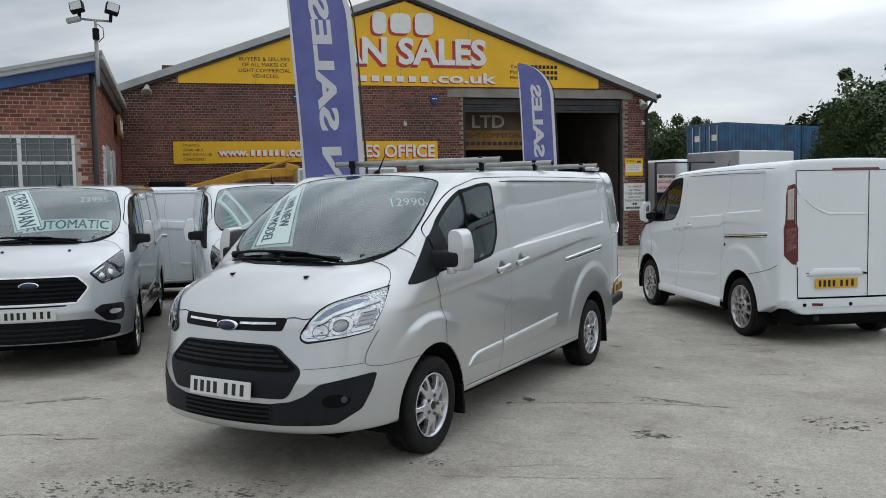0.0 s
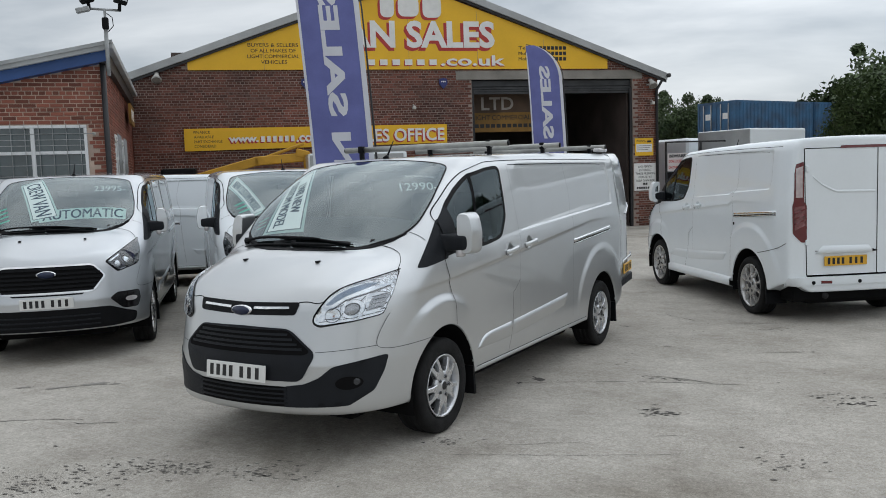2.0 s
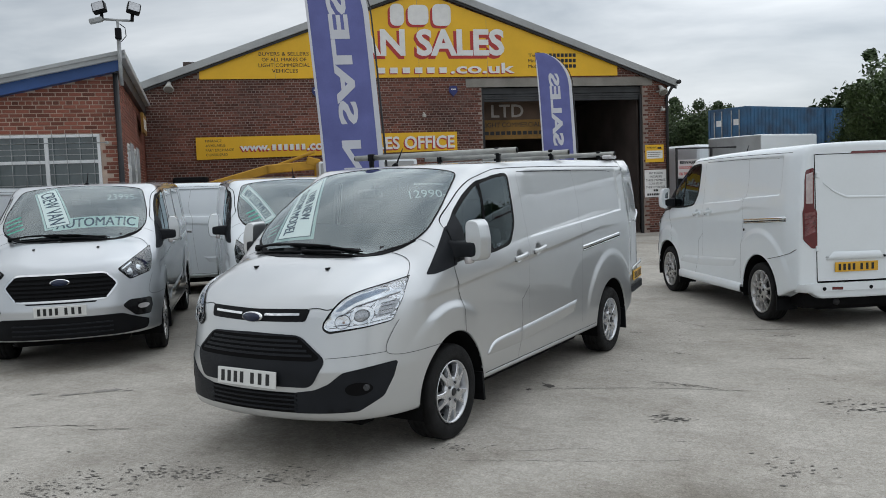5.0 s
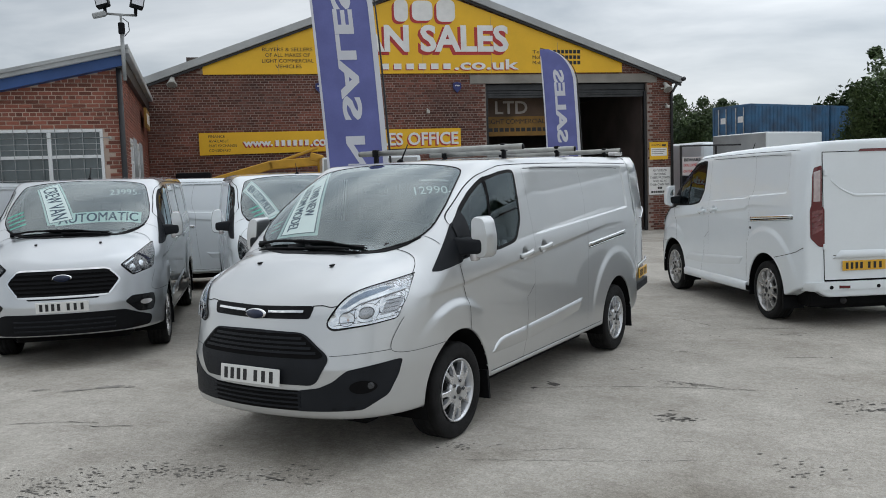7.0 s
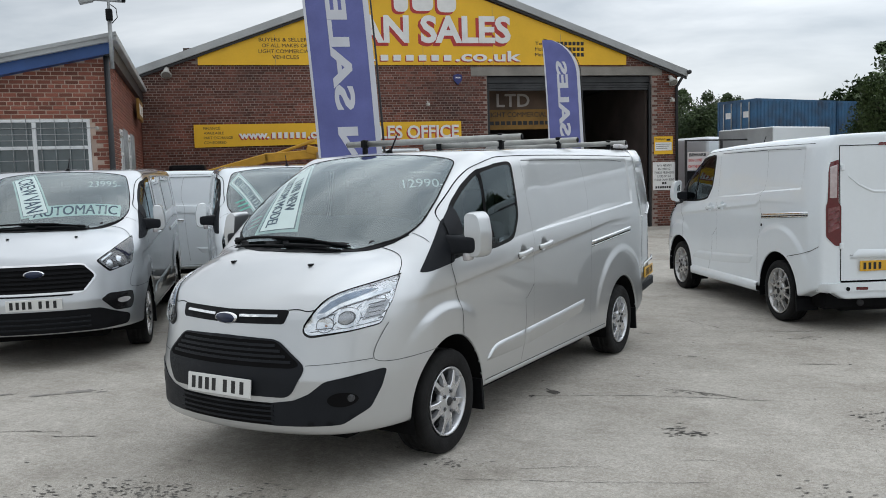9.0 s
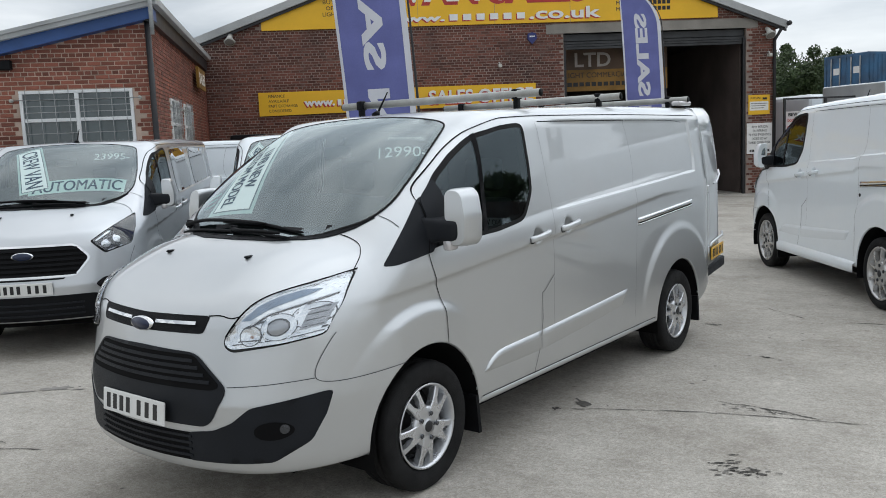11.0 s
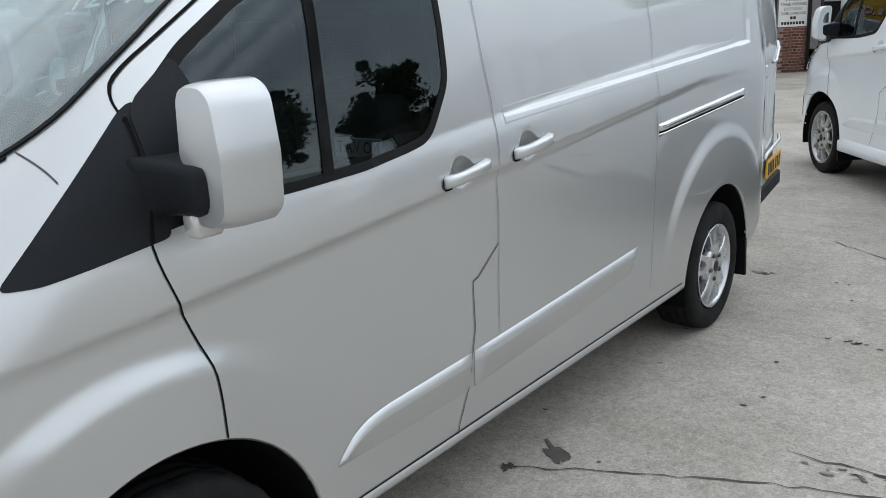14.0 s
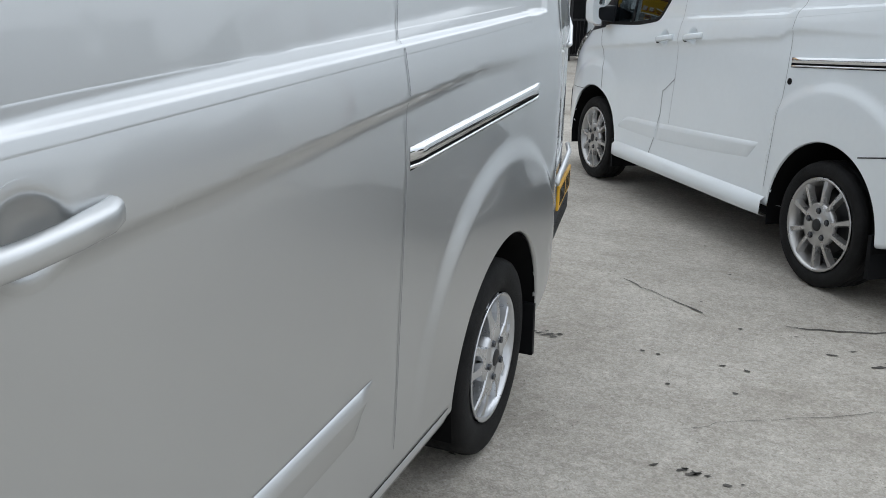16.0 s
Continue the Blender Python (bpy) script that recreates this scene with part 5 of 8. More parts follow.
    box(bm, -0.80, 0.80, -0.15, 0.10, 1.15, 1.30, 0.05, seg=3)
    part("dashboard", bm, M_DASH, van, "dark grey dashboard", True)
    shelf = [(0.0, -0.385), (0.3, -0.355), (0.46, -0.305), (0.58, -0.22), (0.68, -0.165), (0.735, -0.09), (0.69, 0.0), (0.0, -0.04)]
    shelf = shelf + [(-x, y) for x, y in shelf[-2:0:-1]]
    under("dashboard_top", kept("dashboard_top", lambda: patch("top", shelf, -0.035, 0.01, 0.05), M_GREYP), van, "black dashboard top below the glass")
    bm = bmesh.new()
    ring = [(-0.42 + 0.19 * math.cos(a), 0.30 - 0.07 * math.sin(a), 1.20 + 0.175 * math.sin(a)) for a in (2 * math.pi * k / 28 for k in range(29))]
    tube(bm, ring, 0.016, 8, False)
    tube(bm, [(-0.42, 0.16, 1.14), (-0.42, 0.30, 1.20)], 0.04, 8)
    for a in (0.2, 2.94, 4.71):
        tube(bm, [(-0.42, 0.30, 1.20), (-0.42 + 0.19 * math.cos(a), 0.30 - 0.07 * math.sin(a), 1.20 + 0.175 * math.sin(a))], 0.014, 6)
    part("steering_wheel", bm, M_BLACKP, van, "black steering wheel", True)
    for sx, w in ((-0.46, 0.26), (0.20, 0.24), (0.62, 0.20)):
        bm = bmesh.new()
        box(bm, sx - w, sx + w, 0.45, 0.98, 0.70, 0.92, 0.06, seg=3)
        box(bm, sx - w, sx + w, 0.90, 1.08, 0.88, 1.46, 0.06, Matrix.Translation((0, 0, 0)), seg=3)
        box(bm, sx - 0.12, sx + 0.12, 0.97, 1.08, 1.50, 1.70, 0.04, seg=3)
        part("seat", bm, M_SEAT, van, "dark cloth seat with headrest", True)
    box_part("bulkhead", (-0.80, 0.80, 1.20, 1.24, 0.5, 1.90), M_INT, van, "grey cab bulkhead", 0.01)
    bm = bmesh.new()
    box(bm, -0.11, 0.11, 0.36, 0.40, 1.74, 1.81, 0.015, seg=2)
    tube(bm, [(0, 0.41, 1.80), (0, 0.45, 1.86)], 0.012, 6)
    part("rear_view_mirror", bm, M_BLACKP, van, "", True)
    q = onto("top", [(0.0, 0.80)], 0)[0]
    bm = bmesh.new()
    tube(bm, [(0.02, 0.72, q[2] - 0.01), (0.02, 0.74, q[2] + 0.015)], [0.03, 0.014], 10)
    tube(bm, [(0.02, 0.74, q[2] + 0.01), (0.02, 0.84, q[2] + 0.14)], [0.008, 0.004], 8)
    part("aerial", bm, M_BLACKP, van, "short black roof aerial", True)
    return van


M_LAMPBOWL = material("lamp_reflector", (0.88, 0.89, 0.90), 0.10, 0.96, 0.04, 25, 60, bump=0.55, bump_scale=22)
M_LAMPMID = material("grey_reflector", (0.50, 0.51, 0.53), 0.18, 0.7, 0.1, 25, 60)
M_LAMPDARK = material("smoked_reflector", (0.10, 0.105, 0.115), 0.2, 0.7, 0.2, 25, 60, bump=0.4, bump_scale=40)
M_BLUETINT = material("blue_lamp_band", (0.30, 0.40, 0.53), 0.2, 0.3, 0.12, 30, 90, coat=0.6)
M_PRIV = material("privacy_glass", (0.010, 0.011, 0.013), 0.03, 0, 0.1, coat=1.0)
M_AMBERP = material("amber_lens", (0.42, 0.22, 0.14), 0.15, 0, 0.1, coat=0.8)

# ---- the silver van and what is fixed to it ----
main_van = build_van("panel_van", "silver long panel van with roof bars and an open rear door", pose(0, 0, 0), M_SILVER, cell=0.0128)
M_CARD = material("pale_card", (0.62, 0.74, 0.72), 0.5, 0, 0.03, 4)
M_CARDTXT = material("dark_card_ink", (0.05, 0.09, 0.13), 0.6, 0, 0.1)
M_STICK = material("white_vinyl", (0.58, 0.62, 0.62), 0.5, 0, 0.03)
M_STICKG = material("pale_sticker", (0.55, 0.58, 0.58), 0.5, 0, 0.1)
M_GREEN = material("green_marker", (0.10, 0.48, 0.36), 0.6, 0, 0.1)
M_BARMETAL = material("weathered_aluminium", (0.42, 0.42, 0.40), 0.42, 0.7, 0.18, 8, 120)


def placard(van, corners, lines, name="windscreen_card", label="pale green card with dark bordered lettering"):
    c = quad_card(van, corners, (0, 0), M_CARD, name, 0.003, label)
    quad_card(c, corners, (0.03, 0.07), M_CARDTXT, "card_border", 0.0042, "")
    quad_card(c, corners, (0.04, 0.10), M_CARD, "card_face", 0.0054, "")
    n = len(lines)
    for i, t in enumerate(lines):
        z0, z1 = 0.16 + 0.68 * (n - 1 - i) / n, 0.16 + 0.68 * (n - i) / n
        pad = 0.12 * (z1 - z0) if n > 1 else 0.05
        k = len(t) / max(len(q) for q in lines)
        for off in (-0.004, 0.004):
            quad_text(c, t, corners, M_CARDTXT, "card_lettering", 0.0068 + off * 0.05, "", (0.5 - 0.42 * k + off, 0.5 + 0.42 * k + off, z0 + pad, z1 - pad))
    return c


placard(main_van, [(-0.60, 0.575), (-0.128, -0.193), (-0.534, -0.194), (-0.71, 0.36)], ["LWB NEW", "CUSTOM MODEL"])
quad_text(main_van, "12990-", [(0.433, 0.28), (0.72, 0.36), (0.768, 0.292), (0.499, 0.20)], M_STICK, "price_marking", 0.004, "white price digits")
quad_text(main_van, "Finance me today", [(0.42, 0.385), (0.655, 0.432), (0.675, 0.396), (0.443, 0.349)], M_STICK, "finance_lettering", 0.004, "small white lettering")
for i, (w, dy) in enumerate(((0.09, 0.03), (0.07, -0.01), (0.08, -0.05))):
    card_on_screen(main_van, (-0.665 + 0.02 * i, -0.06 + dy), (1, 0.35), w, 0.010, M_GREEN, "marker_scrawl", 0.003, "green marker scrawl")
# a card leaning on the seat, its lettering turned round
card = box_part("seat_card", (0.655, 0.845, 0.872, 0.880, 1.288, 1.346), M_STICKG, main_van, "pale card with reversed dark lettering", 0.002)
me = text_mesh("card_lettering", "NO V.A.T.", 0.05, M_INK)
me.transform(Matrix.Translation((0.75, 0.8705, 1.317)) @ Matrix.Rotation(radians(90), 4, "X") @ Matrix.Diagonal((-0.82, 1, 1, 1)))
under("card_lettering", me, card)

# roof bars
def roof_bar(y0, y1, z):
    bm = bmesh.new()
    tube(bm, [(-0.80, y0, z), (0.80, y1, z)], 0.026, 14)
    bar = part("roof_bar", bm, M_BARMETAL, main_van, "weathered aluminium roof bar", True)
    for s, y in ((-1, y0), (1, y1)):
        x = s * 0.62
        zr = onto("top", [(x, y)])[0][2]
        bm = bmesh.new()
        box(bm, x - 0.016, x + 0.016, y - 0.024, y + 0.024, zr - 0.01, z - 0.015, 0.01, seg=2)
        box(bm, x - 0.024, x + 0.024, y - 0.034, y + 0.034, z - 0.033, z + 0.034, 0.012, seg=2)
        part("bar_clamp", bm, M_BLACKP, bar, "black clamp foot", True)
        bm = bmesh.new()
        tube(bm, [(s * 0.798, y, z), (s * 0.806, y, z)], 0.024, 12)
        part("bar_end_plug", bm, M_BLACKP, bar, "", True)


roof_bar(1.27, 1.43, 2.10)
roof_bar(2.50, 2.58, 2.10)
roof_bar(3.80, 3.90, 2.10)
v, f = [], []
bm = bmesh.new()
box(bm, 0.72, 0.80, 3.72, 3.98, 2.045, 2.085, 0.015, seg=2)
part("bar_bracket", bm, M_CLEARL, main_van, "pale plastic bracket under the rear bar", True)

# open rear door, seen on its outer side
DOOR = Matrix.Translation((0.885, 4.12, 0)) @ Matrix.Rotation(radians(8.5), 4, "Z")


def rear_door():
    door = new("rear_door")
    door.parent = main_van
    door.matrix_basis = DOOR
    door["label"] = "silver rear door standing open"
    prof = [(0.60, 0.0), (0.66, 0.005), (1.0, 0.012), (1.30, 0.008), (1.42, -0.004), (1.60, -0.022), (1.85, -0.058), (1.95, -0.085), (2.02, -0.13), (2.035, -0.17)]
    n = 14
    vs, fs = [], []
    for z, x in prof:
        for i in range(n + 1):
            t = i / n
            bow = -0.05 * t ** 3 - (0.05 * max(0, t - 0.85) / 0.15) ** 1.0 * 0.6
            # a raised field below the crease
            fld = 0.012 * (1 if (0.12 < t < 0.9 and 0.85 < z < 1.42) else 0)
            vs.append((x + bow - fld, 0.78 * t, z + (0.02 * t if z > 1.9 else 0)))
    m = n + 1
    for j in range(len(prof) - 1):
        for i in range(n):
            fs.append((j * m + i, j * m + i + 1, (j + 1) * m + i + 1, (j + 1) * m + i))
    k = len(vs)
    vs += [(min(x - 0.055, -0.05) if z < 2.0 else x - 0.02, y, z) for x, y, z in vs]
    fs += [tuple(i + k for i in reversed(q)) for q in fs[:]]
    rim = [i for i in range(m)] + [j * m + n for j in range(1, len(prof))] + [(len(prof) - 1) * m + i for i in range(n - 1, -1, -1)] + [j * m for j in range(len(prof) - 2, 0, -1)]
    for a, b in zip(rim, rim[1:] + rim[:1]):
        fs.append((b, a, a + k, b + k))
    skin = under("door_skin", mesh_ob("door_skin", vs, fs, M_SILVER, True), door)
    skin.data.set_sharp_from_angle(angle=0.7)
    bm = bmesh.new()
    tube(bm, [(-0.10, 0.775, 0.62), (-0.085, 0.785, 1.0), (-0.09, 0.785, 1.35), (-0.125, 0.78, 1.75), (-0.16, 0.775, 1.9)], 0.014, 8)
    part("door_seal", bm, M_BLACKP, door, "black rubber door seal", True)
    bm = bmesh.new()
    box(bm, -0.06, 0.012, 0.0, 0.75, 0.50, 0.60, 0.012)
    part("door_step_trim", bm, M_GREYP, door, "dark grey lower trim")
    p = plate_bars(door, pose(0.020, 0.36, 0.70, 0, 0, 90), 0.52, 0.111, M_PLATE_Y, label="yellow number plate with black characters as bars")
    bm = bmesh.new()
    tube(bm, [(0.016, 0.05, 0.775), (0.020, 0.10, 0.80), (0.012, 0.62, 0.815), (-0.005, 0.70, 0.84)], 0.012, 8)
    part("plate_ledge", bm, M_SILVER, door, "", True)
    bm = bmesh.new()
    tube(bm, [(0.0, 0.30, 1.335), (-0.002, 0.42, 1.335), (-0.03, 0.70, 1.40), (-0.05, 0.755, 1.44)], 0.010, 8)
    part("door_crease", bm, M_SILVER, door, "", True)
    for z in (0.75, 1.3):
        bm = bmesh.new()
        box(bm, -0.05, 0.018, -0.035, 0.03, z - 0.035, z + 0.035, 0.008)
        part("door_hinge", bm, M_SILVER, door)


rear_door()

# ---- the other vans ----
crew_van = build_van("crew_van", "silver crew van with sales cards in its windscreen", pose(-4.75, 1.03, 0.0, 0, 0, 44.2), M_SILVER_B, "new", True, True)
placard(crew_van, [(-0.30, 0.57), (-0.006, -0.122), (-0.30, -0.167), (-0.53, 0.47)], ["CREW VAN"])
auto = [(-0.22, -0.035), (0.68, 0.03), (0.68, -0.11), (-0.20, -0.175)]
c = quad_card(crew_van, auto, (-0.02, -0.04), M_CARD, "windscreen_card", 0.003, "pale green card with one dark word")
for off in (-0.004, 0.0, 0.004):
    quad_text(c, "AUTOMATIC", auto, M_CARDTXT, "card_lettering", 0.0045 + off * 0.05, "", (0.02 + off, 0.98 + off, 0.08, 0.92))
quad_text(crew_van, "23995-", [(0.30, 0.385), (0.65, 0.44), (0.665, 0.33), (0.315, 0.275)], M_STICK, "price_marking", 0.004, "white price digits")
for i in range(4):
    card_on_screen(crew_van, (-0.68 + 0.02 * i, 0.06 - 0.06 * i), (1, 0.25), 0.17, 0.02, M_GREEN, "marker_scrawl", 0.005, "green marker scrawl")
second_van = build_van("parked_van", "white van with a sales card in its windscreen", pose(-3.10, 3.10, 0.0, 0, 0, 48.5), M_WHITE, "new", False, False)
placard(second_van, [(-0.60, 0.56), (-0.312, -0.15), (-0.48, -0.20), (-0.73, 0.36)], ["NEW CUSTOM MODEL"])
for i in range(3):
    card_on_screen(second_van, (-0.60 + 0.02 * i, 0.02 - 0.06 * i), (1, 0.25), 0.17, 0.02, M_GREEN, "marker_scrawl", 0.005, "green marker scrawl")
TALL = 1.048
white_van = build_van("white_van", "white van with silver rail trims and red tail lamps", pose(0.974, 8.635, 0.0, 0, 0, 217.35) @ Matrix.Diagonal((1, 1, TALL, 1)), M_WHITE, "old", False, True, rear=True, short=True, cell=0.018)


def sport_skirt():
    for s in (1, -1):
        vs, fs = [], []
        for y in (0.46, 0.55, 0.9, 1.4, 1.9, 2.3, 2.47):
            out = 0.035 if 0.5 < y < 2.4 else 0.015
            for x, z in ((0.94, 0.40), (0.965 + out, 0.37), (0.965 + out, 0.29), (0.90, 0.26)):
                vs.append((s * x, y, z))
        for i in range(6):
            for j in range(3):
                q = (i * 4 + j, i * 4 + j + 1, (i + 1) * 4 + j + 1, (i + 1) * 4 + j)
                fs.append(q if s > 0 else q[::-1])
        under("side_skirt", mesh_ob("side_skirt", vs, fs, M_WHITE, True), white_van, "white side skirt")
    v, f = patch("side", [(2.54 + 0.018 * math.cos(a), 1.06 + 0.018 * math.sin(a)) for a in (2 * math.pi * k / 12 for k in range(12))], 0.004, 0.004, 0.02)
    under("side_lamp", mesh_ob("side_lamp", v, f, M_BLACKP), white_van)


# this van stands taller; its lamps, plate and fittings keep their height
for ob in white_van.children:
    if ob.name.split(".")[0] in ("tail_lamp", "reverse_lens", "indicator_lens", "lens_rib", "plate_recess", "number_plate", "door_lock", "reflector", "parking_sensor"):
        ob.matrix_basis = Matrix.Diagonal((1, 1, 1 / TALL, 1)) @ ob.matrix_basis
SURFACE["fn"] = short_field
sport_skirt()
SURFACE["fn"] = body_field
side_van = build_van("parked_van", "white van parked broadside before the warehouse", pose(-6.45, 7.77, 0.0, 0, 0, 133.0), M_WHITE, "old", False, False)
far_van = build_van("parked_van", "white van with a price in its windscreen", pose(-7.25, -0.05, 0.0, 0, 0, 43.5), M_WHITE, "new", False, False)
text_on_screen(far_van, "6995", 0.12, (0.40, 0.28), (1, 0.12), M_STICK, "price_marking", 0.006, "white price digits", 0.95, 0.004)

# ---- ground ----


def ground_material():
    m = material("yard_concrete", (0.478, 0.454, 0.425), 0.90, 0, 0.07, 0.30, 14, bump=0.5, bump_scale=130, tint=(0.415, 0.393, 0.364))
    n, l = m.node_tree.nodes, m.node_tree.links
    b = n["Principled BSDF"]
    tc = n.new("ShaderNodeTexCoord")
    state = [b.inputs["Base Color"].links[0].from_socket]

    def times(sock, strength):
        mul = n.new("ShaderNodeMixRGB")
        mul.blend_type = "MULTIPLY"
        mul.inputs[0].default_value = strength
        l.new(state[0], mul.inputs[1])
        l.new(sock, mul.inputs[2])
        state[0] = mul.outputs[0]

    def ramp(sock, p0, c0, p1, c1):
        r = n.new("ShaderNodeValToRGB")
        r.color_ramp.elements[0].position, r.color_ramp.elements[0].color = p0, (*c0, 1)
        r.color_ramp.elements[1].position, r.color_ramp.elements[1].color = p1, (*c1, 1)
        l.new(sock, r.inputs[0])
        return r.outputs[0]

    def noise(scale, detail, rough):
        t = n.new("ShaderNodeTexNoise")
        t.inputs["Scale"].default_value, t.inputs["Detail"].default_value, t.inputs["Roughness"].default_value = scale, detail, rough
        l.new(tc.outputs["Object"], t.inputs["Vector"])
        return t.outputs["Fac"]

    def cells(scale, out):
        t = n.new("ShaderNodeTexVoronoi")
        t.inputs["Scale"].default_value = scale
        l.new(tc.outputs["Object"], t.inputs["Vector"])
        return t.outputs[out]
    # exposed grit of two sizes
    times(ramp(cells(150, "Color"), 0.0, (0.76, 0.75, 0.73), 1.0, (1.14, 1.14, 1.13)), 1.0)
    times(ramp(cells(62, "Color"), 0.1, (0.86, 0.85, 0.83), 0.9, (1.10, 1.10, 1.10)), 1.0)
    # small open pits, more of them in worn areas
    pit = n.new("ShaderNodeMath")
    pit.operation = "SUBTRACT"
    l.new(cells(44, "Distance"), pit.inputs[0])
    wear = n.new("ShaderNodeMapRange")
    wear.inputs[1].default_value, wear.inputs[2].default_value, wear.inputs[3].default_value, wear.inputs[4].default_value = 0.45, 0.75, -0.02, 0.24
    l.new(noise(2.6, 6, 0.7), wear.inputs[0])
    l.new(wear.outputs[0], pit.inputs[1])
    times(ramp(pit.outputs[0], 0.0, (0.34, 0.32, 0.30), 0.07, (1, 1, 1)), 0.8)
    # scuffs drawn out along the way that vehicles roll
    mp = n.new("ShaderNodeMapping")
    mp.inputs["Rotation"].default_value = (0, 0, 0.55)
    mp.inputs["Scale"].default_value = (1.1, 7.0, 1.0)
    l.new(tc.outputs["Object"], mp.inputs[0])
    sc = n.new("ShaderNodeTexNoise")
    sc.inputs["Scale"].default_value, sc.inputs["Detail"].default_value, sc.inputs["Roughness"].default_value = 2.2, 8, 0.72
    l.new(mp.outputs[0], sc.inputs["Vector"])
    times(ramp(sc.outputs["Fac"], 0.50, (1.04, 1.04, 1.03), 0.70, (0.60, 0.57, 0.53)), 0.34)
    times(ramp(noise(13, 8, 0.8), 0.36, (0.88, 0.875, 0.865), 0.62, (1.07, 1.07, 1.065)), 1.0)
    times(ramp(noise(1.7, 5, 0.6), 0.35, (0.88, 0.87, 0.85), 0.65, (1.10, 1.10, 1.09)), 1.0)
    # blurred traffic stains and dirt
    times(ramp(noise(0.55, 8, 0.62), 0.52, (1, 1, 1), 0.72, (0.66, 0.64, 0.61)), 1.0)
    times(ramp(noise(5.5, 7, 0.78), 0.66, (1, 1, 1), 0.74, (0.50, 0.48, 0.45)), 0.7)
    l.new(state[0], b.inputs["Base Color"])
    return m


M_GROUND = ground_material()
bm = bmesh.new()
box(bm, -400, 400, -300, 500, -0.5, 0.0)
ground = tagged(part("ground", bm, M_GROUND, None), "pale grey worn concrete yard with cracks and oil stains", "ground", kind="structure")
M_CRACK = material("dark_crack", (0.125, 0.116, 0.105), 0.95, 0, 0.3, 5, 60)


def crack(pts, width, name="crack", seed=1):
    """A ragged dark line lying in the ground."""
    rnd = random.Random(seed)
    p = dense(pts, 0.05, False)
    vs, fs = [], []
    for i, (x, y) in enumerate(p):
        a, b = p[max(0, i - 1)], p[min(len(p) - 1, i + 1)]
        d = Vector((b[0] - a[0], b[1] - a[1])).normalized()
        j = rnd.uniform(-0.012, 0.012)
        w = width * rnd.uniform(0.35, 1.3) * (0.3 if i in (0, len(p) - 1) else 1)
        vs += [(x - d.y * (j + w), y + d.x * (j + w), 0.004), (x - d.y * (j - w), y + d.x * (j - w), 0.004)]
    for i in range(len(p) - 1):
        fs.append((2 * i, 2 * i + 1, 2 * i + 3, 2 * i + 2))
    return under(name, mesh_ob(name, vs, fs, M_CRACK), ground, "dark hairline crack")


crack([(0.81, 1.47), (1.2, 1.66), (1.64, 1.87), (2.0, 1.99), (2.3, 2.06), (2.6, 2.16)], 0.0045, seed=3)
crack([(1.66, 2.16), (1.8, 2.15), (2.06, 2.16), (2.34, 2.10)], 0.0055, seed=4)
crack([(1.03, 5.36), (1.2, 5.22), (1.30, 5.14)], 0.004, seed=5)
crack([(1.30, 5.14), (1.37, 5.09), (1.5, 4.99)], 0.010, seed=15)
crack([(1.90, 4.99), (2.2, 5.06), (2.47, 5.17)], 0.007, seed=6)
crack([(2.52, 3.49), (2.7, 3.58), (2.89, 3.65)], 0.007, seed=7)
crack([(1.55, 3.72), (1.8, 3.91), (2.11, 4.09), (2.9, 4.6)], 0.0014, seed=8)
crack([(1.2, -0.4), (1.9, -0.1), (2.6, 0.25)], 0.0025, seed=9)


M_PIT = material("open_pit", (0.20, 0.187, 0.17), 0.95, 0, 0.3, 5, 60)


def blot(cx, cy, r, seed, n=22, stretch=1.0, turn=0.0, mat=None):
    rnd = random.Random(seed)
    vs = [(cx, cy, 0.004)]
    for i in range(n):
        a = 2 * math.pi * i / n
        q = r * rnd.uniform(0.45, 1.15)
        x, y = q * math.cos(a) * stretch, q * math.sin(a)
        vs.append((cx + x * math.cos(turn) - y * math.sin(turn), cy + x * math.sin(turn) + y * math.cos(turn), 0.004))
    under("oil_stain" if mat is None else "pit" if mat is M_PIT else "damp_stain", mesh_ob("ground_mark", vs, [(0, i + 1, (i + 1) % n + 1) for i in range(n)], mat or M_CRACK), ground, "small dark oil stain" if mat is None else "open pit in the worn concrete" if mat is M_PIT else "damp stain on the concrete")


blot(0.83, 1.47, 0.034, 1)
blot(0.93, 1.66, 0.045, 2, stretch=2.4, turn=2.4)
blot(2.96, 3.68, 0.022, 3, 10)
for i, (x, y) in enumerate(((1.65, 4.37), (1.72, 4.11), (1.70, 4.86), (1.30, 4.38), (1.59, 5.72), (1.40, 6.27), (1.75, 4.36), (1.37, 4.37))):
    blot(x, y, 0.012, 40 + i, 8, 1.3)
for i in range(90):
    rnd = random.Random(100 + i)
    blot(rnd.uniform(-3.5, 5.0), rnd.uniform(-3.2, 7.5), rnd.choice((0.005, 0.006, 0.008, 0.011)), 200 + i, 8, rnd.uniform(1, 2.6), rnd.uniform(-0.4, 0.8))
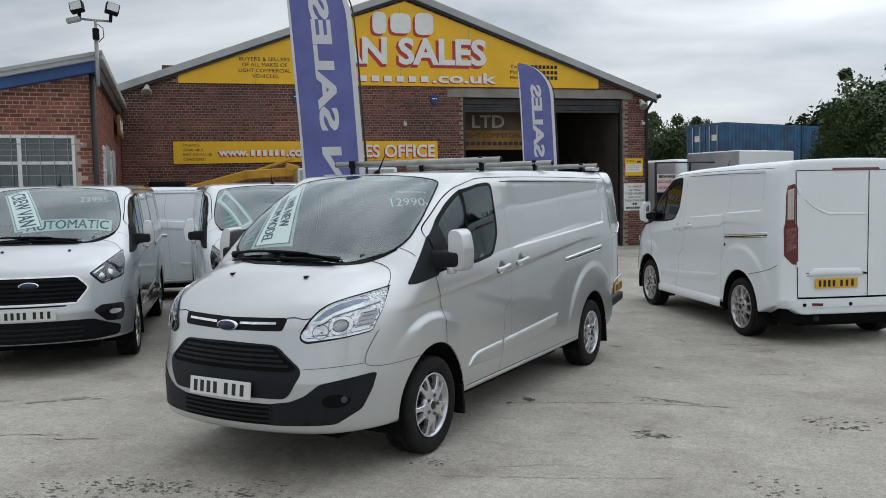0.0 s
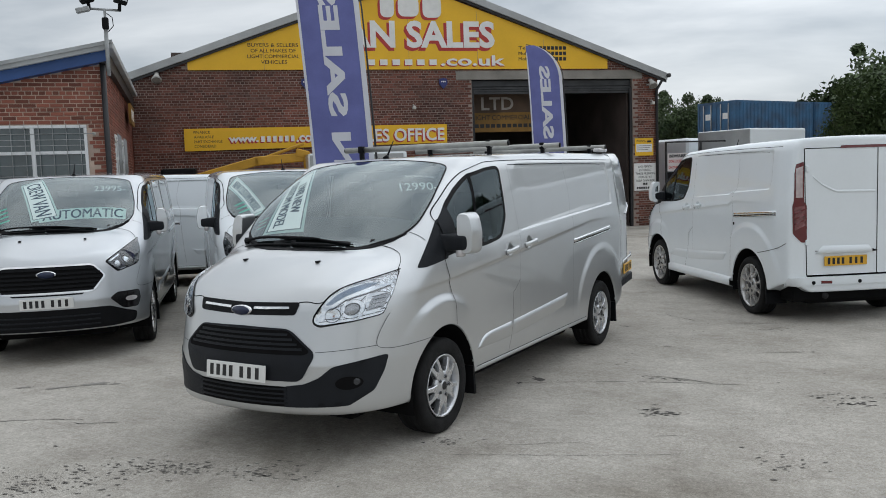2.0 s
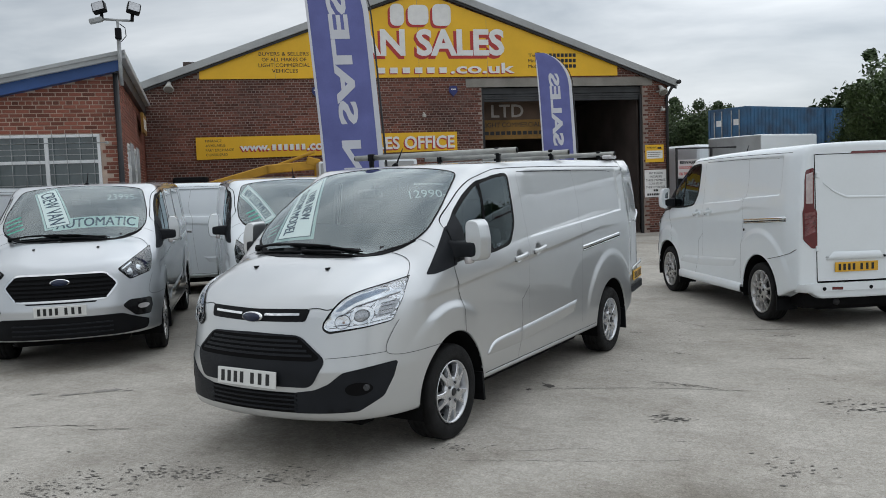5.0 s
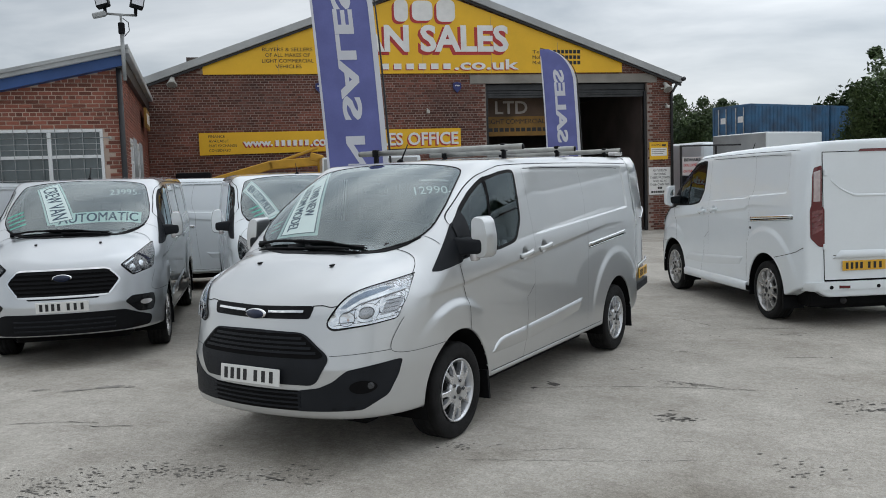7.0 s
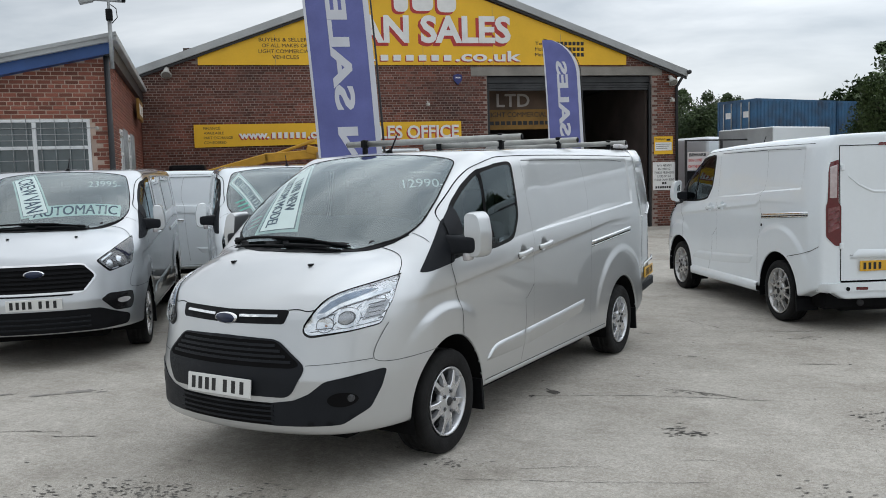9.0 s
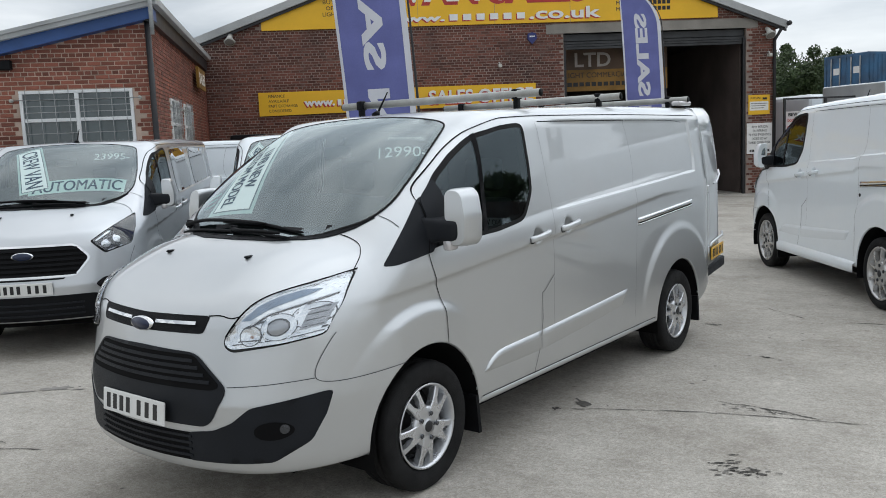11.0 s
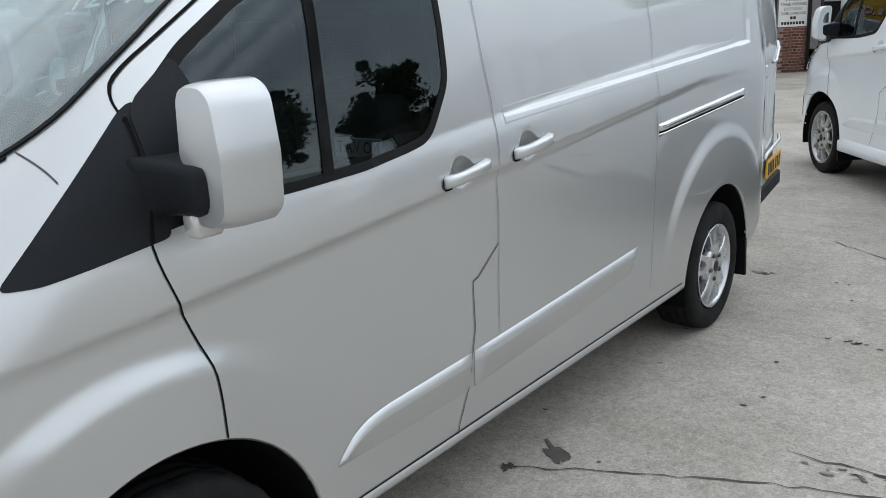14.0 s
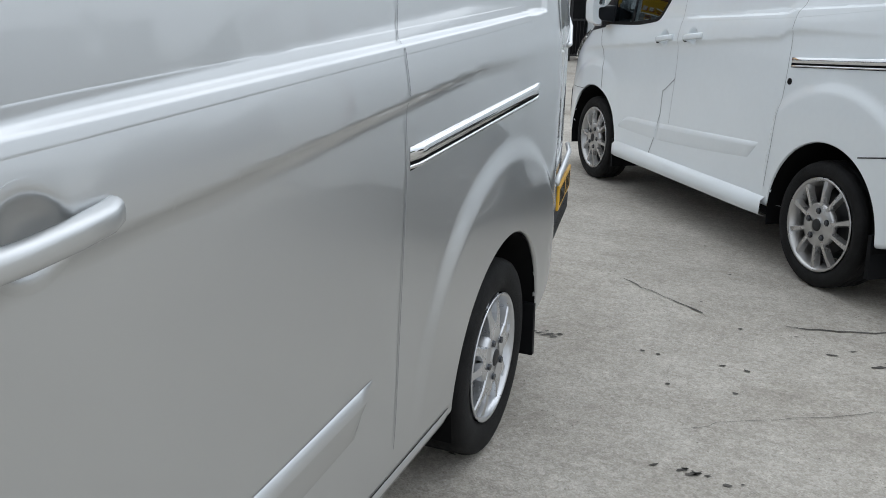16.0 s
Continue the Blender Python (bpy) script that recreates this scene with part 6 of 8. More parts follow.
# crumbled patches made of many small flakes
for cx, cy, sx, sy, s, m in ((2.15, 1.10, 0.18, 0.035, 11, 20), (2.10, 1.20, 0.03, 0.10, 17, 7), (3.30, 2.10, 0.26, 0.16, 12, 26), (3.40, 1.90, 0.14, 0.05, 18, 20), (1.60, 3.42, 0.13, 0.03, 15, 12), (0.85, 4.38, 0.08, 0.02, 16, 12), (2.35, 4.75, 0.35, 0.16, 19, 18), (2.1, 2.12, 0.22, 0.02, 20, 12)):
    for k in range(m):
        rnd = random.Random(s * 31 + k)
        blot(cx + rnd.gauss(0, sx * 0.6), cy + rnd.gauss(0, sy * 0.6), rnd.choice((0.004, 0.006, 0.008, 0.012)), s * 50 + k, 9, rnd.uniform(1.4, 4), rnd.uniform(0.1, 0.8))

# the long crumbled strip before the van, and smaller ones beside it
for cx, cy, sx, sy, turn, m, s in ((-0.35, -1.42, 0.50, 0.16, 0.35, 190, 41), (-0.85, -1.95, 0.40, 0.22, 0.4, 130, 42), (0.35, -1.20, 0.30, 0.14, 0.4, 70, 43), (1.05, -0.16, 0.20, 0.10, 0.5, 34, 44), (3.30, 1.90, 0.26, 0.22, 0.5, 26, 45), (3.15, 0.30, 0.22, 0.2, 0.6, 36, 46), (2.21, 1.05, 0.14, 0.05, 0.5, 40, 47), (2.0, 2.10, 0.22, 0.03, 0.05, 26, 48)):
    rnd = random.Random(s)
    for k in range(m):
        u, w = rnd.gauss(0, sx * 0.55), rnd.gauss(0, sy * 0.55)
        blot(cx + u * math.cos(turn) - w * math.sin(turn), cy + u * math.sin(turn) + w * math.cos(turn), rnd.choice((0.003, 0.004, 0.006, 0.008, 0.010)), s * 400 + k, 8, rnd.uniform(1.2, 3.2), turn + rnd.uniform(-0.4, 0.4), M_PIT)
M_DAMP = material("damp_stain", (0.28, 0.262, 0.24), 0.8, 0, 0.2, 5, 60)
for x, y, r, stretch in ((-2.80, -0.10, 0.065, 2.6), (-3.02, -0.36, 0.035, 3.4), (-2.93, -0.27, 0.02, 3.0), (-3.34, -0.48, 0.03, 3.2), (-2.62, -0.02, 0.02, 3.5)):
    blot(x, y, r, int(900 - 100 * x), 20, stretch, 0.75, M_DAMP)
crack([(-2.50, -1.27), (-2.25, -1.10), (-2.05, -1.0), (-1.85, -0.92)], 0.006, seed=21)
crack([(-1.85, -1.02), (-1.7, -0.96), (-1.52, -0.86)], 0.006, seed=22)
crack([(2.30, 0.50), (2.42, 0.58), (2.56, 0.62)], 0.004, seed=23)
crack([(1.45, -0.08), (1.7, 0.08), (1.95, 0.20)], 0.002, seed=24)

# ---- brick buildings ----
M_MORTAR_D = material("sooty_mortar", (0.37, 0.30, 0.26), 0.95, 0, 0.25, 1.2, 90, bump=0.3)
M_MORTAR = material("mortar", (0.56, 0.43, 0.35), 0.95, 0, 0.2, 3, 90, bump=0.3)
M_BRICK = material("brown_brick", (0.185, 0.066, 0.045), 0.88, 0, 0.24, 0.45, 60, bump=0.4, bump_scale=120, tint=(0.055, 0.030, 0.026), piece=0.42)
M_BRICK_R = material("red_brick", (0.255, 0.085, 0.054), 0.88, 0, 0.18, 1.0, 60, bump=0.4, bump_scale=120, tint=(0.14, 0.055, 0.040), piece=0.42)


def whiten(m, colour, scale, lo, hi, strength):
    """Pale salt bloom in patches over a wall."""
    n, l = m.node_tree.nodes, m.node_tree.links
    b = n["Principled BSDF"]
    base = b.inputs["Base Color"].links[0].from_socket
    tc, t, r, mix = n.new("ShaderNodeTexCoord"), n.new("ShaderNodeTexNoise"), n.new("ShaderNodeMapRange"), n.new("ShaderNodeMixRGB")
    t.inputs["Scale"].default_value, t.inputs["Detail"].default_value, t.inputs["Roughness"].default_value = scale, 9, 0.72
    r.inputs[1].default_value, r.inputs[2].default_value, r.inputs[4].default_value = lo, hi, strength
    l.new(tc.outputs["Object"], t.inputs["Vector"])
    l.new(t.outputs["Fac"], r.inputs[0])
    l.new(r.outputs[0], mix.inputs[0])
    l.new(base, mix.inputs[1])
    mix.inputs[2].default_value = (*colour, 1)
    l.new(mix.outputs[0], b.inputs["Base Color"])


whiten(M_BRICK, (0.36, 0.29, 0.26), 0.6, 0.58, 0.72, 0.40)
whiten(M_BRICK_R, (0.36, 0.28, 0.25), 1.3, 0.60, 0.74, 0.28)
M_LINTEL = material("concrete_lintel", (0.30, 0.28, 0.25), 0.9, 0, 0.2, 1.2, 50, bump=0.3)
M_SHEET = material("grey_roof_sheet", (0.42, 0.43, 0.43), 0.6, 0.2, 0.12, 1.2, 30)
M_YELLOW = material("yellow_board", (0.84, 0.48, 0.012), 0.45, 0, 0.05, 1.2, 20)
M_RED_T = material("red_lettering", (0.45, 0.035, 0.03), 0.5, 0, 0.06)
M_WHITE_T = material("white_lettering", (0.80, 0.79, 0.77), 0.5, 0, 0.05)
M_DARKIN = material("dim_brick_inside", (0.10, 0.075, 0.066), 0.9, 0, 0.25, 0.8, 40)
M_STEEL = material("galvanised_steel", (0.38, 0.39, 0.39), 0.5, 0.6, 0.15, 6, 60)
M_UPVC = material("white_window_frame", (0.74, 0.75, 0.75), 0.4, 0, 0.03, 4)
M_BLIND = material("window_glazing", (0.075, 0.10, 0.105), 0.06, 0, 0.2, 2.5, 30, coat=0.8)
M_BLUEF = material("blue_fascia", (0.022, 0.075, 0.24), 0.45, 0, 0.12, 1.5, 30)
M_SHUT = material("dull_shutter_steel", (0.055, 0.057, 0.06), 0.55, 0.4, 0.2, 3, 40)
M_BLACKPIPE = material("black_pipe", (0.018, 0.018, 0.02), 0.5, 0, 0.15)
BW, BH, PW, PH = 0.209, 0.061, 0.2245, 0.0750


def one_brick(x, z, w, dep=0.010, jx=0.0):
    """A brick's face and four edges, proud of the joint."""
    y = -dep + jx
    c = 0.004
    vs = [(x, 0, z), (x + w, 0, z), (x + w, 0, z + BH), (x, 0, z + BH), (x + c, y, z + c), (x + w - c, y, z + c), (x + w - c, y, z + BH - c), (x + c, y, z + BH - c)]
    return vs, [(4, 5, 6, 7), (0, 1, 5, 4), (1, 2, 6, 5), (2, 3, 7, 6), (3, 0, 4, 7)]


def brick_courses(x0, x1, z0, z1, keep, seed, near=None):
    """Lays stretcher courses with every fourth one of headers; near bricks come back singly."""
    rnd = random.Random(seed)
    vs, fs, single = [], [], []
    row = 0
    z = z0
    while z < z1:
        header = row % 4 == 3
        pitch = PW / 2 if header else PW
        x = x0 - (pitch / 2 if row % 2 else 0)
        while x < x1:
            a, b = max(x, x0), min(x + pitch - (PW - BW), x1)
            if b - a > 0.03 and keep((a + b) / 2, z + BH / 2, a, b):
                j = rnd.uniform(-0.002, 0.003)
                if near and near((a + b) / 2, z) and len(single) < 300:
                    single.append((a, z, b - a, j))
                else:
                    o = len(vs)
                    v, f = one_brick(a, z, b - a, 0.010, j)
                    vs += v
                    fs += [tuple(i + o for i in q) for q in f]
            x += pitch
        z += PH
        row += 1
    return vs, fs, single


WH = Matrix.Translation((-14.6, 12.2, 0)) @ Matrix.Rotation(radians(43.1), 4, "Z")
OF = Matrix.Translation((-9.20, 5.13, 0)) @ Matrix.Rotation(radians(48), 4, "Z")
UL, UR, UA, ZE, ZA = -1.62, 14.80, 6.68, 5.0, 8.0
DL, DR, DZ = 8.48, 13.91, 4.83


def gable(x):
    return ZE + (ZA - ZE) * (1 - abs(x - UA) / (UA - UL if x < UA else UR - UA))


wh = new("warehouse")
wh.matrix_world = WH
tagged(wh, "brown brick warehouse with a shallow gable and an open loading door", "building", kind="structure")


def slab(name, outline, y0, y1, mat, parent, label="", holes=None):
    """A flat board: an outline in (x, z), from depth y0 to y1."""
    n = len(outline)
    vs = [(x, y0, z) for x, z in outline] + [(x, y1, z) for x, z in outline]
    fs = [tuple(range(n)), tuple(range(2 * n - 1, n - 1, -1))] + [((i + 1) % n, i, n + i, n + (i + 1) % n) for i in range(n)]
    return under(name, mesh_ob(name, vs, fs, mat), parent, label)


wall_l = slab("wall", [(UL, 0), (DL, 0), (DL, DZ), (DL, gable(DL)), (UA, ZA), (UL, ZE)], 0.0, 0.3, M_MORTAR_D, wh, "brown brick front wall")
wall_r = slab("wall", [(DR, 0), (UR, 0), (UR, ZE), (DR, gable(DR))], 0.0, 0.3, M_MORTAR_D, wh, "brown brick pier")
slab("wall", [(DL, DZ), (DR, DZ), (DR, gable(DR)), (DL, gable(DL))], 0.0, 0.3, M_MORTAR_D, wh)


def facade_keep(x, z, a, b):
    if z > gable(x) - 0.06:
        return False
    if DL - 0.02 < b and a < DR + 0.02 and z < DZ + 0.25 and not (b <= DL + 0.005 or a >= DR - 0.005):
        return False
    if -0.1 < x < 12.9 and 5.2 < z < min(gable(x) - 0.3, 7.7):
        return False
    if -0.15 < x < 7.55 and 2.95 < z < 3.42:
        return False
    return True


v, f, near_w = brick_courses(UL, UR, 0.02, ZA, facade_keep, 5, near=lambda x, z: x > DR)
tagged(under("bricks", mesh_ob("bricks", v, f, M_BRICK), wh, "weathered brown bricks with pale joints"), kind="stuff")
# returns of the building
slab("side_wall", [(0, 0), (0.3, 0), (0.3, ZE), (0, ZE)], 0.3, 22, M_BRICK, wh).location = (UR - 0.3, 0, 0)
slab("side_wall", [(0, 0), (0.3, 0), (0.3, ZE), (0, ZE)], 0.3, 22, M_BRICK, wh).location = (UL, 0, 0)
slab("back_wall", [(UL, 0), (UR, 0), (UR, ZE), (UA, ZA), (UL, ZE)], 22, 22.3, M_BRICK, wh)
for s, xe in ((-1, UL - 0.25), (1, UR + 0.25)):
    ze = ZE - 0.09
    slab("roof_slope", [(xe, ze - 0.02), (UA, ZA - 0.02), (UA, ZA + 0.045), (xe, ze + 0.065)], -0.15, 22.4, M_SHEET, wh, "grey sheet roof")
    slab("verge_trim", [(xe, ze - 0.14), (UA, ZA - 0.16), (UA, ZA + 0.05), (xe, ze + 0.07)], -0.22, -0.15, M_SHEET, wh, "grey folded verge trim")
    slab("verge_board", [(xe, ze - 0.22), (UA, ZA - 0.24), (UA, ZA - 0.165), (xe, ze - 0.145)], -0.16, -0.10, M_BLACKPIPE, wh)
slab("lintel", [(7.98, DZ), (UR - 0.55, DZ), (UR - 0.55, 5.09), (7.98, 5.09)], -0.03, 0.25, M_LINTEL, wh, "stained concrete lintel")
box_part("shutter_box", (DL, DR, 0.12, 0.5, DZ - 0.22, DZ - 0.002), M_SHUT, wh, "grey roller shutter box", 0.02)
for k in range(3):
    box_part("shutter_slat", (DL, DR, 0.10, 0.13, DZ - 0.22 - 0.075 * (k + 1), DZ - 0.225 - 0.075 * k), M_SHUT, wh, "", 0.008)
for x in (DL, DR - 0.08):
    box_part("shutter_guide", (x, x + 0.08, 0.04, 0.14, 0, DZ - 0.28), M_BLACKPIPE, wh, "", 0.005)
slab("link_wall", [(UL - 1.6, 0), (UL, 0), (UL, 4.5), (UL - 1.6, 4.5)], 0.05, 0.35, M_BRICK, wh)
# inside: walls and ceiling coloured dark, so the doorway's shade is partly painted
box_part("inner_floor", (UL + 0.3, UR - 0.3, 0.3, 21.9, 0.0, 0.02), M_LINTEL, wh, "", 0)
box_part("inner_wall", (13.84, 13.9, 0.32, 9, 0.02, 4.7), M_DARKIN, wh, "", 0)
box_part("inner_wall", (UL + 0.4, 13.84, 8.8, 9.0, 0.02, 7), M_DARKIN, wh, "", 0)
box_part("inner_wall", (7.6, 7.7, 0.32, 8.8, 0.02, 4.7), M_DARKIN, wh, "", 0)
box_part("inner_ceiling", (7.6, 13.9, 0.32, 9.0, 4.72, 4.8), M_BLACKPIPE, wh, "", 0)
# drainpipe and gutter
bm = bmesh.new()
tube(bm, [(UR - 0.06, -0.07, 0.05), (UR - 0.06, -0.07, 4.45), (UR + 0.10, -0.14, 4.75), (UR + 0.30, -0.10, 4.9)], 0.045, 10)
part("drainpipe", bm, M_BLACKPIPE, wh, "black drainpipe", True)
bm = bmesh.new()
tube(bm, [(UR + 0.28, -0.3, 4.90), (UR + 0.28, 21, 4.90)], 0.07, 8)
part("gutter", bm, M_BLACKPIPE, wh, "black gutter", True)


# ---- lettering ----
def fit_text(name, body, x0, x1, z, cap, mat, parent, y, depth=0.004, bold=0.0):
    """Upright letters on a board between x0 and x1, their capitals cap high, centred at height z."""
    me = text_mesh(name, body, cap / 0.69, mat, depth, bold=bold)
    co = np.zeros(len(me.vertices) * 3)
    me.vertices.foreach_get("co", co)
    co = co.reshape(-1, 3)
    w = co[:, 0].max() - co[:, 0].min()
    cz = (co[:, 1].max() + co[:, 1].min()) / 2
    out = np.stack([x0 + (co[:, 0] - co[:, 0].min()) * (x1 - x0) / w, y - co[:, 2], z + co[:, 1] - cz], 1)
    me.vertices.foreach_set("co", out.ravel())
    me.update()
    return under(name, me, parent) if cap < 0.095 else letters(name, me, parent)


def letters(name, me, parent):
    """Splits a line of lettering into one part a character."""
    bm = bmesh.new()
    bm.from_mesh(me)
    bm.verts.index_update()
    left = set(bm.verts)
    groups = []
    while left:
        stack, seen = [left.pop()], []
        while stack:
            v = stack.pop()
            seen.append(v)
            for e in v.link_edges:
                o = e.other_vert(v)
                if o in left:
                    left.discard(o)
                    stack.append(o)
        groups.append(seen)
    first = None
    groups.sort(key=lambda g: min(v.co.x for v in g))
    for g in groups:
        gi = {v: i for i, v in enumerate(g)}
        fs = {f for v in g for f in v.link_faces}
        m2 = mesh_ob(name, [tuple(v.co) for v in g], [tuple(gi[v] for v in f.verts) for f in fs], me.materials[0])
        first = under("letter", m2, parent)
    bm.free()
    return first


def bars(name, spans, z, h, mat, parent, y, depth=0.004):
    for a, b in spans:
        box_part(name, (a, b, y - depth, y, z - h / 2, z + h / 2), mat, parent, "", 0)


def mark(name, x0, x1, z, h, n, mat, parent, y, gap=0.25, depth=0.004):
    """A run of n plain bars where characters stand."""
    p = (x1 - x0) / n
    return bars(name, [(x0 + i * p + p * gap / 2, x0 + (i + 1) * p - p * gap / 2) for i in range(n)], z, h, mat, parent, y, depth)


board = slab("gable_sign", [(0.0, 5.15), (13.02, 5.15), (13.02, 5.46), (UA, 7.70), (0.0, 5.46)], -0.07, -0.012, M_YELLOW, None)
board.matrix_world = WH
tagged(board, "large yellow gable sign with white and red lettering", "sign")
for x in (2.17, 4.34, 6.51, 8.68, 10.85):
    bars("board_joint", [(x - 0.004, x + 0.004)], (5.15 + min(7.7, gable(x) - 0.36)) / 2, min(7.7, gable(x) - 0.36) - 5.15, M_LINTEL, board, -0.070, 0.002)
for dx, dz, mat, y, bold in ((-0.07, -0.075, M_RED_T, -0.074, 0.055), (0, 0, M_WHITE_T, -0.082, 0.036)):
    fit_text("big_lettering", "VAN SALES", 3.86 + dx, 9.25 + dx, 6.20 + dz, 0.74, mat, board, y, 0.003, bold)
    # the trading mark above, as plain shapes
    o = [(5.67, 6.10), (6.22, 6.86), (6.98, 7.56)]
    for i, (a, b) in enumerate(o):
        h = 0.33 if i != 1 else 0.30
        slab("trading_mark", smooth_poly([(a + dx, 7.03 + dz - h), (b + dx, 7.03 + dz - h), (b + dx, 7.03 + dz + h), (a + dx, 7.03 + dz + h)], 0.20, 5), y - 0.008, y - 0.002, mat, board)
    fit_text("web_lettering", "www.", 3.42 + dx * 0.4, 5.10 + dx * 0.4, 5.33 + dz * 0.4, 0.17, mat, board, y - 0.001, 0.003, 0.01)
    mark("web_mark", 5.15 + dx * 0.4, 7.45 + dx * 0.4, 5.36 + dz * 0.4, 0.17, 6, mat, board, y - 0.001, 0.4)
    fit_text("web_lettering", ".co.uk", 7.50 + dx * 0.4, 9.57 + dx * 0.4, 5.41 + dz * 0.4, 0.30, mat, board, y - 0.001, 0.003, 0.01)
for i, (t, a, b) in enumerate((("BUYERS & SELLERS", 1.72, 3.18), ("OF ALL MAKES OF", 1.80, 3.10), ("LIGHT COMMERCIAL", 1.70, 3.20), ("VEHICLES", 2.08, 2.84))):
    fit_text("small_lettering", t, a, b, 5.87 - 0.165 * i, 0.105, M_INK, board, -0.074, 0.002)
for i, t in enumerate(("Tel:", "Mob:", "Mob:")):
    fit_text("small_lettering", t, 10.02, 10.34, 5.80 - 0.17 * i, 0.10, M_INK, board, -0.074, 0.002)
    mark("number_mark", 10.42, 11.62, 5.80 - 0.17 * i, 0.11, 9, M_INK, board, -0.072)
low = slab("office_sign", [(-0.21, 2.82), (7.63, 2.90), (7.63, 3.47), (-0.21, 3.47)], -0.06, -0.012, M_YELLOW, None)
low.matrix_world = WH
tagged(low, "long yellow wall sign with white and black lettering", "sign")
for i, (t, b) in enumerate((("FINANCE", 0.52), ("AVAILABLE", 0.62), ("PART EXCHANGE", 0.86), ("CONSIDERED", 0.68))):
    fit_text("small_lettering", t, 0.06, b, 3.36 - 0.135 * i, 0.075, M_INK, low, -0.063, 0.001)
for dx, dz, mat, y, bold in ((-0.03, -0.03, M_RED_T, -0.064, 0.020), (0, 0, M_WHITE_T, -0.070, 0.012)):
    fit_text("web_lettering", "www.", 1.04 + dx, 1.90 + dx, 3.12 + dz, 0.19, mat, low, y, 0.002, bold)
    mark("web_mark", 1.94 + dx, 2.98 + dx, 3.13 + dz, 0.17, 6, mat, low, y, 0.4)
    fit_text("web_lettering", ".co.uk", 3.0 + dx, 3.98 + dx, 3.16 + dz, 0.26, mat, low, y, 0.002, bold)
    fit_text("office_lettering", "SALES OFFICE", 4.55 + dx, 7.55 + dx, 3.17 + dz, 0.36, mat, low, y, 0.002, bold)

# yellow and white darkened in colour to carry the shade inside the door
M_DARKBOARD = material("darkened_yellow_board", (0.30, 0.155, 0.02), 0.6, 0, 0.25, 1.5, 30)
M_DULLWHITE = material("darkened_white_lettering", (0.42, 0.38, 0.34), 0.6, 0, 0.15, 2, 30)
inner = slab("hanging_sign", [(8.2, 3.25), (11.9, 3.25), (11.9, 4.48), (8.2, 4.48)], 1.0, 1.05, M_DARKBOARD, None)
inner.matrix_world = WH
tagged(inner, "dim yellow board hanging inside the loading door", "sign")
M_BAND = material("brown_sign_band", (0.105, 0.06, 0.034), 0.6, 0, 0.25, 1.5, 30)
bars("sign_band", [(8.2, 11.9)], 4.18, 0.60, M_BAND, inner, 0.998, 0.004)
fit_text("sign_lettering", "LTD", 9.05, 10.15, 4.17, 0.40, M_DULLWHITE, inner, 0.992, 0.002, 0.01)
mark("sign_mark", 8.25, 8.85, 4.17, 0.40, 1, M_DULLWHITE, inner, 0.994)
fit_text("sign_lettering", "LIGHT COMMERCIAL VEHICLES", 8.75, 11.7, 3.72, 0.15, M_INK, inner, 0.996, 0.002)
mark("number_mark", 8.6, 11.2, 3.45, 0.12, 14, M_INK, inner, 0.998)

warn = slab("camera_sign", [(13.97, 2.32), (14.62, 2.32), (14.62, 2.89), (13.97, 2.89)], -0.03, -0.012, M_YELLOW, None)
warn.matrix_world = WH
tagged(warn, "yellow surveillance notice with a white panel", "sign")
bars("notice_panel", [(14.01, 14.58)], 2.57, 0.26, M_WHITE_T, warn, -0.030, 0.002)
for k in range(3):
    bars("notice_line", [(14.04, 14.54 - 0.05 * k)], 2.64 - 0.065 * k, 0.02, M_LINTEL, warn, -0.033, 0.002)
fit_text("notice_lettering", "WARNING", 14.02, 14.36, 2.80, 0.06, M_INK, warn, -0.032, 0.001)
bars("notice_camera", [(14.40, 14.54)], 2.78, 0.06, M_INK, warn, -0.031, 0.002)
risk = slab("risk_sign", [(13.93, 1.17), (14.70, 1.17), (14.70, 2.07), (13.93, 2.07)], -0.03, -0.012, M_WHITE_T, None)
risk.matrix_world = WH
tagged(risk, "white notice board with dark lettering", "sign")
for i, (t, a, b) in enumerate((("ANY PERSON", 14.07, 14.57), ("ENTERING", 14.11, 14.53), ("THESE PREMISES", 13.97, 14.66), ("DOES SO AT", 14.08, 14.56), ("THEIR OWN RISK", 13.97, 14.66))):
    fit_text("notice_lettering", t, a, b, 1.96 - 0.115 * i, 0.07, M_INK, risk, -0.031, 0.002)
mark("notice_mark", 14.23, 14.40, 1.39, 0.07, 2, M_INK, risk, -0.030)
mark("notice_mark", 14.0, 14.63, 1.26, 0.07, 8, M_INK, risk, -0.030)


# ---- fittings on the walls ----
M_CREAM = material("cream_plastic", (0.55, 0.54, 0.50), 0.5, 0, 0.1, 10)
M_ALARM = material("blue_alarm_box", (0.02, 0.03, 0.16), 0.35, 0, 0.1)


def horn(u, z, m, scale=1.0):
    h = new("horn_loudspeaker")
    h.matrix_world = m @ Matrix.Translation((u, -0.02, z))
    tagged(h, "cream horn loudspeaker bracketed to the wall", "loudspeaker", "horn loudspeakers")
    bm = bmesh.new()
    tube(bm, [(0, -0.02, 0.16), (0, -0.10, 0.14), (0, -0.20, 0.06), (0, -0.30, -0.06)], [0.055, 0.06, 0.075, 0.15], 16)
    part("horn_bell", bm, M_CREAM, h, "", True)
    bm = bmesh.new()
    tube(bm, [(0, -0.305, -0.066), (0, -0.31, -0.072)], [0.12, 0.05], 16)
    part("horn_mouth", bm, M_LINTEL, h)
    bm = bmesh.new()
    box(bm, -0.12, 0.12, -0.22, 0.0, -0.02, 0.01, 0.006)
    part("bracket", bm, M_CREAM, h)


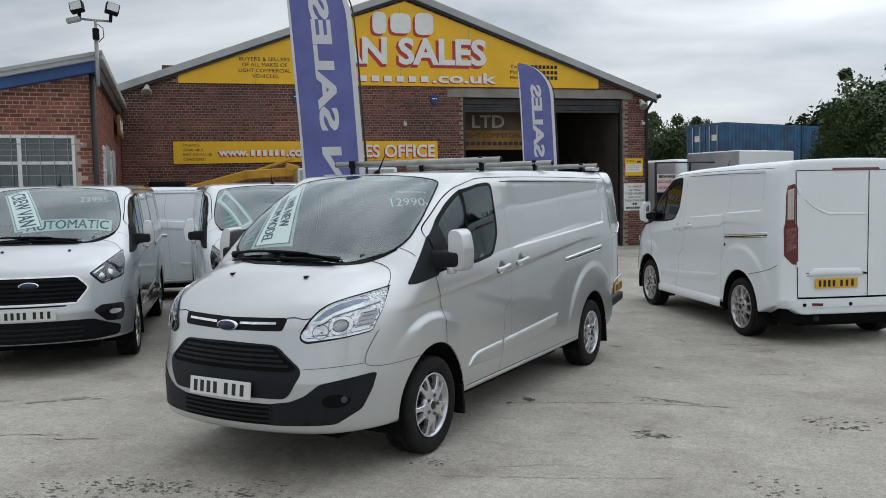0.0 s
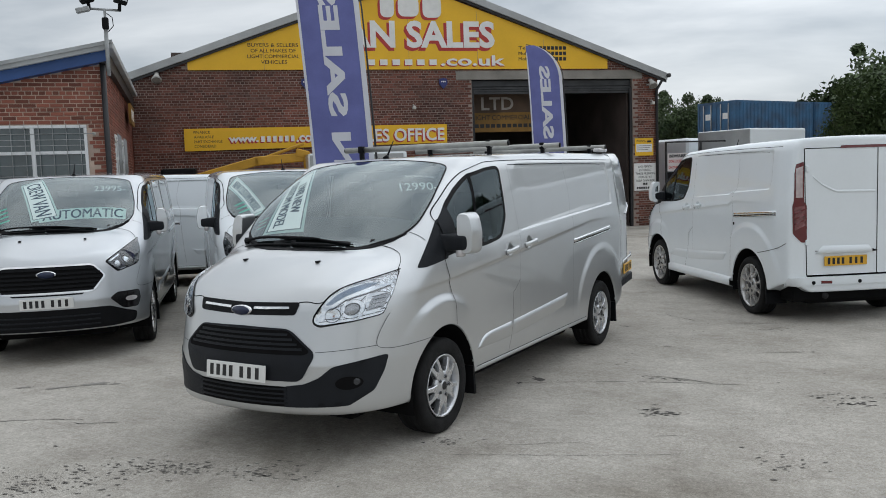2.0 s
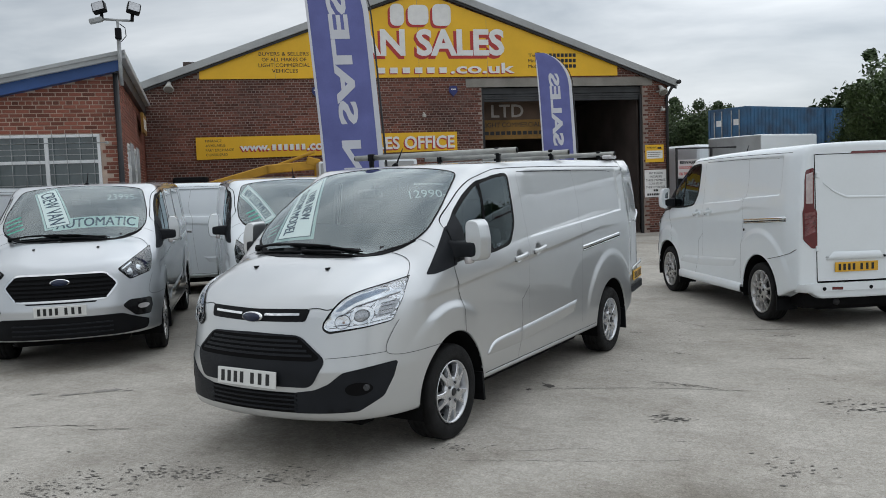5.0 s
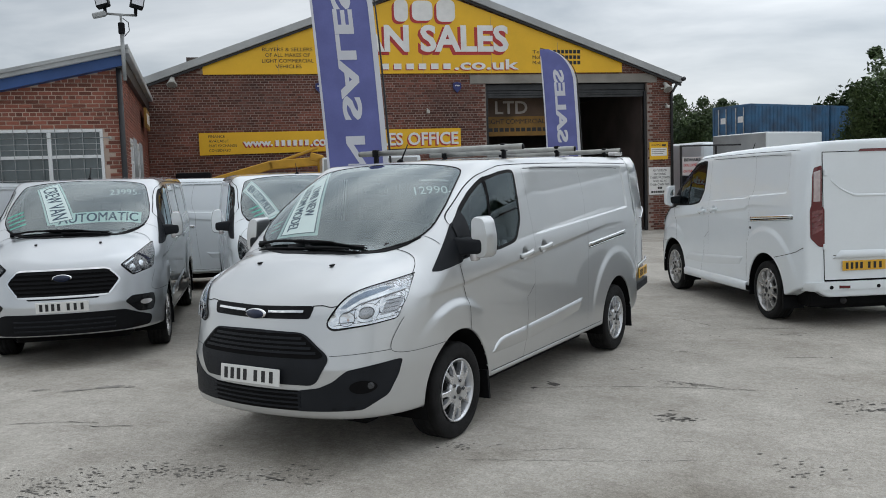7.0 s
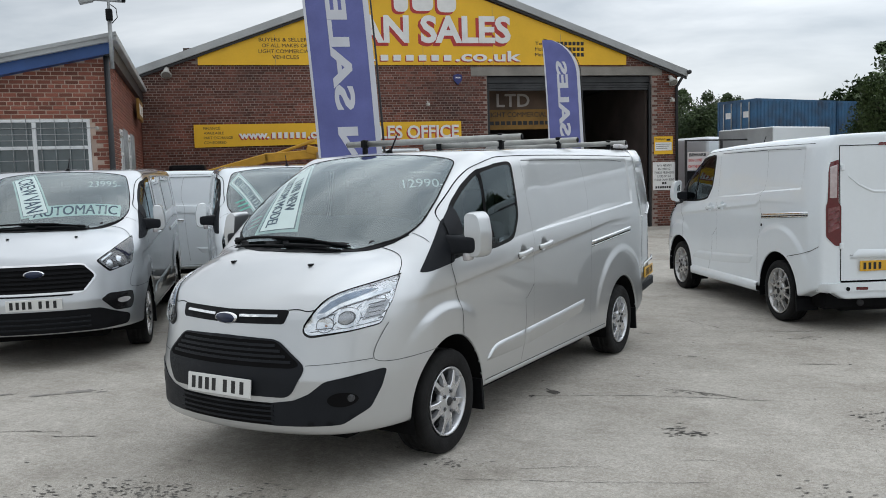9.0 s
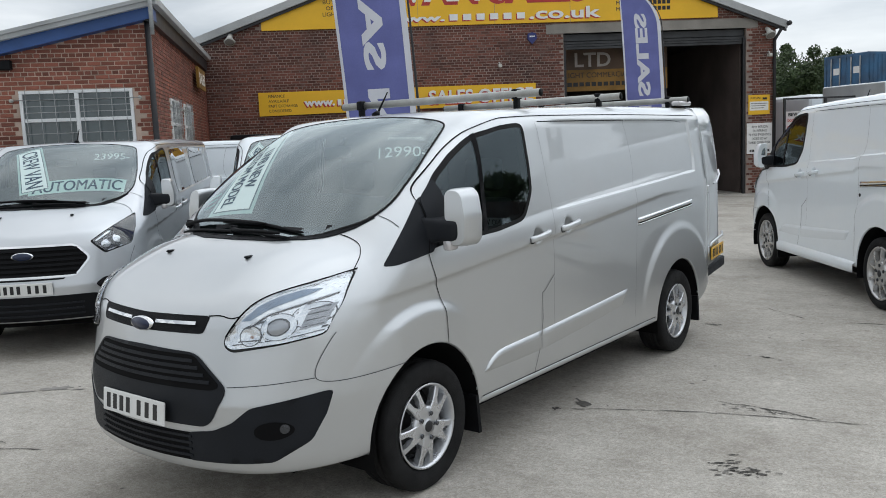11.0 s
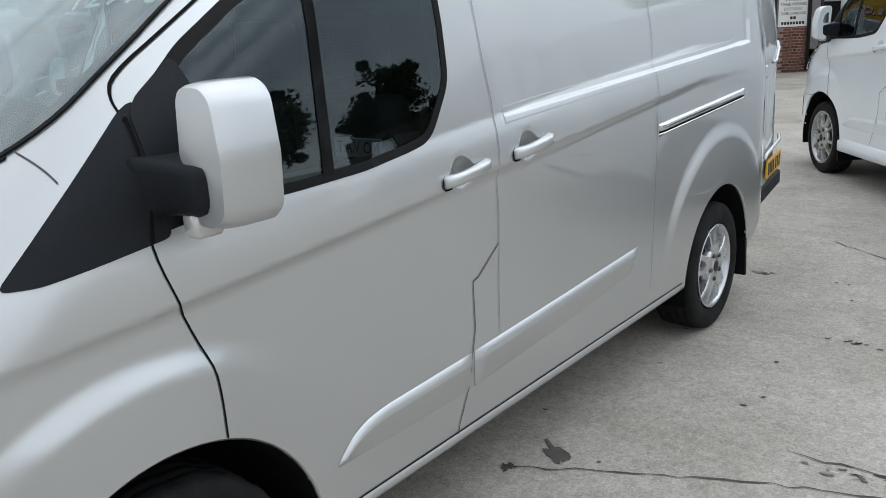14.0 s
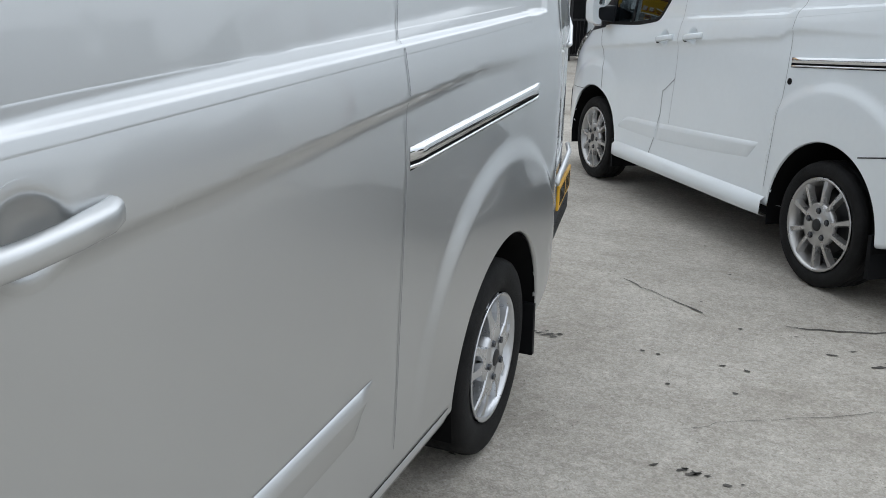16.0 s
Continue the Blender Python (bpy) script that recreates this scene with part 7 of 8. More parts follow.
horn(-0.85, 4.90, WH)
horn(14.50, 4.62, WH)
for u, z in ((3.35, 4.74), (7.56, 4.72)):
    a = slab("alarm_box", [(u - 0.12, z + 0.13), (u - 0.13, z - 0.02), (u, z - 0.17), (u + 0.13, z - 0.02), (u + 0.12, z + 0.13), (u, z + 0.16)], -0.09, -0.012, M_ALARM, None)
    a.matrix_world = WH
    tagged(a, "dark blue shield-shaped alarm box", "alarm", "alarm boxes")
    mark("alarm_mark", u - 0.08, u + 0.08, z + 0.05, 0.04, 3, M_WHITE_T, a, -0.09)
for u, z in ((6.6, 4.0), (14.55, 4.05)):
    c = new("small_camera")
    c.matrix_world = WH @ Matrix.Translation((u, -0.02, z))
    tagged(c, "small cream security camera", "camera", "wall cameras")
    bm = bmesh.new()
    tube(bm, [(0, 0, 0.08), (0, -0.10, 0.06), (0, -0.12, 0.0)], 0.02, 8)
    part("bracket", bm, M_CREAM, c, "", True)
    bm = bmesh.new()
    box(bm, -0.05, 0.05, -0.22, -0.05, -0.07, 0.02, 0.015)
    part("camera_body", bm, M_CREAM, c)

# ---- office ----
off = new("office_building")
off.matrix_world = OF
tagged(off, "red brick office with barred white windows and a blue fascia", "building", kind="structure")
OX, OD = -7.2, 8.9
ZR, ZL = 4.11, 2.51


def fascia(x):
    return ZR + (ZL - ZR) * (x / OX)


WINS = [(-2.16, -0.33, 1.65, 3.0), (-5.2, -3.37, 1.65, 2.98)]


def pierced(parent, x0, x1, top, wins, y0, y1, label):
    """A wall built round its window openings, bay by bay."""
    xs = sorted({x0, x1, *[w[0] for w in wins], *[w[1] for w in wins]})
    for a, b in zip(xs, xs[1:]):
        hit = [w for w in wins if w[0] <= (a + b) / 2 <= w[1]]
        if hit:
            slab("wall", [(a, 0), (b, 0), (b, hit[0][2]), (a, hit[0][2])], y0, y1, M_MORTAR, parent, label)
            slab("wall", [(a, hit[0][3]), (b, hit[0][3]), (b, top(b)), (a, top(a))], y0, y1, M_MORTAR, parent, label)
        else:
            slab("wall", [(a, 0), (b, 0), (b, top(b)), (a, top(a))], y0, y1, M_MORTAR, parent, label)


pierced(off, OX, 0, fascia, WINS, 0.012, 0.3, "red brick front wall")


def office_keep(x, z, a, b):
    if z > fascia(x) + 0.02:
        return False
    return not any(b > w[0] and a < w[1] and w[2] - 0.02 < z < w[3] + 0.02 for w in WINS)


ov, of_, near = brick_courses(-7.2, 0, 0.92, ZR, office_keep, 9, near=lambda x, z: x > -2.75 and 1.9 < z)
o = under("bricks", mesh_ob("bricks", ov, of_, M_BRICK_R), off, "red bricks with pale joints")
o.location = (0, 0.012, 0)
tagged(o, kind="stuff")
side = new("side_wall")
side.parent = off
side.matrix_basis = Matrix.Rotation(radians(90), 4, "Z")
SWIN = [(2.0, 3.2, 1.75, 2.95), (3.9, 5.1, 1.75, 2.95)]
pierced(side, 0.3, OD, lambda x: ZR, SWIN, 0.012, 0.3, "red brick side wall")
v, f, _ = brick_courses(0.0, OD, 0.92, ZR, lambda x, z, a, b: not any(b > w[0] and a < w[1] and w[2] < z < w[3] for w in SWIN), 10)
o = under("bricks", mesh_ob("bricks", v, f, M_BRICK_R), side)
tagged(o, kind="stuff")
slab("back_wall", [(OX, 0), (0, 0), (0, ZR), (OX, ZL)], OD - 0.3, OD, M_BRICK_R, off)
slab("roof", [(OX, ZL + 0.27), (0.22, fascia(0.22) + 0.27), (0.22, fascia(0.22) + 0.33), (OX, ZL + 0.33)], -0.35, OD, M_SHEET, off, "grey sheet roof")
slab("fascia_board", [(OX, ZL), (0.12, fascia(0.12)), (0.12, fascia(0.12) + 0.19), (OX, ZL + 0.19)], -0.22, 0.3, M_BLUEF, off, "blue painted fascia")
slab("roof_edge_trim", [(OX, ZL + 0.19), (0.22, fascia(0.22) + 0.19), (0.22, fascia(0.22) + 0.34), (OX, ZL + 0.34)], -0.32, -0.22, M_SHEET, off, "pale roof edge trim")
box_part("eaves_trim", (0.10, 0.22, -0.22, OD - 0.3, ZR + 0.26, ZR + 0.33), M_SHEET, off, "pale eaves trim", 0.01)
box_part("soffit", (0.0, 0.11, -0.2, OD - 0.3, ZR - 0.02, ZR + 0.27), M_BLACKPIPE, off, "", 0)


def office_window(x0, x1, z0, z1, m, name, grille=True):
    w = new(name)
    w.parent = off
    w.matrix_basis = m
    w["label"] = "white framed window behind steel bars"
    bm = bmesh.new()
    t = 0.055
    for d in ((x0, x1, -0.02, 0.06, z1 - t, z1), (x0, x1, -0.02, 0.06, z0, z0 + t), (x0, x0 + t, -0.02, 0.06, z0 + t, z1 - t), (x1 - t, x1, -0.02, 0.06, z0 + t, z1 - t)):
        box(bm, *d, 0.006)
    part("window_frame", bm, M_UPVC, w, "white frame")
    xm = (x0 + x1) / 2
    box_part("mullion", (xm - 0.035, xm + 0.035, -0.018, 0.055, z0 + t, z1 - t), M_UPVC, w, "", 0.006)
    zt = z1 - 0.50
    for a, b in ((x0 + t, xm - 0.035), (xm + 0.035, x1 - t)):
        box_part("transom", (a, b, -0.018, 0.055, zt - 0.03, zt + 0.03), M_UPVC, w, "", 0.006)
        for c, d in ((z0 + t, zt - 0.03), (zt + 0.03, z1 - t)):
            box_part("pane", (a, b, 0.02, 0.03, c, d), M_BLIND, w, "grey reflecting pane", 0)
            for k in range(1, 4):
                zz = c + (d - c) * k / 4
                box_part("blind_slat", (a, b, 0.012, 0.018, zz - 0.006, zz + 0.006), M_STEEL, w, "", 0)
    box_part("window_sill", (x0 - 0.05, x1 + 0.05, -0.07, 0.05, z0 - 0.06, z0), M_UPVC, w, "white sill", 0.008)
    if grille:
        n = 8
        for k in range(n):
            x = x0 + (x1 - x0) * (k + 0.5) / n
            bm = bmesh.new()
            tube(bm, [(x, -0.06, z0 - 0.05), (x, -0.06, z1 + 0.02)], 0.006, 6)
            part("window_bar", bm, M_STEEL, w, "", True)
        for z in (z1 - 0.16, z0 + 0.12):
            bm = bmesh.new()
            tube(bm, [(x0 - 0.12, -0.055, z), (x1 + 0.12, -0.055, z)], 0.007, 6)
            part("window_bar", bm, M_STEEL, w, "", True)
            for x in (x0 - 0.12, x1 + 0.12):
                bm = bmesh.new()
                tube(bm, [(x, 0.0, z), (x, -0.05, z)], 0.032, 10)
                part("bar_fixing", bm, M_CREAM, w, "", True)


for i, w in enumerate(WINS):
    office_window(*w, Matrix.Identity(4), "window_%d" % (i + 1))
for i, w in enumerate(SWIN):
    office_window(*w, Matrix.Rotation(radians(90), 4, "Z"), "window_%d" % (i + 4))
bm = bmesh.new()
tube(bm, [(0.02, -0.10, 0.05), (0.02, -0.10, ZR + 0.05)], 0.05, 10)
part("drainpipe", bm, M_BLACKPIPE, off, "black drainpipe", True)
fl = new("wall_floodlight")
fl.matrix_world = OF @ Matrix.Translation((-2.3, -0.02, 3.42))
tagged(fl, "small black floodlight on the brick wall", "lamp")
bm = bmesh.new()
box(bm, -0.11, 0.11, -0.16, -0.04, -0.08, 0.08, 0.012)
part("lamp_body", bm, M_BLACKP, fl)
bm = bmesh.new()
box(bm, -0.02, 0.02, -0.06, 0.02, -0.03, 0.03)
part("bracket", bm, M_BLACKP, fl)
ss = new("side_sign")
ss.matrix_world = OF @ Matrix.Rotation(radians(90), 4, "Z")
tagged(ss, "orange board sign on the office side wall", "sign")
# same darkened yellow as the hanging board
slab("sign_board", [(5.9, 3.45), (7.4, 3.45), (7.4, 3.95), (5.9, 3.95)], -0.16, -0.10, M_DARKBOARD, ss)
fit_text("sign_lettering", "SALES", 6.05, 7.25, 3.70, 0.26, M_WHITE_T, ss, -0.162, 0.003, 0.01)

# twin floodlights on the corner mast
mast = new("floodlight_mast")
mast.matrix_world = OF @ Matrix.Translation((0.14, -0.40, 3.94))
tagged(mast, "grey mast with two floodlights and a small camera", "lamp")
bm = bmesh.new()
tube(bm, [(0, 0, -0.1), (0, 0, 0.75)], 0.036, 12)
tube(bm, [(0, 0, 0.72), (0, 0, 1.08)], 0.022, 10)
part("pole", bm, M_STEEL, mast, "", True)
bm = bmesh.new()
tube(bm, [(-0.27, -0.03, 1.07), (0.27, 0.03, 1.06)], 0.022, 8)
part("cross_arm", bm, M_STEEL, mast, "", True)
for s in (-1, 1):
    bm = bmesh.new()
    tube(bm, [(s * 0.25, 0, 1.05), (s * 0.26, 0, 1.17)], 0.03, 8)
    part("knuckle", bm, M_BLACKP, mast, "", True)
    h = box_part("lamp_head", (-0.115, 0.115, -0.06, 0.07, -0.095, 0.095), M_BLACKP, mast, "black floodlight head", 0.015)
    h.matrix_basis = pose(s * 0.29, -0.03, 1.27, -18, s * 14, s * 12)
    box_part("lamp_glass", (-0.095, 0.095, -0.066, -0.058, -0.075, 0.075), M_LAMPMID, h, "", 0)
box_part("camera_body", (-0.20, 0.03, -0.16, -0.05, 1.04, 1.13), M_STEEL, mast, "grey camera housing", 0.015, Matrix.Rotation(-0.25, 4, "Y"))
box_part("junction_box", (-0.055, 0.055, -0.06, 0.06, 0.72, 0.92), M_BLACKP, mast, "", 0.015)
bm = bmesh.new()
tube(bm, [(0.03, 0, 1.0), (0.12, 0, 0.93), (0.13, 0, 0.78), (0.04, 0, 0.68)], 0.008, 6)
part("cable", bm, M_BLACKP, mast, "", True)

# ---- feather flags ----
M_FLAG = material("violet_flag_cloth", (0.15, 0.165, 0.42), 0.75, 0, 0.12, 2.5, 60)
M_FLAGW = material("white_flag_cloth", (0.66, 0.67, 0.72), 0.75, 0, 0.05, 3, 60)


def feather_flag(m, name, label, h=5.0, w=0.86, bend=0.16, cap=0.46):
    """A tall cloth on a whippy pole; the cloth hangs to the pole's left as seen, its letters reversed."""
    fl = new(name)
    fl.matrix_world = m
    tagged(fl, label, "flag", "feather flags")

    def pole(z):
        t = z / h
        x = -0.10 * t - bend * t * t
        top = max(0.0, (z - (h - 0.85)) / 0.85)
        return x - w * (1 - math.sqrt(max(0.0, 1 - top * top))) * 0.98

    def cloth(s, z):
        """s from the pole (0) to the free edge (1)."""
        xr = pole(z) - 0.03
        low = -0.10 * z / h - bend * (z / h) ** 2 - w
        low += 0.10 * (1 - z / h) * 0 + 0.22 * max(0, 1 - (z - 0.8) / 1.2) ** 2
        xl = min(low, xr - 0.01)
        x = xr + (xl - xr) * s
        y = 0.03 * math.sin(2.3 * z + 3.0 * s) * s + 0.05 * s * math.sin(0.9 * z)
        return x, y
    bm = bmesh.new()
    zs = [0.02 + (h - 0.02) * i / 40 for i in range(41)]
    tube(bm, [(pole(z), 0, z) for z in zs], [0.022 - 0.014 * i / 40 for i in range(41)], 8)
    part("pole", bm, M_BLACKPIPE, fl, "black tapered pole", True)

    def sheet(s0, s1, z0, z1, off, nz=60, ns=10):
        vs, fs = [], []
        for i in range(nz + 1):
            z = z0 + (z1 - z0) * i / nz
            for j in range(ns + 1):
                x, y = cloth(s0 + (s1 - s0) * j / ns, z)
                vs.append((x, y + off, z))
        for i in range(nz):
            for j in range(ns):
                a = i * (ns + 1) + j
                fs.append((a, a + 1, a + ns + 2, a + ns + 1))
        return vs, fs
    c = under("cloth", mesh_ob("cloth", *sheet(0.0, 1.0, 0.8, h - 0.03, 0.0), M_FLAG, True), fl, "violet cloth")
    under("cloth_border", mesh_ob("cloth_border", *sheet(0.0, 0.085, 0.8, h - 0.05, -0.004, ns=2), M_FLAGW, True), c, "white stitched border")
    under("cloth_border", mesh_ob("cloth_border", *sheet(0.96, 1.0, 0.8, h - 0.2, -0.004, ns=2), M_FLAGW, True), c, "white stitched border")
    me = text_mesh("flag_lettering", "VAN SALES", cap / 0.69, M_FLAGW, 0.0, bold=0.026, align="LEFT")
    co = np.zeros(len(me.vertices) * 3)
    me.vertices.foreach_get("co", co)
    co = co.reshape(-1, 3)
    k = 3.42 / (co[:, 0].max() - co[:, 0].min())
    out = []
    for tx, ty, _ in co:
        z = 1.05 + (tx - co[:, 0].min()) * k
        s = 0.52 - (ty / cap) * 0.5 * (cap / w) * 1.05 + 0.0
        x, y = cloth(min(0.95, max(0.09, s)), z)
        out.append((x, y - 0.006, z))
    me.vertices.foreach_set("co", np.array(out).ravel())
    me.update()
    letters("flag_lettering", me, c)
    bm = bmesh.new()
    box(bm, -0.35, 0.35, -0.03, 0.03, 0.0, 0.03, 0.005)
    box(bm, -0.03, 0.03, -0.35, 0.35, 0.0, 0.03, 0.005)
    part("cross_base", bm, M_STEEL, fl, "steel cross base")


feather_flag(Matrix.Translation((-2.50, 4.32, 0)) @ Matrix.Rotation(radians(35), 4, "Z"), "feather_flag", "tall violet feather flag with white reversed lettering")
feather_flag(Matrix.Translation((-3.70, 14.3, 0)) @ Matrix.Rotation(radians(28), 4, "Z"), "feather_flag", "tall violet feather flag before the loading door", bend=0.10)

# ---- yard edge: excavator, shelf, gate, box van, containers ----
M_DIGGER = material("yellow_machine_paint", (0.62, 0.33, 0.02), 0.5, 0, 0.15, 3, 40)
M_CONT = material("blue_container_paint", (0.05, 0.15, 0.29), 0.6, 0.1, 0.28, 1.4, 20, tint=(0.05, 0.075, 0.12))
dg = new("mini_excavator")
dg.matrix_world = WH @ Matrix.Translation((0.6, -2.4, 0))
tagged(dg, "yellow mini excavator with its arm folded down", "excavator")


def beam(name, pts, w, d, mat, parent, label=""):
    bm = bmesh.new()
    for (x0, z0), (x1, z1) in zip(pts, pts[1:]):
        L = math.hypot(x1 - x0, z1 - z0)
        box(bm, -0.05, L + 0.05, -d / 2, d / 2, -w / 2, w / 2, 0.02, Matrix.Translation((x0, 0, z0)) @ Matrix.Rotation(-math.atan2(z1 - z0, x1 - x0), 4, "Y"))
    return part(name, bm, mat, parent, label)


beam("boom", [(2.6, 1.2), (2.55, 2.55), (2.3, 2.62)], 0.22, 0.18, M_DIGGER, dg, "yellow boom")
beam("dipper_arm", [(2.55, 2.50), (1.2, 2.42), (-0.3, 2.02)], 0.24, 0.16, M_DIGGER, dg, "yellow arm")
beam("ram", [(2.45, 2.85), (1.4, 2.50)], 0.08, 0.08, M_DIGGER, dg)
bm = bmesh.new()
box(bm, -1.25, -0.35, -0.3, 0.3, 1.95, 2.28, 0.08, seg=2)
part("bucket", bm, M_BLACKP, dg, "dark bucket")
box_part("track", (1.6, 3.4, -0.7, -0.35, 0.0, 0.5), M_BLACKP, dg, "", 0.12, seg=2)
box_part("track", (1.6, 3.4, 0.35, 0.7, 0.0, 0.5), M_BLACKP, dg, "", 0.12, seg=2)
box_part("house", (1.7, 3.3, -0.65, 0.65, 0.5, 1.5), M_DIGGER, dg, "", 0.08, seg=2)
lorry = new("flat_roof_van")
lorry.matrix_world = WH @ Matrix.Translation((3.1, -2.6, 0))
tagged(lorry, "grey-white tall vehicle body behind the parked vans", "van")
box_part("load_body", (0, 2.6, -1.0, 1.0, 0.6, 2.55), M_WHITE, lorry, "", 0.06, seg=2)
box_part("wind_deflector", (0.05, 2.5, -1.02, -0.99, 2.2, 2.5), M_SHEET, lorry, "", 0.005)
for x in (0.5, 2.1):
    bm = bmesh.new()
    tube(bm, [(x, -0.95, 0.35), (x, -0.70, 0.35)], 0.35, 20)
    part("wheel", bm, M_RUBBER, lorry, "", True)
box_part("chassis", (0.1, 2.5, -0.7, 0.7, 0.35, 0.6), M_BLACKP, lorry, "", 0.01)

# shelving just inside the loading door
sh = new("shelf_unit")
sh.matrix_world = WH @ Matrix.Translation((12.1, 2.2, 0.02))
tagged(sh, "dark steel shelf unit crowded with workshop goods", "shelf")
for x in (0, 1.0):
    box_part("upright", (x, x + 0.05, 0, 0.5, 0, 2.2), M_STEEL, sh, "", 0.004)
for z in (0.3, 0.9, 1.5, 2.1):
    box_part("shelf", (0, 1.05, 0, 0.5, z, z + 0.03), M_STEEL, sh, "", 0.004)
rnd = random.Random(8)
goods = [material("goods_%d" % i, c, 0.5, 0, 0.1) for i, c in enumerate(((0.05, 0.10, 0.3), (0.5, 0.5, 0.48), (0.3, 0.05, 0.04), (0.06, 0.06, 0.06), (0.35, 0.25, 0.12)))]
for z in (0.33, 0.93, 1.53):
    x = 0.08
    while x < 0.95:
        w = rnd.uniform(0.07, 0.18)
        ob = box_part("workshop_box", (0, w, 0, 0.25, 0, rnd.uniform(0.15, 0.42)), rnd.choice(goods), None, "", 0.01)
        ob.matrix_world = sh.matrix_world @ Matrix.Translation((x, 0.04, z))
        tagged(ob, "workshop carton or can on the steel shelf", "box", "goods on the shelf")
        x += w + 0.02

# gate and notice beside the warehouse corner
M_NOTICE = material("faded_notice", (0.62, 0.57, 0.56), 0.6, 0, 0.1, 3, 30)
gate = new("yard_gate")
gate.matrix_world = WH @ Matrix.Translation((UR + 0.08, -0.35, 0))
tagged(gate, "dark steel mesh gate with a warning notice", "gate")
for d in ((0, 0.06, -0.03, 0.03, 0, 2.75), (1.25, 1.31, -0.03, 0.03, 0, 2.75), (2.25, 2.31, -0.03, 0.03, 0, 2.75)):
    box_part("post", d, M_BLACKPIPE, gate, "", 0.004)
for z in (0.12, 1.0, 2.7):
    box_part("rail", (0.06, 2.25, -0.02, 0.02, z, z + 0.05), M_BLACKPIPE, gate, "", 0.004)
for k in range(21):
    box_part("gate_bar", (0.12 + k * 0.10, 0.13 + k * 0.10, -0.006, 0.006, 0.17, 1.0), M_BLACKPIPE, gate, "", 0)
box_part("gate_sheet", (0.06, 2.25, 0.02, 0.03, 0.17, 1.75), M_BLACKP, gate, "dark lower sheet", 0)
bn = slab("warning_sign", [(0.16, 1.78), (0.92, 1.78), (0.92, 2.36), (0.16, 2.36)], -0.05, -0.03, M_NOTICE, None)
bn.matrix_world = gate.matrix_world @ Matrix.Translation((-0.10, 0, 0))
tagged(bn, "white warning notice with black and red lettering", "sign")
fit_text("notice_lettering", "BEWARE", 0.22, 0.80, 2.27, 0.09, M_INK, bn, -0.051, 0.002, 0.006)
fit_text("notice_lettering", "DOG LOOSE", 0.20, 0.66, 2.10, 0.085, M_RED_T, bn, -0.051, 0.002, 0.004)
fit_text("notice_lettering", "ON THE PREMISES", 0.19, 0.88, 1.90, 0.085, M_RED_T, bn, -0.051, 0.002, 0.004)

# box van and a flatbed behind the white van
bx = new("box_van")
bx.matrix_world = Matrix.Translation((-1.98, 23.67, 0)) @ Matrix.Rotation(radians(-30.2), 4, "Z")
tagged(bx, "white box van with a grey front wall", "van")
box_part("cargo_box", (-1.13, 1.13, 0.0, 2.7, 0.9, 3.08), M_WHITE, bx, "", 0.05, seg=2)
box_part("box_front", (-1.10, 1.10, -0.02, 0.01, 0.95, 3.05), M_SHEET, bx, "", 0.01)
box_part("cab", (-0.95, 0.95, -1.6, -0.03, 0.5, 2.1), M_WHITE, bx, "", 0.15, seg=3)
box_part("chassis", (-0.8, 0.8, -1.3, 4.1, 0.4, 0.9), M_BLACKP, bx, "", 0.02)
for x in (-0.95, 0.75):
    for y in (-0.8, 3.2):
        bm = bmesh.new()
        tube(bm, [(x, y, 0.36), (x + 0.2, y, 0.36)], 0.36, 20)
        part("wheel", bm, M_RUBBER, bx, "", True)
fb = new("cage_truck")
fb.matrix_world = Matrix.Translation((-3.05, 27.76, 0)) @ Matrix.Rotation(radians(-30), 4, "Z")
tagged(fb, "white truck with a dark steel cage body", "truck")
box_part("cab", (-1.0, 1.0, -2.6, -1.0, 0.4, 2.94), M_WHITE, fb, "", 0.18, seg=3)
box_part("bed", (-1.0, 1.0, -0.9, 2.6, 0.8, 1.0), M_BLACKP, fb, "", 0.02)
for x in (-1.0, 0.95):
    for y in (-0.9, 0.2, 1.4, 2.5):
        box_part("cage_post", (x, x + 0.05, y, y + 0.05, 1.0, 2.5), M_BLACKPIPE, fb, "", 0)
    for z in (1.5, 2.0, 2.45):
        box_part("cage_rail", (x, x + 0.05, -0.9, 2.55, z, z + 0.05), M_BLACKPIPE, fb, "", 0)
for x in (-0.95, 0.75):
    for y in (-1.9, 1.6):
        bm = bmesh.new()
        tube(bm, [(x, y, 0.36), (x + 0.2, y, 0.36)], 0.36, 20)
        part("wheel", bm, M_RUBBER, fb, "", True)
box_part("chassis", (-0.5, 0.5, -2.2, 2.5, 0.35, 0.8), M_BLACKP, fb, "", 0.02)


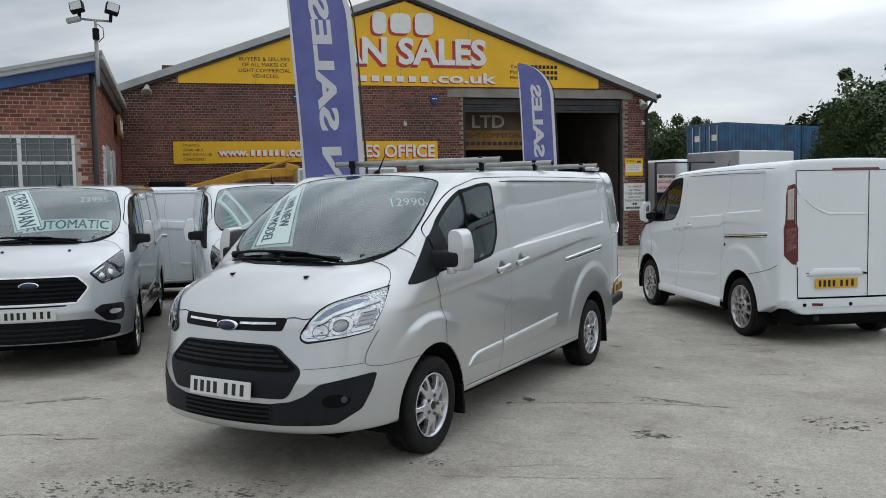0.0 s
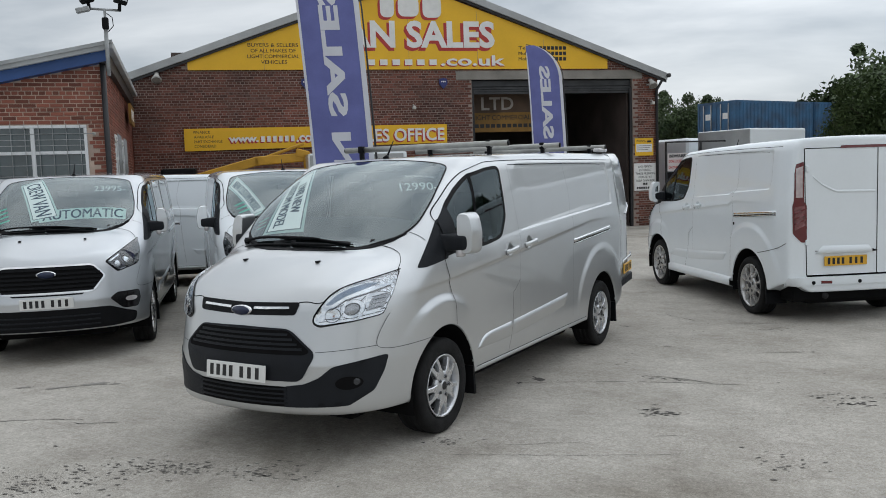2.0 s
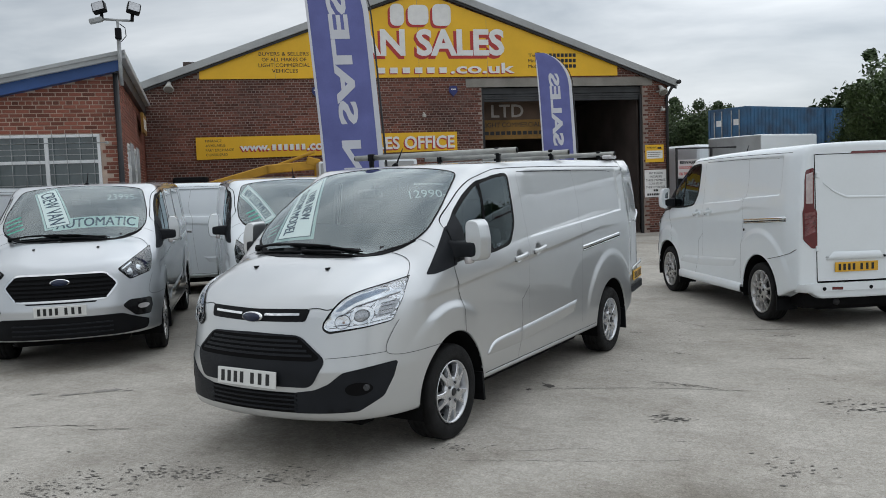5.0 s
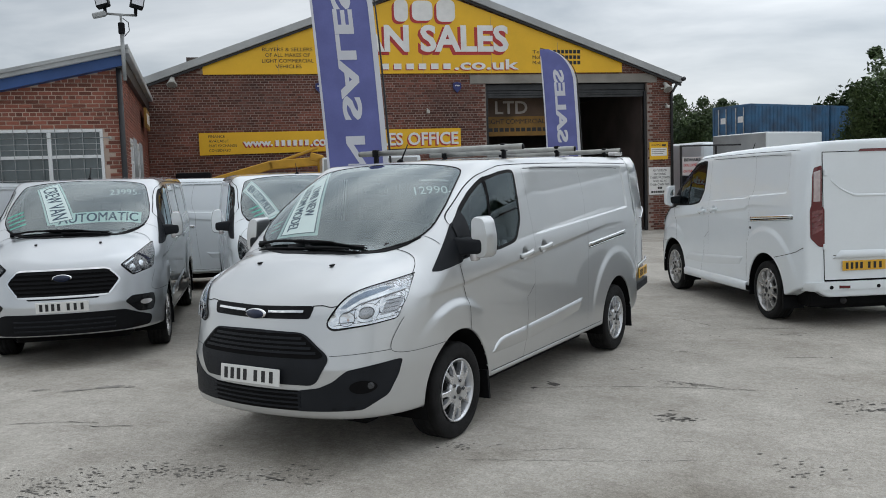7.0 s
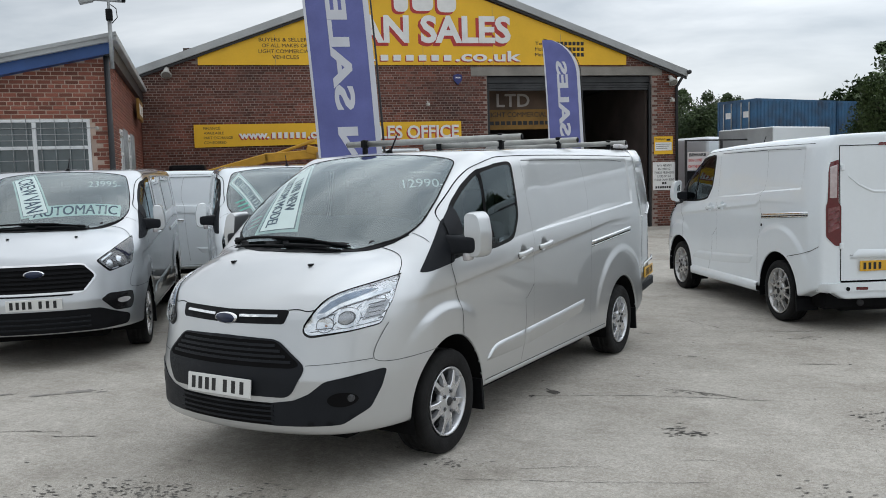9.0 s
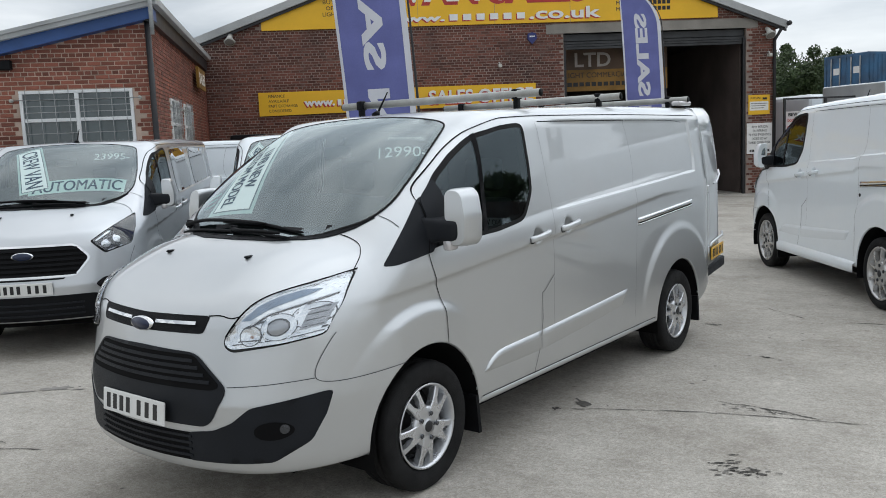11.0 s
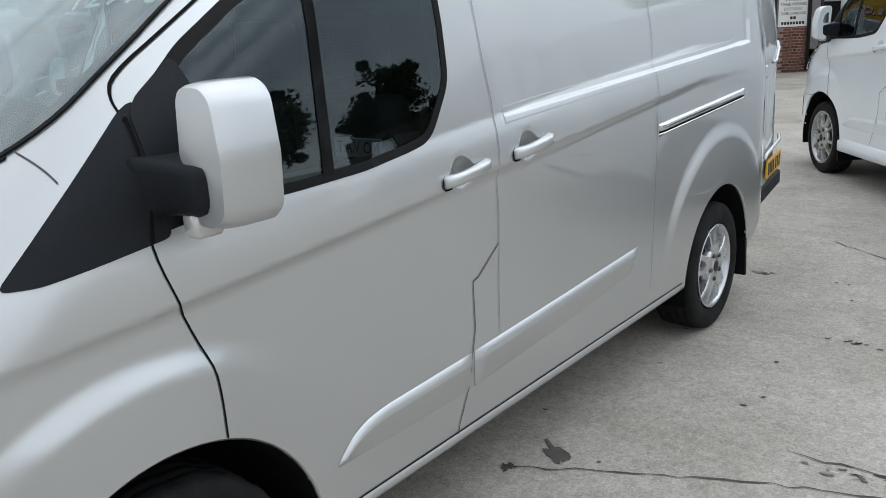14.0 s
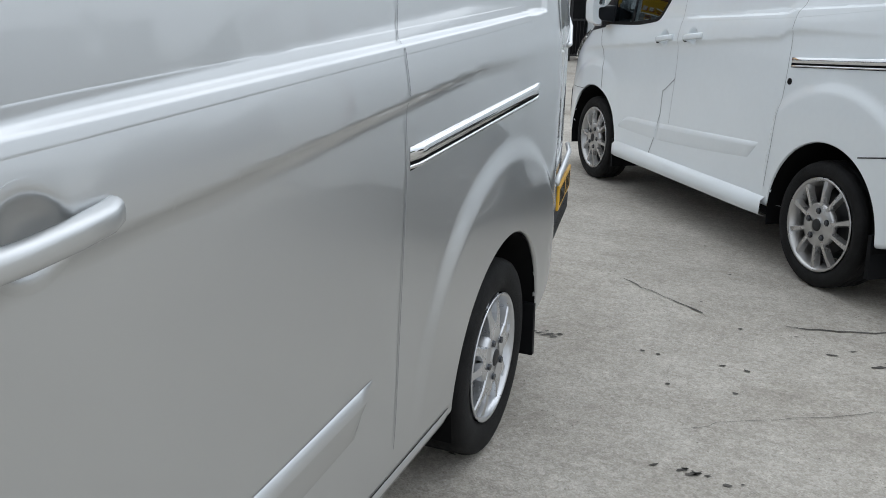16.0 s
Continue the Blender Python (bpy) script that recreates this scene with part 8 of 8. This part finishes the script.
def container(m):
    c = new("shipping_container")
    c.matrix_world = m
    tagged(c, "blue corrugated steel shipping container", "container", "stacked containers")
    vs, fs = [], []

    def corr(p0, p1, n, amp):
        o = len(vs)
        d = Vector((p1[0] - p0[0], p1[1] - p0[1]))
        nn = Vector((d.y, -d.x)).normalized() * amp
        k = 0
        for i in range(n):
            for t, a in ((0.0, 0), (0.3, 0), (0.45, 1), (0.85, 1)):
                q = Vector(p0) + d * ((i + t) / n) - nn * a
                vs.extend([(q.x, q.y, 0.12), (q.x, q.y, 2.48)])
                k += 1
        for i in range(k - 1):
            fs.append((o + 2 * i, o + 2 * i + 2, o + 2 * i + 3, o + 2 * i + 1))
    corr((-1.2, -3.0), (-1.2, 3.0), 22, 0.045)
    corr((1.2, 3.0), (1.2, -3.0), 22, 0.045)
    corr((1.2, 3.0), (-1.2, 3.0), 8, 0.045)
    under("corrugated_wall", mesh_ob("corrugated_wall", vs, fs, M_CONT), c, "blue corrugated sheet")
    bm = bmesh.new()
    for x in (-1.22, 1.10):
        for y in (-3.03, 2.91):
            box(bm, x, x + 0.12, y, y + 0.12, 0, 2.59)
    for z in (0, 2.47):
        for x in (-1.215, 1.105):
            box(bm, x, x + 0.11, -2.9, 2.9, z, z + 0.12)
        for y in (-3.025, 2.915):
            box(bm, -1.1, 1.1, y, y + 0.11, z, z + 0.12)
    part("frame", bm, M_CONT, c)
    box_part("roof_sheet", (-1.19, 1.19, -2.99, 2.99, 2.50, 2.56), M_CONT, c, "", 0)
    for x0, x1 in ((-1.1, -0.01), (0.01, 1.1)):
        d = box_part("door", (x0, x1, -3.01, -2.96, 0.12, 2.47), M_CONT, c, "", 0.01)
        for x in (x0 + 0.3, x1 - 0.3):
            bm = bmesh.new()
            tube(bm, [(x, -3.05, 0.15), (x, -3.05, 2.45)], 0.03, 8)
            part("lock_rod", bm, M_STEEL, d, "", True)
        for z in (0.7, 1.7):
            box_part("door_label", (x0 + 0.4, x0 + 0.75, -3.018, -3.011, z, z + 0.3), M_WHITE_T, d, "", 0)
    return c


for z in (0.0, 2.6):
    container(Matrix.Translation((-3.95, 41.47, z)) @ Matrix.Rotation(radians(-29.4), 4, "Z"))
for z in (0.0, 2.6):
    container(Matrix.Translation((-0.90, 46.85, z)) @ Matrix.Rotation(radians(-29.4), 4, "Z"))

# ---- trees ----
M_BARK = material("bark", (0.09, 0.07, 0.05), 0.95, 0, 0.25, 6, 60, bump=0.5)
M_LEAF = material("leaves", (0.075, 0.112, 0.036), 0.6, 0, 0.25, 0.8, 20, tint=(0.030, 0.054, 0.018), piece=0.35)


def tree_meshes(seed, h, spread, nleaf=12500, leaf=1.0):
    rnd = random.Random(seed)
    bm = bmesh.new()
    tube(bm, [(0, 0, 0), (0.05, 0.02, h * 0.25), (0.1, -0.08, h * 0.5), (0.0, 0.05, h * 0.82)], [0.26, 0.20, 0.13, 0.04], 9)
    tips = [(0, 0, h * 0.86)]
    for i in range(13):
        a = i * 2.4 + rnd.uniform(-0.4, 0.4)
        z0 = h * rnd.uniform(0.2, 0.7)
        L = spread * rnd.uniform(0.5, 1.0) * (1.15 - z0 / h * 0.6)
        p1 = (L * 0.5 * math.cos(a), L * 0.5 * math.sin(a), z0 + L * 0.3)
        p2 = (L * math.cos(a), L * math.sin(a), z0 + L * rnd.uniform(0.45, 0.8))
        tube(bm, [(0.05, 0, z0), p1, p2], [0.09, 0.06, 0.02], 6)
        tips += [p1, p2, ((p1[0] + p2[0]) / 2, (p1[1] + p2[1]) / 2, p2[2] + 0.5)]
    tr = bpy.data.meshes.new("trunk")
    bm.to_mesh(tr)
    bm.free()
    tr.materials.append(M_BARK)
    vs, fs = [], []
    clumps = [(t, rnd.uniform(0.45, 1.1) * spread * 0.36) for t in tips]
    clumps += [((t[0] + rnd.uniform(-1, 1), t[1] + rnd.uniform(-1, 1), t[2] + rnd.uniform(-0.3, 1.1)), rnd.uniform(0.25, 0.6) * spread * 0.3) for t in tips]
    for i in range(nleaf):
        c, r = rnd.choice(clumps)
        d = Vector((rnd.gauss(0, 1), rnd.gauss(0, 1), rnd.gauss(0, 0.8)))
        d = d.normalized() * r * rnd.uniform(0.45, 1.08)
        p = Vector(c) + d
        u = Vector((rnd.gauss(0, 1), rnd.gauss(0, 1), rnd.gauss(0, 1))).normalized()
        w = u.orthogonal().normalized()
        s = leaf * rnd.uniform(0.11, 0.25)
        o = len(vs)
        vs += [tuple(p - u * s), tuple(p + w * s * 0.55), tuple(p + u * s * 1.1), tuple(p - w * s * 0.55)]
        fs.append((o, o + 1, o + 2, o + 3))
    return tr, mesh_ob("crown", vs, fs, M_LEAF)


KINDS = [tree_meshes(21, 8.5, 3.4), tree_meshes(22, 7.0, 3.6), tree_meshes(23, 10.0, 3.2), tree_meshes(24, 7.0, 3.6, 34000, 0.52)]


def tree(x, y, kind, s=1.0, turn=0.0):
    t = new("tree")
    t.matrix_world = Matrix.Translation((x, y, 0)) @ Matrix.Rotation(turn, 4, "Z") @ Matrix.Scale(s, 4)
    tagged(t, "broad green deciduous tree in full leaf", "tree", "trees round the yard")
    under("trunk", KINDS[kind][0], t)
    tagged(under("crown", KINDS[kind][1], t, "uneven crown of small leaves"), kind="stuff")


for i, (x, y, k, s) in enumerate(((-9.3, 47, 3, 0.84), (-7.8, 47.5, 3, 0.78), (2.3, 30.0, 3, 0.66), (3.9, 30.4, 3, 0.68), (5.6, 29.6, 3, 0.80), (7.4, 29.0, 3, 0.85), (-12.0, 54, 1, 0.72), (-9.6, 55.5, 0, 0.70), (-7.0, 57, 1, 0.78), (-4.2, 56, 0, 0.70), (-2.0, 54.5, 1, 0.90), (0.6, 53, 2, 0.93), (2.6, 50, 1, 0.98), (5.0, 52, 0, 1.05), (8.5, 50, 2, 1.0), (12.0, 48, 1, 1.1), (16, 50, 0, 1.1), (20, 46, 2, 1.05), (24, 43, 0, 0.9), (27, 37, 1, 0.95), (29, 31, 2, 0.82), (32, 25, 0, 1.0), (36, 17, 1, 1.05), (34, 4, 2, 0.7), (28, -12, 0, 0.6))):
    tree(x, y, k, s, i * 1.7)

# a low shed across the yard that the glass mirrors
shed = new("low_shed")
shed.matrix_world = Matrix.Translation((19, 26, 0)) @ Matrix.Rotation(radians(-30), 4, "Z")
tagged(shed, "dark low shed with a pitched roof across the yard", "building", kind="structure")
slab("wall", [(-6, 0), (6, 0), (6, 2.6), (0, 4.2), (-6, 2.6)], 0, 8, M_DARKIN, shed)

# the single bricks of the office's nearer corner
BRICKS = {}
for a, z, w, j in near:
    key = round(w, 3)
    if key not in BRICKS:
        BRICKS[key] = mesh_ob("brick", *one_brick(0, 0, w, 0.011), M_BRICK_R)
    b = under("brick", BRICKS[key], off)
    b.location = (a, 0.012 + j, z)
BRICKS = {}
for a, z, w, j in near_w:
    key = round(w, 3)
    if key not in BRICKS:
        BRICKS[key] = mesh_ob("brick", *one_brick(0, 0, w, 0.011), M_BRICK)
    b = under("brick", BRICKS[key], wh)
    b.location = (a, j, z)
